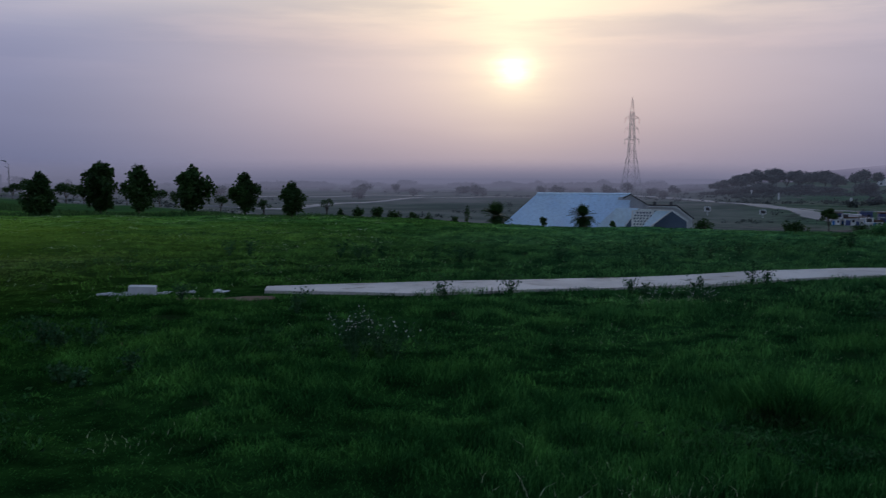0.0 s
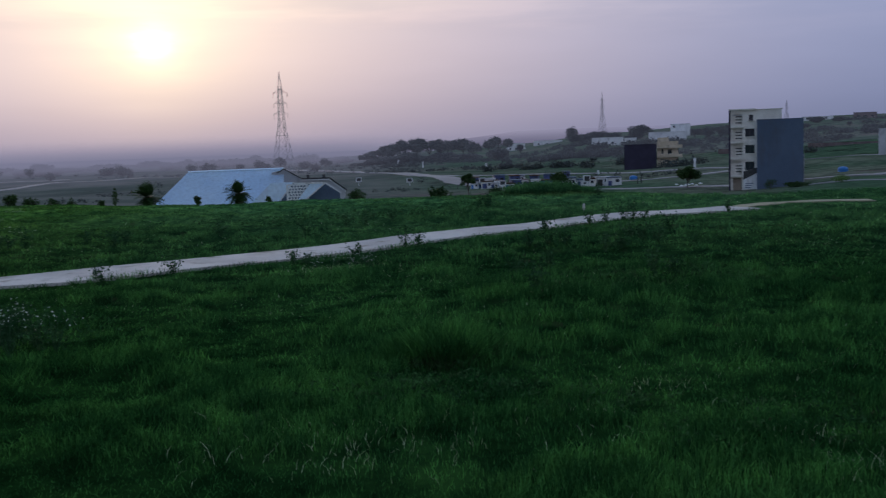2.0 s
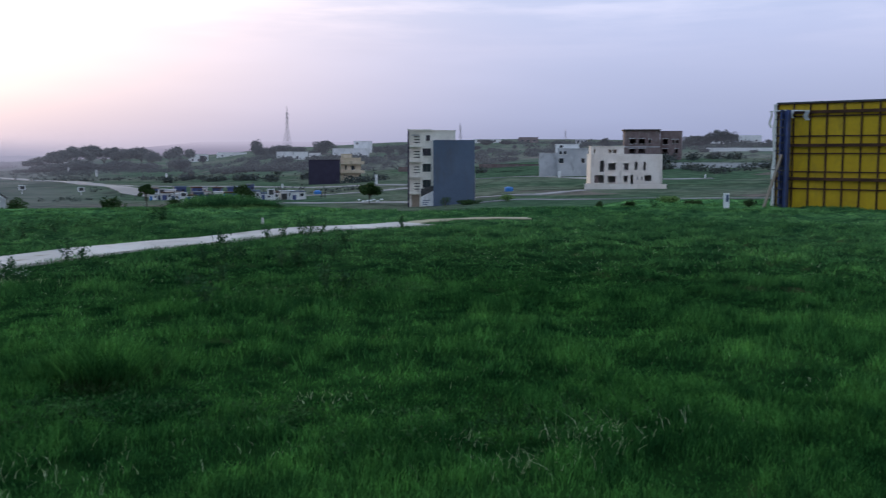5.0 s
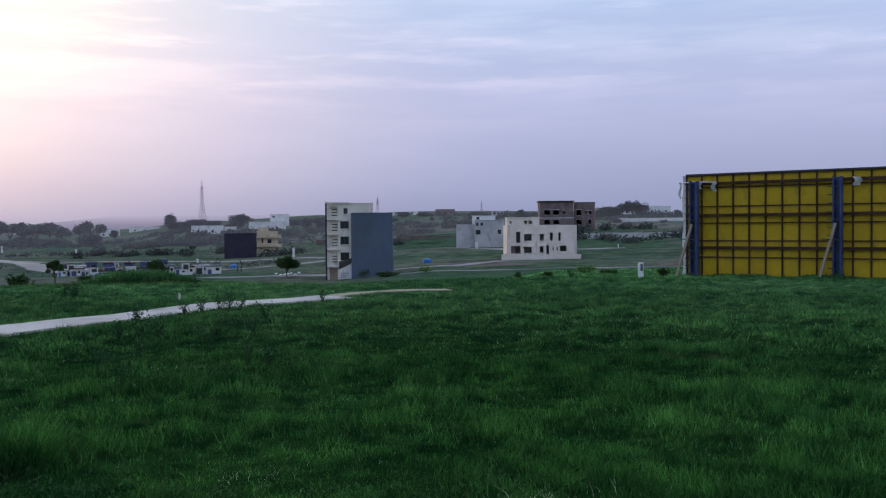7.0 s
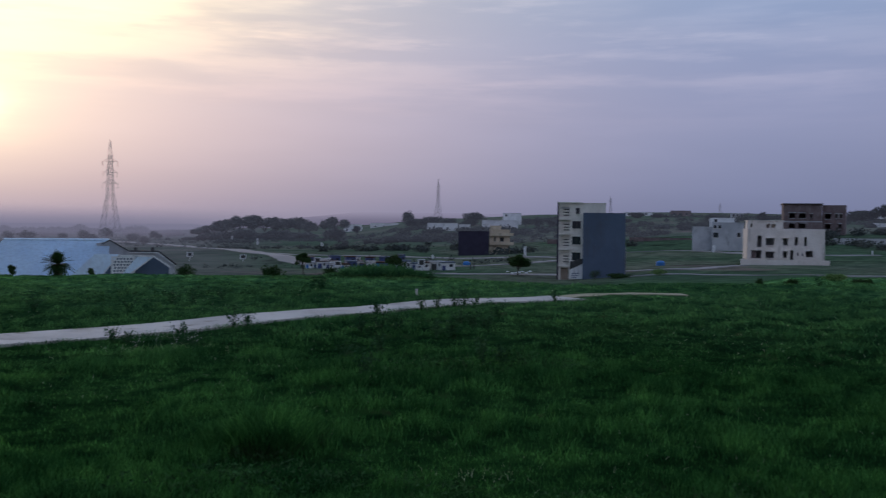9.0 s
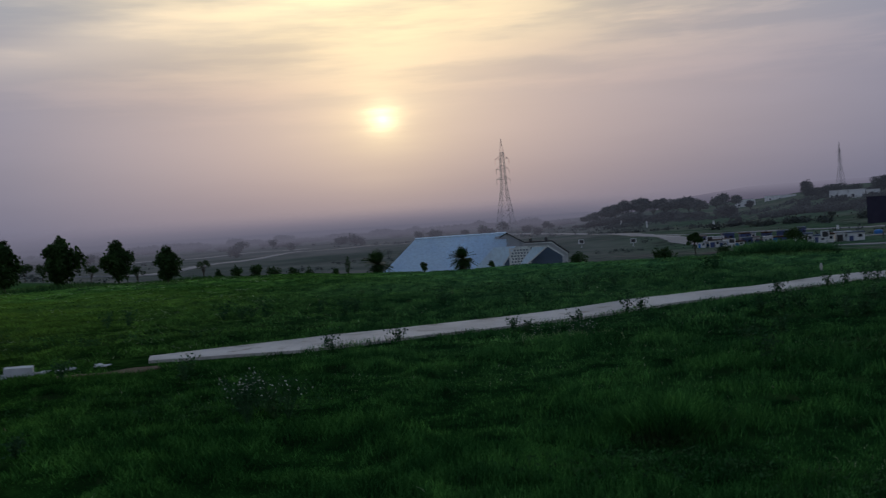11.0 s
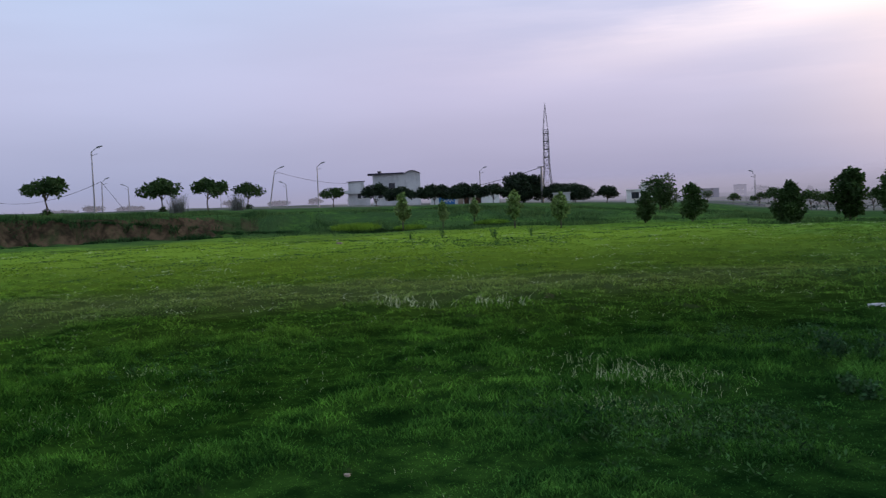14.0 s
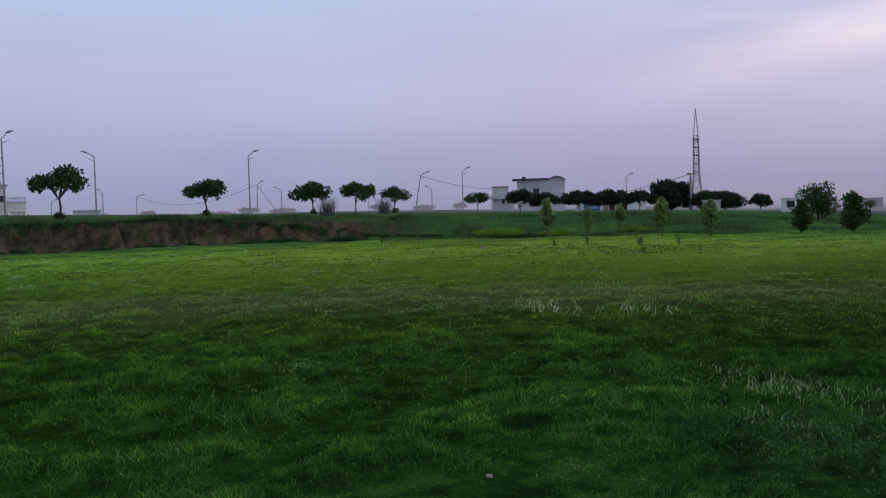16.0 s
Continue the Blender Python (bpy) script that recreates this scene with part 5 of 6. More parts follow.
def cloud_points(rng, n, clumps, flat=1.0):
    """n points spread through clumps (x, y, z, radius), denser towards their skins."""
    c = np.array(clumps, float)
    k = rng.choice(len(c), n, p=c[:, 3] ** 2 / (c[:, 3] ** 2).sum())
    d = rng.normal(size=(n, 3))
    d /= np.linalg.norm(d, axis=1, keepdims=True)
    d[:, 2] *= flat
    return c[k, :3] + d * (c[k, 3] * rng.uniform(0.45, 1.08, n) ** 0.6)[:, None]


def conical_tree(az, r, el_top, wide_deg, seed, leaf="leaf", label="young leafy tree with a pointed crown", dens=1.0, low=0.12, group="row of young trees", leaf_size=0.085):
    rng = np.random.default_rng(seed)
    h, w = rise(az, r, el_top), r * math.tan(radians(wide_deg))
    clumps = []
    prof = lambda q: max(0.0, math.sin(math.pi * min(1.0, max(0.0, q)) ** 0.72)) ** 0.85
    for k in range(34):
        q = rng.uniform(0.03, 0.93)
        a = rng.uniform(0, 2 * math.pi)
        p = prof(q)
        rad = w * 0.40 * p * rng.uniform(0.55, 1.05)
        clumps.append((rad * math.cos(a), rad * math.sin(a), h * (low + (1 - low) * q), w * (0.05 + 0.09 * p) * rng.uniform(0.75, 1.25)))
    for k in range(8):
        q = 0.05 + 0.85 * k / 8
        clumps.append((0, 0, h * (low + (1 - low) * q), w * (0.04 + 0.22 * prof(q))))
    clumps.append((0, 0, h * 0.95, w * 0.05))
    pts = cloud_points(rng, int(2600 * dens), clumps)
    pts[:, 2] = np.clip(pts[:, 2], h * low * 0.7, h)
    tb = tube(bmesh.new(), [(0, 0, -0.1), (0.01, 0, h * 0.3), (0, 0.01, h * 0.7)], [h * 0.02, h * 0.015, h * 0.006], 7)
    for k in range(7):
        a, z = rng.uniform(0, 6.28), h * rng.uniform(0.2, 0.6)
        tube(tb, [(0, 0, z), (w * 0.3 * math.cos(a), w * 0.3 * math.sin(a), z + h * 0.12)], [h * 0.008, h * 0.003], 5)
    return tree_thing("young_tree", facing(az, r, seed * 37), label, tb, leaf_quads(rng, pts, w * leaf_size, 0.1), leaf, group)


def umbrella_tree(az, r, el_top, wide_deg, seed, leaf="leaf", crown=0.55, label="dark roadside tree with an umbrella crown", dens=1.0, group="roadside trees", bush=False, min_h=0.0):
    rng = np.random.default_rng(seed)
    h, w = max(min_h, rise(az, r, el_top)), r * math.tan(radians(wide_deg))
    zc = h * (1 - crown)
    clumps, limbs = [], []
    n = 17
    for k in range(n):
        a, q = rng.uniform(0, 2 * math.pi), math.sqrt(rng.uniform(0, 1)) * 0.45 * w
        z = h - crown * h * (0.26 + 0.45 * (q / (0.5 * w)) ** 2) + rng.uniform(-0.06, 0.04) * h
        s = min(w * 0.19, crown * h * 0.36) * rng.uniform(0.7, 1.15)
        clumps.append((q * math.cos(a), q * math.sin(a), min(z, h - s * 0.8), s))
        limbs.append((q * math.cos(a) * 0.8, q * math.sin(a) * 0.8, min(z, h - s)))
    pts = cloud_points(rng, int(1900 * dens), clumps, 0.75)
    tb = tube(bmesh.new(), [(0, 0, -0.2), (0.03 * w, 0, zc * 0.55), (0.0, 0.02 * w, zc)], [h * 0.030, h * 0.022, h * 0.018], 7)
    for p in limbs[:8]:
        tube(tb, [(0, 0, zc * 0.9), (p[0] * 0.5, p[1] * 0.5, zc + (p[2] - zc) * 0.6), p], [h * 0.013, h * 0.009, h * 0.004], 5)
    ob = tree_thing("umbrella_tree", facing(az, r, seed * 53), label, tb, leaf_quads(rng, pts, min(w * 0.075, max(0.34, w * 0.05)), 0.2), leaf, group)
    if bush:
        link_mesh("basal_growth", quads_mesh("basal_growth", leaf_quads(rng, cloud_points(rng, 160, [(0, 0, 0.2, 0.35)]), 0.22)), M[leaf], ob)
    return ob


def round_tree(az, r, el_top, wide_deg, seed, leaf="leaf", label="dark tree with a rounded crown", dens=1.0, group="", bare=0.18, leaf_size=0.05, name="round_tree", min_h=1.0, sink=0.0):
    rng = np.random.default_rng(seed)
    h, w = max(min_h, rise(az, r, el_top)), r * math.tan(radians(wide_deg))
    clumps = []
    for k in range(22):
        d = rng.normal(size=3)
        d /= np.linalg.norm(d)
        q = rng.uniform(0.35, 0.8)
        z = h * (bare + (1 - bare) * (0.5 + 0.42 * d[2] * q))
        clumps.append((0.5 * w * d[0] * q, 0.5 * w * d[1] * q, z, w * rng.uniform(0.15, 0.22)))
    for c in range(len(clumps)):
        x, y, z, s = clumps[c]
        clumps[c] = (x, y, min(z, h - s * 0.9), s)
    pts = cloud_points(rng, int(1900 * dens), clumps, min(1.0, (1 - bare) * h / w * 1.2))
    pts[:, 2] = np.maximum(pts[:, 2], 0.02)
    tb = tube(bmesh.new(), [(0, 0, -0.4), (0.02 * w, 0, h * 0.35), (0, 0, h * 0.7)], [h * 0.035, h * 0.026, h * 0.01], 7)
    for k in range(6):
        a = rng.uniform(0, 6.28)
        tube(tb, [(0, 0, h * 0.3), (w * 0.16 * math.cos(a), w * 0.16 * math.sin(a), h * 0.5), (w * 0.3 * math.cos(a), w * 0.3 * math.sin(a), h * 0.66)], [h * 0.018, h * 0.012, h * 0.005], 5)
    return tree_thing(name, facing(az, r, seed * 71, -sink), label, tb, leaf_quads(rng, pts, max(w, h) * leaf_size, 0.2), leaf, group)


def palm(az, r, el_top, wide_deg, seed):
    rng = np.random.default_rng(seed)
    h, w = rise(az, r, el_top), r * math.tan(radians(wide_deg))
    ob = thing("young_palm", facing(az, r), "young palm with a dense head of fronds", "palm")
    zt = h - w * 0.46
    part("trunk", tube(bmesh.new(), [(0, 0, -0.3), (0, 0, zt * 0.6), (0, 0, zt)], [w * 0.16, w * 0.13, w * 0.12], 9), "bark", ob)
    for k in range(64):
        a, up = rng.uniform(0, 6.28), rng.uniform(-0.75, 1.5)
        ln = w * 0.5 * rng.uniform(0.85, 1.1)
        axis = [np.array([math.cos(a) * math.cos(up) * ln * s, math.sin(a) * math.cos(up) * ln * s, zt + math.sin(up) * ln * s - 0.22 * ln * s * s]) for s in np.linspace(0.05, 1, 9)]
        side = np.array([-math.sin(a), math.cos(a), 0])
        q = []
        for p, nx, s in zip(axis, axis[1:], np.linspace(0.2, 1, 8)):
            d = nx - p
            for sg in (-1, 1):
                tip = p + d * 1.5 + side * sg * ln * 0.30 * math.sin(math.pi * min(1, s * 0.8 + 0.15)) + np.array([0, 0, 0.04 * ln])
                q.append([p, p + d * 0.7, tip + d * 0.3, tip])
        link_mesh("frond", quads_mesh("frond", np.array(q)), M["leaf"], ob)


def make_trees():
    for i, (az, r, el, w) in enumerate(((-33.70, 42, 0.15, 1.95), (-30.58, 45, 0.81, 2.2), (-28.5, 43, 0.66, 1.85), (-25.58, 45, 0.54, 2.15), (-22.55, 44, 0.26, 1.65), (-19.87, 42, -0.42, 1.5))):
        conical_tree(az, r, el, w * 1.12, 11 + i, dens=1.7, low=0.06 if i == 0 else 0.11)
    for i, (az, r, el, w, lf) in enumerate(((-41.68, 45.5, -0.05, 1.45, "leaf"), (-39.02, 45, 0.32, 1.9, "leaf"))):
        conical_tree(az, r, el, w, 31 + i, leaf=lf, low=0.10)
    for i, (az, r, el, w) in enumerate(((-56.0, 49, 0.44, 0.9), (-53.6, 49, -0.1, 0.65), (-51.7, 50, -0.05, 0.6), (-49.33, 44, 0.32, 0.95), (-46.6, 44, 0.05, 1.15))):
        conical_tree(az, r, el, w * 1.1, 41 + i, leaf="young_leaf", label="slim pale-leaved sapling in long grass", leaf_size=0.16, dens=0.8, low=0.27, group="saplings")
    for i, (az, r, el, w) in enumerate(((-83.92, 75, 3.09, 2.7), (-76.0, 85, 2.16, 2.6), (-69.8, 95, 1.78, 2.5), (-67.25, 100, 1.70, 2.3), (-64.95, 105, 1.42, 1.7), (-60.0, 130, 0.89, 1.4), (-57.5, 118, 1.1, 1.75), (-55.95, 112, 0.80, 1.75),
                                        (-54.0, 115, 0.88, 2.1), (-51.95, 108, 0.85, 2.4), (-50.45, 104, 0.72, 1.8), (-43.75, 100, 0.35, 1.3))):
        umbrella_tree(az, r, el, w, 61 + i, bush=i in (0, 1, 2, 4), crown=0.6 if i < 6 else 0.8, dens=1.0 if i < 6 else 1.7, leaf="leaf" if i < 6 else "deep_leaf")
    # dark crowns by the mast, and a ragged shrub
    round_tree(-48.65, 112, 1.38, 3.1, 81, dens=5.5, leaf="deep_leaf", label="broad dark tree beside the mast", bare=0.05)
    round_tree(-46.7, 110, 0.66, 2.1, 82, dens=3.6, leaf="deep_leaf", bare=0.1)
    round_tree(-45.6, 108, 0.62, 2.2, 83, dens=3.6, leaf="deep_leaf", bare=0.1)
    round_tree(-40.75, 58, 0.90, 2.3, 84, dens=1.5, label="ragged dark shrub with upright shoots", bare=0.02, leaf_size=0.06)
    round_tree(-38.0, 150, -0.1, 0.9, 89, dens=0.6, bare=0.2)
    # small trees beyond the row
    for i, (az, r, el, w) in enumerate(((-36.62, 120, -0.40, 0.8), (-35.2, 120, -0.38, 0.9), (-34.4, 105, -0.18, 1.3), (-32.5, 100, -0.38, 1.4), (-31.6, 110, -0.45, 1.0), (-29.3, 108, -0.5, 0.9), (-27.5, 110, -0.72, 0.95), (-26.6, 112, -0.8, 0.8),
                                        (-24.1, 112, -0.98, 0.85), (-21.6, 115, -1.15, 0.8))):
        umbrella_tree(az, r, el, w, 91 + i, crown=0.72, label="low umbrella tree along the far track", group="far track trees", dens=0.7)
    # field edge shrubs in front of the valley
    umbrella_tree(-17.95, 150, -1.02, 0.7, 110, dens=0.5, label="small two-crowned valley tree", group="valley trees")
    for i, (az, r, el, w) in enumerate(((-17.1, 95, -1.85, 0.55), (-16.05, 95, -1.55, 0.75), (-14.94, 95, -1.62, 0.75), (-12.74, 92, -1.95, 0.75), (-11.79, 75, -2.12, 0.6), (-10.26, 62, -2.3, 0.5), (-4.96, 60, -2.25, 0.45), (-0.9, 60, -2.45, 0.4),
                                        (4.3, 50, -2.3, 1.2), (9.2, 48, -2.42, 1.6), (12.6, 48, -2.4, 1.0), (-13.9, 120, -1.85, 1.0))):
        round_tree(az, r, el, w, 121 + i, dens=0.5, label="low dark bush at the field's edge", group="edge bushes", bare=0.0, leaf_size=0.08, name="bush", min_h=0.4)
    conical_tree(-9.5, 55, -1.72, 0.5, 140, dens=0.5, label="small upright dark shrub", group="edge shrubs")
    palm(-7.75, 56, -1.40, 2.1, 9)
    palm(-2.62, 52, -1.55, 1.85, 5)
    umbrella_tree(10.95, 175, -1.45, 0.85, 150, dens=2.2, crown=0.85, label="dark round tree by the cabins", group="valley trees")
    umbrella_tree(16.33, 165, -1.58, 1.3, 151, dens=0.9, crown=0.85, label="broad low tree by the containers", group="valley trees")
    umbrella_tree(23.8, 182, -1.66, 1.45, 152, dens=2.2, crown=0.75, label="flat-topped acacia beside the track", group="valley trees")
    round_tree(28.35, 160, -2.45, 0.75, 153, dens=0.6, label="dark bush at the foot of the slate wall", bare=0.0, name="bush")
    round_tree(29.8, 162, -2.6, 1.6, 157, dens=0.6, label="low scrub beside the slate wall", bare=0.0, name="bush")
    round_tree(32.05, 160, -2.35, 1.0, 154, dens=0.7, leaf="young_leaf", label="green bush below the blue tank", bare=0.05, name="bush")
    for i, (az, r, el, w) in enumerate(((41.72, 34.5, -2.42, 1.25), (37.75, 33, -2.82, 0.5), (39.45, 31, -2.93, 0.8), (43.2, 33, -2.72, 1.2), (46.3, 30.5, -2.6, 0.7))):
        round_tree(az, r, el, w, 160 + i, dens=0.6, leaf="young_leaf" if i == 0 else "leaf", label="low leafy bush in the rough grass", group="field bushes", bare=0.0, leaf_size=0.09, name="bush", min_h=0.2)
    # bluff wood and hillside trees
    for i, (az, el, w) in enumerate(((5.0, -0.55, 1.3), (5.7, -0.1, 1.5), (6.5, 0.25, 1.6), (7.3, 0.45, 1.7), (7.95, 0.55, 1.6), (8.7, 0.40, 1.6), (9.35, 0.5, 1.3), (10.0, 0.32, 1.6), (10.7, 0.38, 1.5), (11.3, 0.2, 1.1), (12.85, 0.42, 1.7))):
        umbrella_tree(az, 540 + 17 * (i % 3), el, w, 180 + i, leaf="haze_grey_leaf", crown=0.68, dens=1.7, label="old spreading tree on the bluff", group="bluff trees", min_h=6)
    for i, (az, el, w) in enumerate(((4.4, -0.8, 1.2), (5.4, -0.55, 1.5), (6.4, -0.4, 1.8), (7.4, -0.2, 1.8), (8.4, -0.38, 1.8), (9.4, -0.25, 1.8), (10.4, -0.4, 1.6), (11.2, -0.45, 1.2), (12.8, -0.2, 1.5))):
        round_tree(az, 525, el, w, 205 + i, leaf="haze_grey_leaf", dens=2.4, label="dense dark thicket under the bluff trees", group="bluff thicket", bare=0.0, leaf_size=0.045, name="thicket", min_h=2.5)
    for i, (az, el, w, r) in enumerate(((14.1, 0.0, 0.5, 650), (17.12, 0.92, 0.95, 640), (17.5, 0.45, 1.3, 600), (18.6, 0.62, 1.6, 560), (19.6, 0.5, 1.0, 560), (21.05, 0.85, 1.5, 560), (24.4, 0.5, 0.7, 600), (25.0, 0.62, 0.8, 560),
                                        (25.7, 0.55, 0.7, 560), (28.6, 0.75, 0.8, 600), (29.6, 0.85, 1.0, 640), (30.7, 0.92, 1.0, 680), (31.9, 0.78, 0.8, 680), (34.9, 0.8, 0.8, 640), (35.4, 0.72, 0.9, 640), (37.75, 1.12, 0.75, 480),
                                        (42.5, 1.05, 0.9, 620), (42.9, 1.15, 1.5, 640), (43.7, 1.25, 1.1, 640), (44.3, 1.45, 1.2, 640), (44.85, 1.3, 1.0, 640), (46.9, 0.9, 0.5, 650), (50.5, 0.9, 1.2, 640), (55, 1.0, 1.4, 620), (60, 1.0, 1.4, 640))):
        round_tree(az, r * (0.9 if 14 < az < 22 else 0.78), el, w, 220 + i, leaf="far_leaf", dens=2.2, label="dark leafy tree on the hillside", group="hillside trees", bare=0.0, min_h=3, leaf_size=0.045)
    rng = random.Random(5)
    for i in range(60):
        az = rng.uniform(13, 50)
        r = rng.uniform(330, 520)
        round_tree(az, r, -9, rng.uniform(0.3, 0.9), 500 + i, leaf="far_leaf", dens=0.3, label="low scrub bush on the slope", group="slope scrub", bare=0.0, min_h=rng.uniform(1.2, 2.6), leaf_size=0.10, name="scrub_bush")
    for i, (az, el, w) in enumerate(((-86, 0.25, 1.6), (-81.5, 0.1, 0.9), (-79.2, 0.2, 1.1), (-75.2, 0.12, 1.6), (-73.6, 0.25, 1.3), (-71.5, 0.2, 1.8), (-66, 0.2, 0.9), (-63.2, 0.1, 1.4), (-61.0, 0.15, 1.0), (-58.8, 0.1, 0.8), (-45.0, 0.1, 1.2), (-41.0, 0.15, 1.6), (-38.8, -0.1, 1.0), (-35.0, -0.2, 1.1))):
        round_tree(az, 820, el + 0.22, w, 460 + i, leaf="haze_grey_leaf", dens=0.5, label="distant hazy tree clump beyond the bank", group="distant trees", bare=0.0, min_h=3, leaf_size=0.08)
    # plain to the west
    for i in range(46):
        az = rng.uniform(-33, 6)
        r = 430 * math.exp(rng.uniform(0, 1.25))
        round_tree(az, r, -9, rng.uniform(0.5, 1.3) * 500 / r, 340 + i, leaf="haze_grey_leaf", dens=0.35, label="hazy tree on the valley plain", group="plain trees", bare=0.05, min_h=rng.uniform(3, 7), leaf_size=0.10)
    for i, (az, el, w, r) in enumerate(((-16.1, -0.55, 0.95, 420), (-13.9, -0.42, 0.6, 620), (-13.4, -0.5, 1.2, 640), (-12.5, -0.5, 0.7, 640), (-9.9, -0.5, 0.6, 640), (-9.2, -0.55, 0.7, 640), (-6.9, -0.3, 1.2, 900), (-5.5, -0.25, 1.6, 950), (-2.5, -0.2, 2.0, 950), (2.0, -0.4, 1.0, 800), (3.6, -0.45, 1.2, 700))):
        round_tree(az, r, el, w, 400 + i, leaf="haze_grey_leaf", dens=0.8, label="rounded tree clump on the plain", group="plain trees", bare=0.03, min_h=3, leaf_size=0.08)

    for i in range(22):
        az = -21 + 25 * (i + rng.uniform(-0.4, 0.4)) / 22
        round_tree(az, rng.uniform(660, 1000), rng.uniform(-0.42, -0.08), rng.uniform(1.2, 2.6), 560 + i, leaf="haze_grey_leaf", dens=0.9, label="broad hazy tree belt across the plain", group="plain tree belt", bare=0.0, min_h=3, leaf_size=0.06)


make_tower_house()
make_white_villa()
make_valley_buildings()
make_white_roof_house()
make_left_houses()
make_cabins()
make_markers()
make_billboard()
make_pylon(0.05, 400, 4.62, 8.4, 0.085)
make_pylon(18.95, 850, 2.80, 6.0, 0.09, 35)
make_pylon(29.18, 1300, 1.85, 6.0, 0.09, 35)
make_pylon(35.4, 1700, 1.5, 6.0, 0.09, 35)
make_pylon(-86.95, 300, 4.25, 4.4, 0.10, 10)
make_mast()
make_lamps()
make_trees()

# ---- tracks in the valley ----


def track(name, pts, width, label):
    return strip(name, [tuple(bearing(a, r).xy) for a, r in pts], width, 0.12, "road", label, "road", wobble=width * 0.06)


track("valley_road", [(-2, 560), (4.1, 440), (6.7, 365), (9.3, 290), (10.4, 245), (12.5, 222), (15.5, 215)], 7, "pale dusty road winding down the valley")
track("side_track", [(7.4, 330), (10.3, 300), (14, 292), (16.7, 280), (21.9, 264), (26, 250)], 3.5, "pale side track between the plots")
track("plot_track", [(15.5, 222), (20, 219), (23.3, 226), (26, 238), (30.2, 262), (34, 258), (38, 232), (43.9, 236)], 3.2, "pale unpaved track between the plots")
track("plot_track", [(18, 190), (22, 186), (26, 182), (30.2, 181), (33.8, 178), (36.7, 194)], 3.0, "pale unpaved track past the tall house")
track("plot_track", [(30.5, 166), (33.8, 163), (40.4, 153), (45.2, 146), (52, 142)], 1.6, "thin pale path along the plots")
track("plain_track", [(-36, 150), (-30, 190), (-24, 240), (-18, 330), (-12, 430), (-6, 470)], 6, "pale track on the valley plain")
track("plain_track", [(-22, 470), (-17.3, 480), (-12, 520)], 8, "pale dry strip on the valley plain")


def make_backdrop():
    """Glowing sheets painted as haze over the plain and hillside, and low hills behind, thinning out upwards."""

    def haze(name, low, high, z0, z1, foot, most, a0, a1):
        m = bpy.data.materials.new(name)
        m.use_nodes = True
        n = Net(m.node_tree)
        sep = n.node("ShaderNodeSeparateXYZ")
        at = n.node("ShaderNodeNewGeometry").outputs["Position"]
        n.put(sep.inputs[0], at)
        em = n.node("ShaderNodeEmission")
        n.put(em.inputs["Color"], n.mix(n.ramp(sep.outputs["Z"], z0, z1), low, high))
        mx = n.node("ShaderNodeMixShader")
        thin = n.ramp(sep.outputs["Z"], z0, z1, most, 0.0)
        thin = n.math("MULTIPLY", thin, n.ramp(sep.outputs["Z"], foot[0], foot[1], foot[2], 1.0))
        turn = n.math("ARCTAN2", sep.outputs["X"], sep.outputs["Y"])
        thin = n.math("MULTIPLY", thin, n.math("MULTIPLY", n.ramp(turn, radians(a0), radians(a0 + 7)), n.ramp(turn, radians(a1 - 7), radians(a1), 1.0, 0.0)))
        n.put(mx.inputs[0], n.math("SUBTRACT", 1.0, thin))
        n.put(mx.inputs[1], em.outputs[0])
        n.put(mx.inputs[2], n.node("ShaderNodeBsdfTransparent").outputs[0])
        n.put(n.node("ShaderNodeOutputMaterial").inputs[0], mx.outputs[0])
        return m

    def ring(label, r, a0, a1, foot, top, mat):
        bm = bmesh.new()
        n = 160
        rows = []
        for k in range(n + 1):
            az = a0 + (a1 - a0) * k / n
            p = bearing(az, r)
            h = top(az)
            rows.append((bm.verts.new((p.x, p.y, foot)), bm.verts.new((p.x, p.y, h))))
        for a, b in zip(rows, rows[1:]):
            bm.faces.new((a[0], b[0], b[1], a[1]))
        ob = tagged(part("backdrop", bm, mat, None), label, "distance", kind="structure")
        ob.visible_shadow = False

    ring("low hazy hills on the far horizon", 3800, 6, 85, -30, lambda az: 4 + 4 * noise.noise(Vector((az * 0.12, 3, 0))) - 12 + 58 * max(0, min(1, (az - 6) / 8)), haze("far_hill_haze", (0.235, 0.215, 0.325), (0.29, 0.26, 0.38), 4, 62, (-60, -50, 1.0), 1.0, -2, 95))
    ring("glowing sheet painted as pale evening haze over the far plain", 1150, -56, 14, -14, lambda az: 24.0, haze("plain_haze", (0.30, 0.29, 0.43), (0.40, 0.37, 0.52), -8, 21, (-9.5, -4.5, 0.35), 1.0, -56, 14))
    ring("glowing sheet painted as thin evening haze over the middle plain", 620, -104, 9, -12, lambda az: 16.0, haze("thin_haze", (0.29, 0.285, 0.42), (0.38, 0.36, 0.51), -5, 14, (-10.0, -4.0, 0.0), 0.62, -104, 9))

    ring("glowing sheet painted as faint evening haze over the near plain", 300, -62, 8, -12, lambda az: 9.0, haze("near_plain_haze", (0.27, 0.265, 0.38), (0.36, 0.34, 0.48), -1, 8, (-8.5, -2.5, 0.0), 0.34, -62, 8))
    ring("glowing sheet painted as faint evening haze before the hillside", 345, 1, 64, -10, lambda az: 15.0, haze("hillside_haze", (0.26, 0.275, 0.41), (0.36, 0.36, 0.52), 3, 13, (-8.5, -3.0, 0.0), 0.12, 1, 64))


make_backdrop()


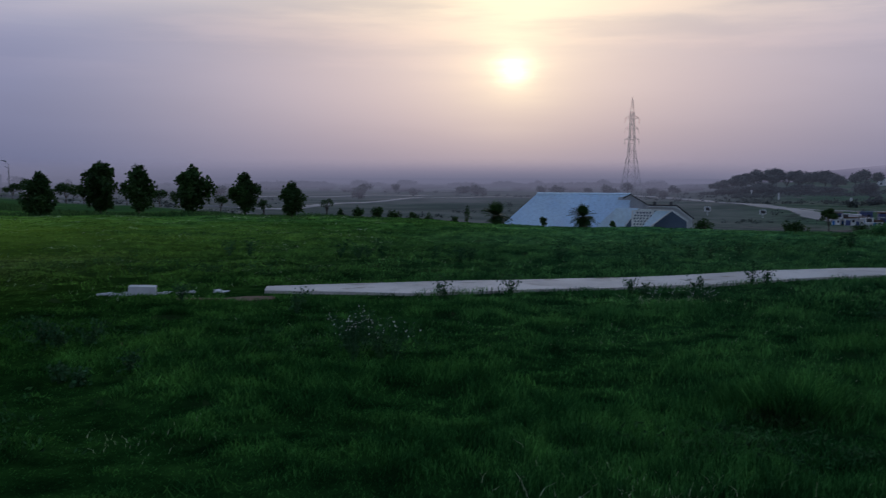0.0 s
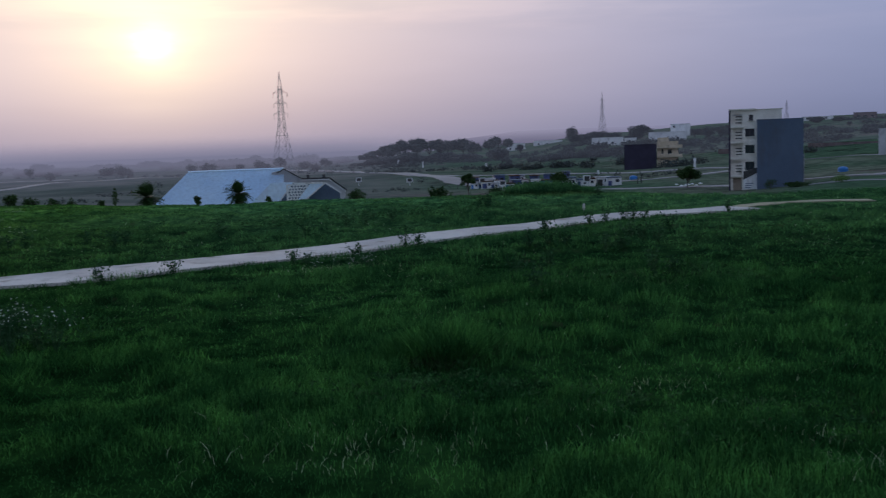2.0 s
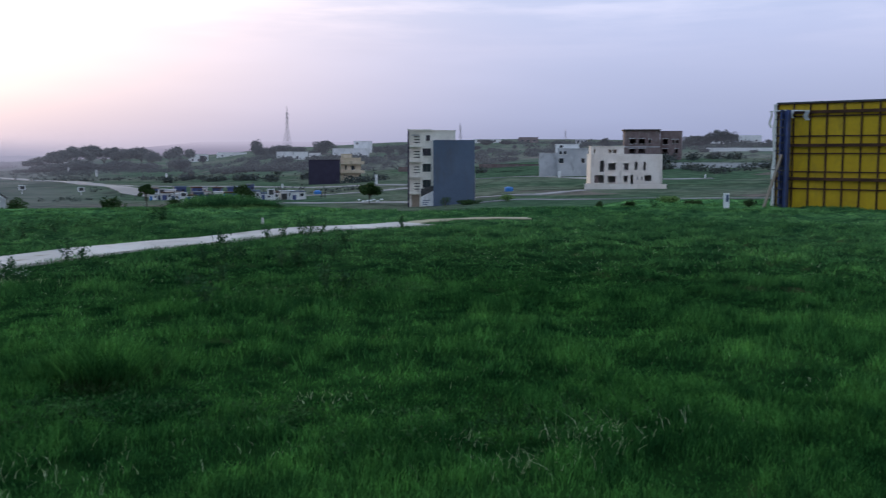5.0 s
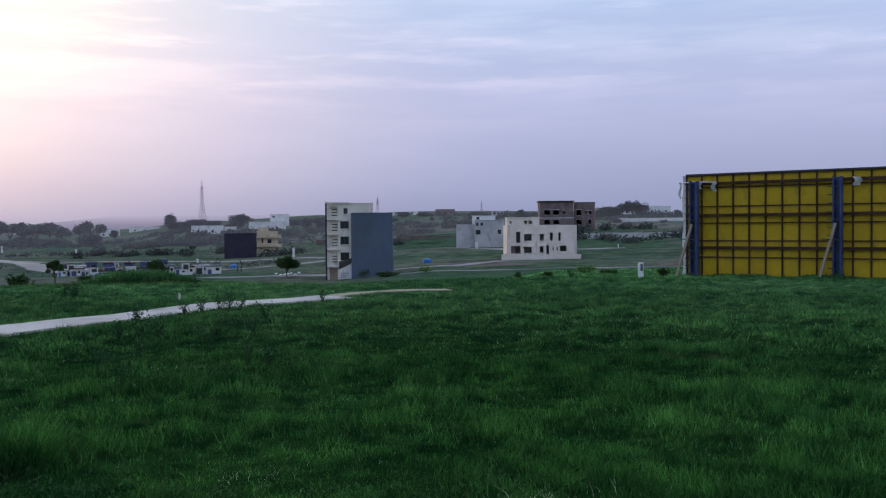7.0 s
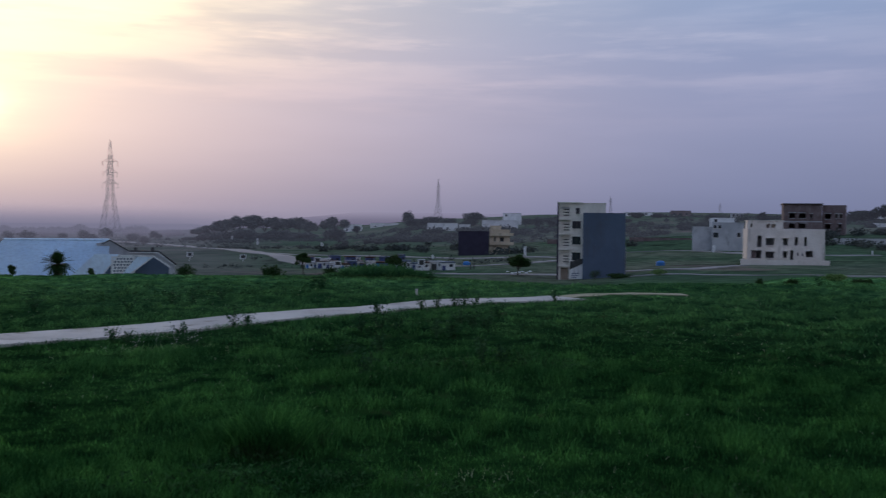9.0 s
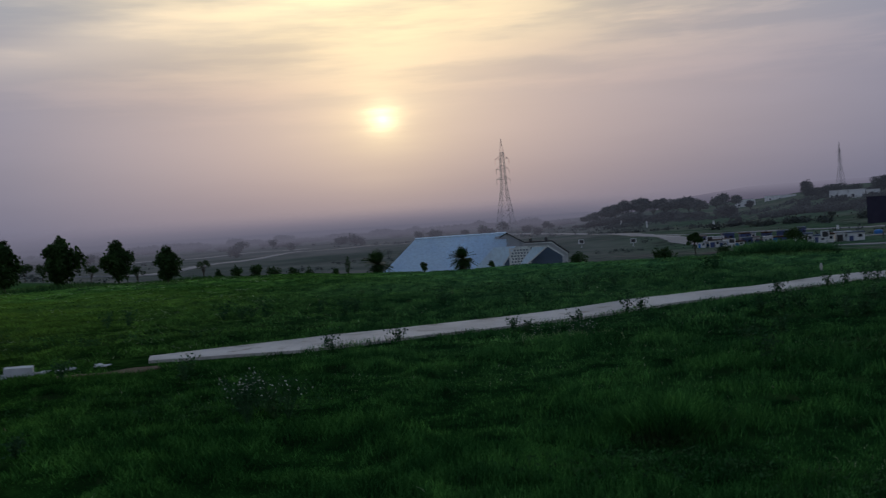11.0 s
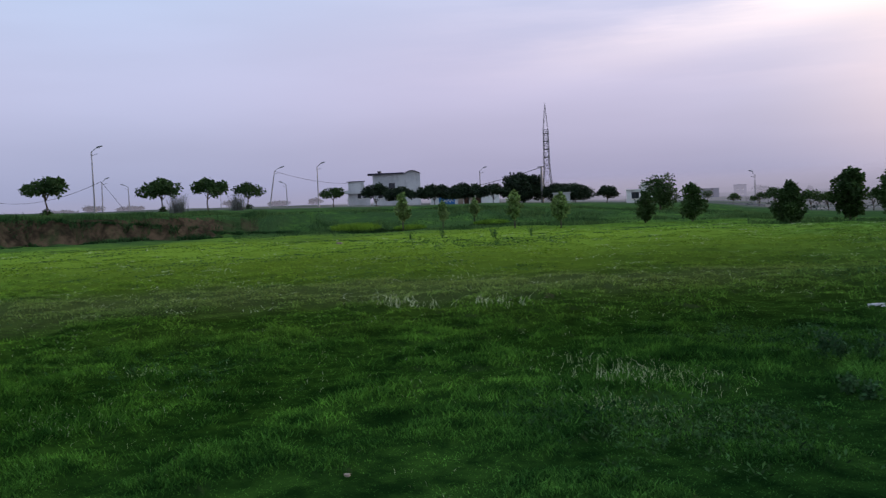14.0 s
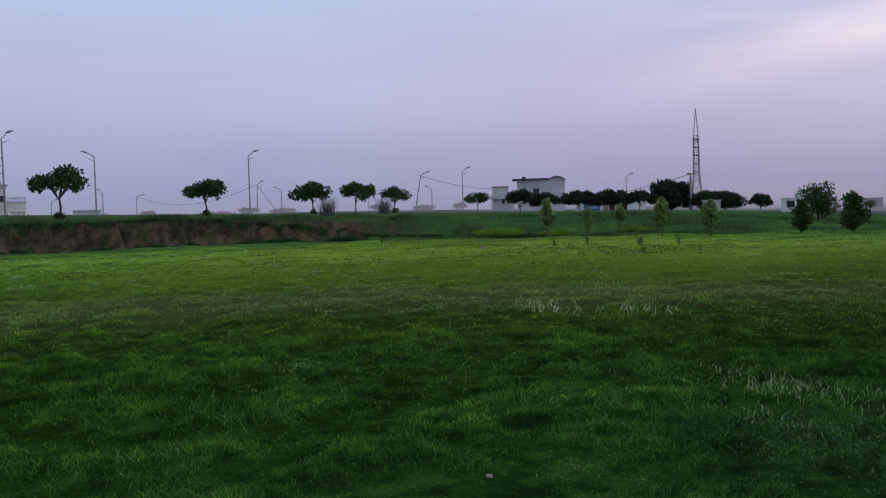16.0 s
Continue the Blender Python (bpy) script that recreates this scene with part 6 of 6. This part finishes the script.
def make_scrub():
    """Low scrub dotted over the far slopes and plain."""
    rng = np.random.default_rng(21)
    sets = []
    for a0, a1, r0, r1, m, s0 in ((6, 60, 235, 560, 5200, 0.9), (-36, 8, 130, 600, 1500, 0.7), (6, 50, 140, 240, 700, 0.5)):
        az, r, x, y = scatter(rng, m, a0, a1, r0, r1)
        keep = lattice_noise(x + 900, y, 55.0, 31) + 0.4 * lattice_noise(x + 900, y, 14.0, 32) > 0.86
        az, r, x, y = az[keep], r[keep], x[keep], y[keep]
        z = ground_heights(az, r)
        for k in range(len(x)):
            s = s0 * rng.uniform(0.5, 1.6) * (0.7 + r[k] / 500)
            pts = rng.normal(size=(24, 3)) * np.array([s * 0.46, s * 0.46, s * 0.22]) + np.array([x[k], y[k], z[k] + s * 0.35])
            sets.append(leaf_quads(rng, pts, s * 0.42, 0.2))
    # ragged hedge lines along the terraces
    for a0, a1, r, m in ((12, 22, 330, 260), (13, 20, 380, 340), (15, 23, 430, 420), (13, 22, 405, 300), (22, 34, 400, 240), (26, 41, 360, 220), (28, 46, 450, 300), (33, 52, 500, 320), (13, 30, 500, 320), (38, 52, 330, 160), (22, 34, 300, 90), (40, 52, 270, 90)):
        az = rng.uniform(a0, a1, m)
        rr = r + 9 * np.sin(az * 1.1 + r) + rng.normal(size=m) * 3
        keep = lattice_noise(az * 10, rr * 0 + r, 6.0, 33) > 0.42
        az, rr = az[keep], rr[keep]
        z = ground_heights(az, rr)
        for k in range(len(az)):
            s = rng.uniform(0.8, 2.2)
            pts = rng.normal(size=(44, 3)) * np.array([s * 0.62, s * 0.62, s * 0.28]) + np.array([rr[k] * math.sin(radians(az[k])), rr[k] * math.cos(radians(az[k])), z[k] + s * 0.5])
            sets.append(leaf_quads(rng, pts, s * 0.42, 0.2))
    ob = link_mesh("hill_scrub", quads_mesh("hill_scrub", np.concatenate(sets)), M["far_leaf"])
    tagged(ob, "low grey-green scrub dotted over the slopes", "scrub", kind="stuff")

# ---- grass and weeds ----


def scatter(rng, n, a0, a1, r0, r1):
    az = rng.uniform(a0, a1, n)
    r = np.sqrt(rng.uniform(r0 * r0, r1 * r1, n))
    return az, r, r * np.sin(np.radians(az)), r * np.cos(np.radians(az))


def blades(rng, x, y, z, h, w, lean, bend=False):
    """Grass blades as quads: one each, or two where they bend over."""
    n = len(x)
    a = rng.uniform(0, 2 * np.pi, n)
    la = rng.uniform(0, 2 * np.pi, n)
    base = np.stack([x, y, z - 0.01], -1)
    side = np.stack([np.cos(a), np.sin(a), np.zeros(n)], -1) * (w / 2)[:, None]
    out = np.stack([np.cos(la), np.sin(la), np.zeros(n)], -1) * (h * lean * rng.uniform(0.2, 1.0, n))[:, None]
    top = base + out + np.stack([np.zeros(n), np.zeros(n), h], -1)
    if not bend:
        return np.stack([base - side, base + side, top + side * 0.25, top - side * 0.25], 1)
    mid = base + out * 0.3 + np.stack([np.zeros(n), np.zeros(n), h * 0.62], -1)
    return np.concatenate([np.stack([base - side, base + side, mid + side * 0.8, mid - side * 0.8], 1), np.stack([mid - side * 0.8, mid + side * 0.8, top + side * 0.15, top - side * 0.15], 1)])


def make_grass():
    rng = np.random.default_rng(7)
    sets = []
    for a0, a1, r0, r1, dens, h0, w0, bend in ((-96, 66, 3.0, 6.5, 3200, 0.054, 0.0050, True), (-96, 66, 6.5, 12, 1800, 0.060, 0.0080, False), (-98, 66, 12, 22, 560, 0.046, 0.016, False), (-100, 66, 22, 34, 210, 0.034, 0.028, False), (-104, 66, 34, 46, 90, 0.030, 0.040, False)):
        n = int(dens * math.radians(a1 - a0) / 2 * (r1 * r1 - r0 * r0))
        az, r, x, y = scatter(rng, n, a0, a1, r0, r1)
        lump = turf(x, y)
        rank = lattice_noise(x + 40, y, 5.0, 3)
        right = np.clip((az + 34) / 40, 0, 1)
        keep = off_path(x, y, 0.50 + 0.24 * lattice_noise(x, y, 0.35, 17)) & (rng.random(n) < 0.52 + 0.48 * lump)
        x, y, az, r, lump, rank, right = (q[keep] for q in (x, y, az, r, lump, rank, right))
        n = len(x)
        h = h0 * (0.40 + 0.8 * lump ** 1.3 + 0.25 * right * lump + 0.4 * rank * right) * (0.78 + 0.22 * right) * rng.uniform(0.55, 1.25, n)
        lean = (1.35 - 0.65 * right) * (1 + np.clip((r - 10) / 12, 0, 1.0))
        sets.append(blades(rng, x, y, ground_heights(az, r), h, w0 * (1.35 - 0.35 * right) * rng.uniform(0.7, 1.3, n), lean, bend))
    # denser knots of taller blades
    n = 3000
    az, r, x, y = scatter(rng, n, -98, 64, 4.2, 44)
    keep = off_path(x, y, 0.75) & (lattice_noise(x, y, 4.0, 41) > 0.35)
    x, y, r = np.repeat(x[keep], 26), np.repeat(y[keep], 26), np.repeat(r[keep], 26)
    x, y = x + rng.normal(size=len(x)) * (0.06 + 0.004 * r), y + rng.normal(size=len(x)) * (0.06 + 0.004 * r)
    size = np.repeat(rng.uniform(0.05, 0.115, keep.sum()), 26)
    sets.append(blades(rng, x, y, ground_heights(np.degrees(np.arctan2(x, y)), np.hypot(x, y)), size * rng.uniform(0.5, 1.1, len(x)) * np.clip(1.2 - r / 40, 0.35, 1), 0.004 + 0.0007 * r, 1.3))
    # dark rank tufts that streak the open field
    m = 60
    az, r, x, y = scatter(rng, 620, -97, -8, 15, 46)
    keep = off_path(x, y, 1.2) & (lattice_noise(x + 7, y, 6.0, 43) > 0.40)
    long = np.repeat(rng.uniform(0.25, 0.75, keep.sum()), m)
    az, r = np.repeat(az[keep], m), np.repeat(r[keep], m)
    az, r = az + np.degrees(rng.normal(size=len(az)) * long / r), r + rng.normal(size=len(az)) * 0.16
    x, y = r * np.sin(np.radians(az)), r * np.cos(np.radians(az))
    dark = blades(rng, x, y, ground_heights(az, r), rng.uniform(0.015, 0.055, len(x)), 0.012 + 0.0009 * r, 1.6)
    ob = link_mesh("rank_tufts", quads_mesh("rank_tufts", dark), M["rank_grass"])
    tagged(ob, "dark rank tufts scattered over the open field", "grass", kind="stuff")
    # ragged fringe along the footpath's edges
    for (x0, y0), (x1, y1) in zip(PATH_LINE, PATH_LINE[1:]):
        ln = math.hypot(x1 - x0, y1 - y0)
        n = int(ln * 420)
        s, side = rng.random(n), np.where(rng.random(n) < 0.5, -1, 1)
        d = side * (0.58 + np.abs(rng.normal(size=n)) * 0.14)
        x, y = x0 + (x1 - x0) * s - d * (y1 - y0) / ln, y0 + (y1 - y0) * s + d * (x1 - x0) / ln
        tall = 0.35 + lattice_noise(x, y, 0.6, 77) * 1.3
        sets.append(blades(rng, x, y, ground_heights(np.degrees(np.arctan2(x, y)), np.hypot(x, y)), 0.075 * tall * rng.uniform(0.5, 1.2, n), np.full(n, 0.012), 0.8))
    ob = link_mesh("meadow_grass", quads_mesh("meadow_grass", np.concatenate(sets)), M["grass"])
    tagged(ob, "short green meadow grass in uneven tufts", "grass", kind="stuff")
    # long grass on the rough slope and along the bank's lip
    sets = []
    for a0, a1, r0, r1, dens, h0 in ((-67, -33, 46.5, 60, 130, 0.14), (-100, -64, 52, 66, 120, 0.2), (9, 22, 29, 36, 90, 0.07), (-36, -14, 40, 47, 60, 0.13)):
        n = int(dens * math.radians(a1 - a0) / 2 * (r1 * r1 - r0 * r0))
        az, r, x, y = scatter(rng, n, a0, a1, r0, r1)
        t = lattice_noise(x, y, 2.2, 9)
        line = np.interp(az, BANK_AZ, BANK_R) + 0.45
        keep = (rng.random(n) < t * 1.3) & ((az > -66) | (r > line))
        x, y, az, r, t = x[keep], y[keep], az[keep], r[keep], t[keep]
        h = h0 * (0.4 + 1.5 * t ** 2) * rng.uniform(0.6, 1.3, len(x))
        sets.append(blades(rng, x, y, ground_heights(az, r), h, 0.03 * rng.uniform(0.7, 1.4, len(x)), 0.5))
    ob = link_mesh("long_grass", quads_mesh("long_grass", np.concatenate(sets)), M["rank_grass"])
    tagged(ob, "long rank grass on the slope and bank", "grass", kind="stuff")
    n = 9000
    az = rng.uniform(-100, -62, n)
    drop = rng.random(n) ** 1.5
    r = np.interp(az, BANK_AZ, BANK_R) + 0.35 * np.sin(az * 2.1) + 0.25 * np.sin(az * 5.3 + 1) + 0.75 - 0.7 * drop * (lattice_noise(az * 3, az * 0, 2.0, 61) ** 1.5)
    x, y = r * np.sin(np.radians(az)), r * np.cos(np.radians(az))
    lip = blades(rng, x, y, ground_heights(az, r), 0.17 * (0.4 + lattice_noise(x, y, 1.1, 62)) * rng.uniform(0.4, 1.2, n), 0.035 * rng.uniform(0.7, 1.4, n), 1.2)
    az = rng.uniform(-100, -62, n)
    r = np.interp(az, BANK_AZ, BANK_R) + 0.35 * np.sin(az * 2.1) + 0.25 * np.sin(az * 5.3 + 1) - 0.5 + np.abs(rng.normal(size=n)) * 0.25
    x, y = r * np.sin(np.radians(az)), r * np.cos(np.radians(az))
    foot = blades(rng, x, y, ground_heights(az, r), 0.34 * lattice_noise(x, y, 0.9, 64) ** 2 * rng.uniform(0.4, 1.2, n), 0.035 * rng.uniform(0.7, 1.4, n), 0.9)
    ob = link_mesh("bank_grass", quads_mesh("bank_grass", np.concatenate([lip, foot])), M["mat_leaf"])
    tagged(ob, "dark ragged grass hanging over the cut bank", "grass", kind="stuff")
    # low broad-leaved weeds, in patches
    sets = []
    for cx, cy, rx, ry, m, tall in ((-4.3, 4.9, 1.1, 0.9, 190, 0.10), (0.9, 5.75, 0.8, 0.4, 110, 0.09), (1.9, 5.2, 0.7, 0.3, 36, 0.08), (-5.6, 8.2, 1.4, 0.8, 80, 0.12), (-2.4, 8.4, 1.3, 0.7, 50, 0.12), (3.9, 9.4, 1.6, 0.6, 70, 0.14),
                                    (3.0, 4.4, 1.2, 0.5, 70, 0.09), (-9.0, 3.2, 1.4, 0.7, 40, 0.09), (6.6, 12.6, 2.0, 1.0, 60, 0.14), (-6.6, 14.2, 2.4, 1.0, 80, 0.15), (1.5, 21.0, 5.0, 1.5, 150, 0.2), (-24, 19.5, 4.0, 3.0, 120, 0.22)):
        px, py = rng.normal(cx, rx * 0.5, m), rng.normal(cy, ry * 0.5, m)
        k = 13
        s = np.repeat(tall * rng.uniform(0.45, 1.15, m), k)
        d = rng.normal(size=(m * k, 3)) * s[:, None] * np.array([0.55, 0.55, 0.0])
        x, y = np.repeat(px, k) + d[:, 0], np.repeat(py, k) + d[:, 1]
        keep = off_path(x, y, 0.6)
        x, y, s = x[keep], y[keep], s[keep]
        z = ground_heights(np.degrees(np.arctan2(x, y)), np.hypot(x, y))
        at = np.stack([x, y, z + s * rng.uniform(0.25, 1.0, len(x))], -1)
        sets.append(leaf_quads(rng, at, 0.016 + 0.24 * s, -0.7, 0.17))
    ob = link_mesh("leaf_patches", quads_mesh("leaf_patches", np.concatenate(sets)), M["mat_leaf"])
    tagged(ob, "patches of low broad-leaved weeds in the turf", "weeds", kind="stuff")
    # bleached stalks, scattered and in patches
    sets = []
    n = 15000
    az, r, x, y = scatter(rng, n, -96, 62, 3.4, 24)
    keep = off_path(x, y, 0.6) & (lattice_noise(x, y, 1.6, 12) > 0.40) & (rng.random(n) < np.clip(9 / r, 0.2, 1))
    x, y, az, r = x[keep], y[keep], az[keep], r[keep]
    sets.append(blades(rng, x, y, ground_heights(az, r), rng.uniform(0.02, 0.055, len(x)), 0.0008 + 0.00026 * r, 1.6, True))
    for cx, cy, rad, m, hh in ((0.67, 12.34, 0.7, 120, 0.14), (-5.55, 6.03, 0.75, 320, 0.11), (-4.9, 5.1, 0.6, 160, 0.09), (-12.14, 8.03, 0.75, 90, 0.2), (-10.62, 8.64, 0.55, 70, 0.2), (-9.31, 3.13, 0.4, 60, 0.07), (-21.5, 9.2, 0.9, 60, 0.1), (-7.7, 1.9, 0.7, 80, 0.07),
                               (2.7, 3.75, 0.5, 60, 0.13), (3.4, 3.95, 0.6, 80, 0.13), (2.6, 4.3, 0.25, 40, 0.07), (1.75, 5.0, 0.2, 26, 0.07), (0.3, 4.75, 0.9, 150, 0.11), (1.6, 4.7, 0.5, 26, 0.08), (-2.6, 5.2, 0.5, 40, 0.08), (-14.5, 11.5, 1.2, 60, 0.12), (-17, 8, 1.3, 70, 0.1), (2.2, 5.6, 0.35, 40, 0.07), (-6.6, 6.4, 0.5, 60, 0.08)):
        x, y = rng.normal(cx, rad * 0.5, m), rng.normal(cy, rad * 0.28, m)
        az, r = np.degrees(np.arctan2(x, y)), np.hypot(x, y)
        sets.append(blades(rng, x, y, ground_heights(az, r), hh * rng.uniform(0.3, 0.8, m), 0.0016 + 0.0003 * r, 1.2, True))
    # straw lying flat in the open field
    az, r, x, y = scatter(rng, 420, -90, -14, 14, 42)
    keep = off_path(x, y, 0.8)
    x, y, r = np.repeat(x[keep], 14), np.repeat(y[keep], 14), np.repeat(r[keep], 14)
    x, y = x + rng.normal(size=len(x)) * 0.22, y + rng.normal(size=len(x)) * 0.12
    sets.append(blades(rng, x, y, ground_heights(np.degrees(np.arctan2(x, y)), np.hypot(x, y)) + 0.02, rng.uniform(0.015, 0.04, len(x)), 0.003 + 0.0004 * r, 4.0))
    ob = link_mesh("dry_stalks", quads_mesh("dry_stalks", np.concatenate(sets)), M["dry"])
    tagged(ob, "bleached dry grass stalks among the green", "grass", kind="stuff")


def grass_tussock(x, y, rad, h, seed):
    """A dome of blades that fan out from the crown, with a fringe that hangs over its foot."""
    rng = np.random.default_rng(seed)
    ob = thing("grass_tussock", pose(x, y, ground_z(x, y)), "dense tall tussock of dark green grass", "grass tuft", "tussocks")
    for name, n, inner, outer, tall, lean in (("inner_blade_mass", int(5200 * min(rad, 0.7)), 0.0, 0.75, 1.0, 0.55), ("outer_fringe", int(3600 * min(rad, 0.7)), 0.55, 1.0, 0.6, 1.0)):
        a, q = rng.uniform(0, 2 * np.pi, n), np.sqrt(rng.uniform(inner ** 2, outer ** 2, n)) * rad
        px, py = q * np.cos(a), q * np.sin(a)
        blade = blades(rng, px, py, np.full(n, -0.02), h * tall * (1.05 - 0.55 * (q / rad) ** 2) * rng.uniform(0.6, 1.1, n), np.full(n, 0.006 + 0.011 * rad), lean, True)
        push = np.tile(np.stack([np.cos(a), np.sin(a)], -1) * (0.35 * h * q / rad)[:, None], (2, 1))
        high = np.clip(blade[:, :, 2] / h, 0, 1) ** 1.5
        blade[:, :, 0] += push[:, None, 0] * high
        blade[:, :, 1] += push[:, None, 1] * high
        # the fringe's dark colour paints the shade under the tussock
        tagged(link_mesh(name, quads_mesh(name, blade), M["grass" if inner == 0 else "shade_leaf"], ob), kind="stuff")


def weed(x, y, h, seed, pale=False, spread=0.5):
    rng = np.random.default_rng(seed)
    ob = thing("weed_plant", pose(x, y, ground_z(x, y)), "flowering weed with small white heads" if pale else "dark branching weed in the grass", "weed", "flowering weeds" if pale else "weeds")
    bm, pts = bmesh.new(), []
    for k in range(9):
        a, q = rng.uniform(0, 6.28), rng.uniform(0.2, 1.0) * spread * h
        tip = Vector((q * math.cos(a), q * math.sin(a), h * rng.uniform(0.6, 1.0)))
        mid = Vector((tip.x * 0.35, tip.y * 0.35, tip.z * 0.55))
        tube(bm, [(0, 0, -0.02), mid, tip], [0.004, 0.003, 0.0015], 4)
        for s in np.linspace(0.2, 1.0, 16):
            p = mid.lerp(tip, (s - 0.5) * 2) if s > 0.5 else mid * (s * 2)
            pts.append(np.array(p) + rng.normal(size=3) * 0.025)
    part("stem_mass", bm, "weed_leaf", ob)
    tagged(link_mesh("foliage", quads_mesh("foliage", leaf_quads(rng, np.array(pts), 0.036 if not pale else 0.022, 0.0)), M["weed_leaf"], ob), kind="stuff")
    if pale:
        heads = np.array([p for p in pts if p[2] > h * 0.6])
        heads = heads[::3] + rng.normal(size=(len(heads[::3]), 3)) * 0.02
        tagged(link_mesh("blossom", quads_mesh("blossom", leaf_quads(rng, heads, 0.017, -0.5)), M["petal"], ob, "tiny white flower heads"), kind="stuff")


def make_weeds():
    grass_tussock(1.16, 6.72, 0.40, 0.33, 1)
    grass_tussock(0.84, 6.8, 0.26, 0.23, 2)
    for i, (x, y, s, h) in enumerate(((8.6, 31.2, 1.6, 0.46), (9.5, 31.2, 1.2, 0.34), (7.6, 31.4, 1.0, 0.26), (-42.6, 25.8, 1.7, 0.5), (-41.4, 28.4, 1.1, 0.35), (-38.6, 31.6, 1.2, 0.3))):
        grass_tussock(x, y, s, h, 3 + i)
    rng = random.Random(3)
    spots = [(2.01, 15.9, 0.38), (6.7, 18.2, 0.42), (6.3, 18.1, 0.36), (5.9, 17.9, 0.3), (6.95, 18.3, 0.36), (3.75, 13.21, 0.34), (3.95, 13.0, 0.28), (3.5, 13.35, 0.25), (5.1, 13.6, 0.4), (5.2, 13.8, 0.3), 
             (-1.5, 13.2, 0.32), (2.5, 9.3, 0.35), (3.9, 9.6, 0.35), (9.0, 18.3, 0.3), (4.6, 16.5, 0.3), (-2.3, 12.4, 0.28), (-4.97, 7.7, 0.3), (-3.6, 10.4, 0.3), (-4.55, 7.75, 0.22),
             (-5.2, 10.8, 0.24), (-4.1, 6.6, 0.16), (-3.7, 6.9, 0.17), (-4.4, 17.2, 0.42), (-5.3, 17.6, 0.4), (-4.9, 17.4, 0.36), (1.2, 18.8, 0.4), (1.6, 19.0, 0.45), (-1.2, 18.4, 0.34), (4.6, 22.3, 0.4), (4.9, 22.5, 0.36), (8.4, 24.8, 0.4), (18.4, 21.2, 0.34),
             (-27.5, 22.5, 0.5), (-28.6, 21.0, 0.45), (-29.5, 20.2, 0.4), (-26.6, 23.6, 0.5), (22.0, 15.0, 0.35), (2.3, 20.4, 0.4), (0.4, 17.6, 0.35), (5.4, 13.2, 0.36), (4.4, 12.6, 0.33), (3.2, 11.2, 0.3), (2.7, 10.9, 0.26), (6.1, 14.4, 0.32), (-2.9, 17.0, 0.4), (-3.4, 17.3, 0.34), (-6.8, 16.8, 0.36), (-7.3, 17.0, 0.3), (0.1, 13.6, 0.24), (1.0, 13.9, 0.22)]
    for i, (x, y, h) in enumerate(spots):
        while not off_path(np.array([x]), np.array([y]), 0.68)[0]:
            x, y = x * 0.985, y * 0.985
        weed(x, y, h, 500 + i, False, 0.65)
        if i % 4 == 0:
            weed(x + 0.2, y - 0.05, h * 0.7, 800 + i, False, 0.6)
    for i in range(9):
        weed(-2.04 + rng.uniform(-0.28, 0.28), 7.95 + rng.uniform(-0.2, 0.2), rng.uniform(0.28, 0.45), 600 + i, True, 0.6)
    for i in range(5):
        weed(0.67 + rng.uniform(-0.5, 0.5), 12.34 + rng.uniform(-0.2, 0.2), rng.uniform(0.15, 0.25), 620 + i, True, 0.6)
    for az, r, h in ((-69.0, 78, 1.5), (-65.6, 90, 1.6)):
        g = np.random.default_rng(int(r))
        n = 260
        d = g.normal(size=(n, 2)) * 0.3
        p = on_ground(az, r)
        q = blades(g, d[:, 0], d[:, 1], np.zeros(n), h * g.uniform(0.5, 1.1, n), np.full(n, 0.035), 0.55)
        ob = thing("reed_clump", pose(*p), "upright clump of grey-green reeds", "reeds", "reed clumps")
        tagged(link_mesh("reed_mass", quads_mesh("reed_mass", q), M["haze_grey_leaf"], ob), kind="stuff")


def rock_bm(sx, sy, sz, seed, cut=0.06):
    bm = bmesh.new()
    bmesh.ops.create_cube(bm, size=1)
    bmesh.ops.subdivide_edges(bm, edges=bm.edges[:], cuts=2, use_grid_fill=True)
    for v in bm.verts:
        d = v.co.normalized() * 0.62
        v.co = v.co.lerp(d, 0.18) * (1 + cut * noise.noise(v.co * 3 + Vector((seed, 0, 0))) * 2)
        v.co = Vector((v.co.x * sx, v.co.y * sy, v.co.z * sz))
    return bm


def make_stones():
    ob = thing("concrete_block", pose(-6.02, 11.38, ground_z(-6.02, 11.38) + 0.03, 0, 2, 24), "broken pale concrete block lying in the grass", "block")
    part("block", rock_bm(0.34, 0.24, 0.15, 3, 0.05), "grey", ob)
    rng = random.Random(6)
    for k in range(16):
        s = k / 15
        x, y = -6.45 + 1.15 * s + rng.uniform(-0.12, 0.12), 10.95 + 1.25 * s + rng.uniform(-0.15, 0.15)
        q = thing("rubble_stone", pose(x, y, ground_z(x, y) - 0.008, 0, 0, rng.uniform(0, 180)), "flat pale piece of concrete rubble", "stone", "rubble")
        part("stone", rock_bm(rng.uniform(0.08, 0.24), rng.uniform(0.06, 0.14), rng.uniform(0.03, 0.06), k), "grey", q)
    for x, y, s in ((-4.98, 2.78, 0.035), (-31, 18, 0.2)):
        q = thing("field_stone", pose(x, y, ground_z(x, y) + s * 0.2, 0, 0, 40), "small pale stone in the grass", "stone", "field stones")
        part("stone", rock_bm(s, s * 0.7, s * 0.5, int(x * 10)), "tan", q)


make_stones()
make_weeds()
make_grass()


make_scrub()
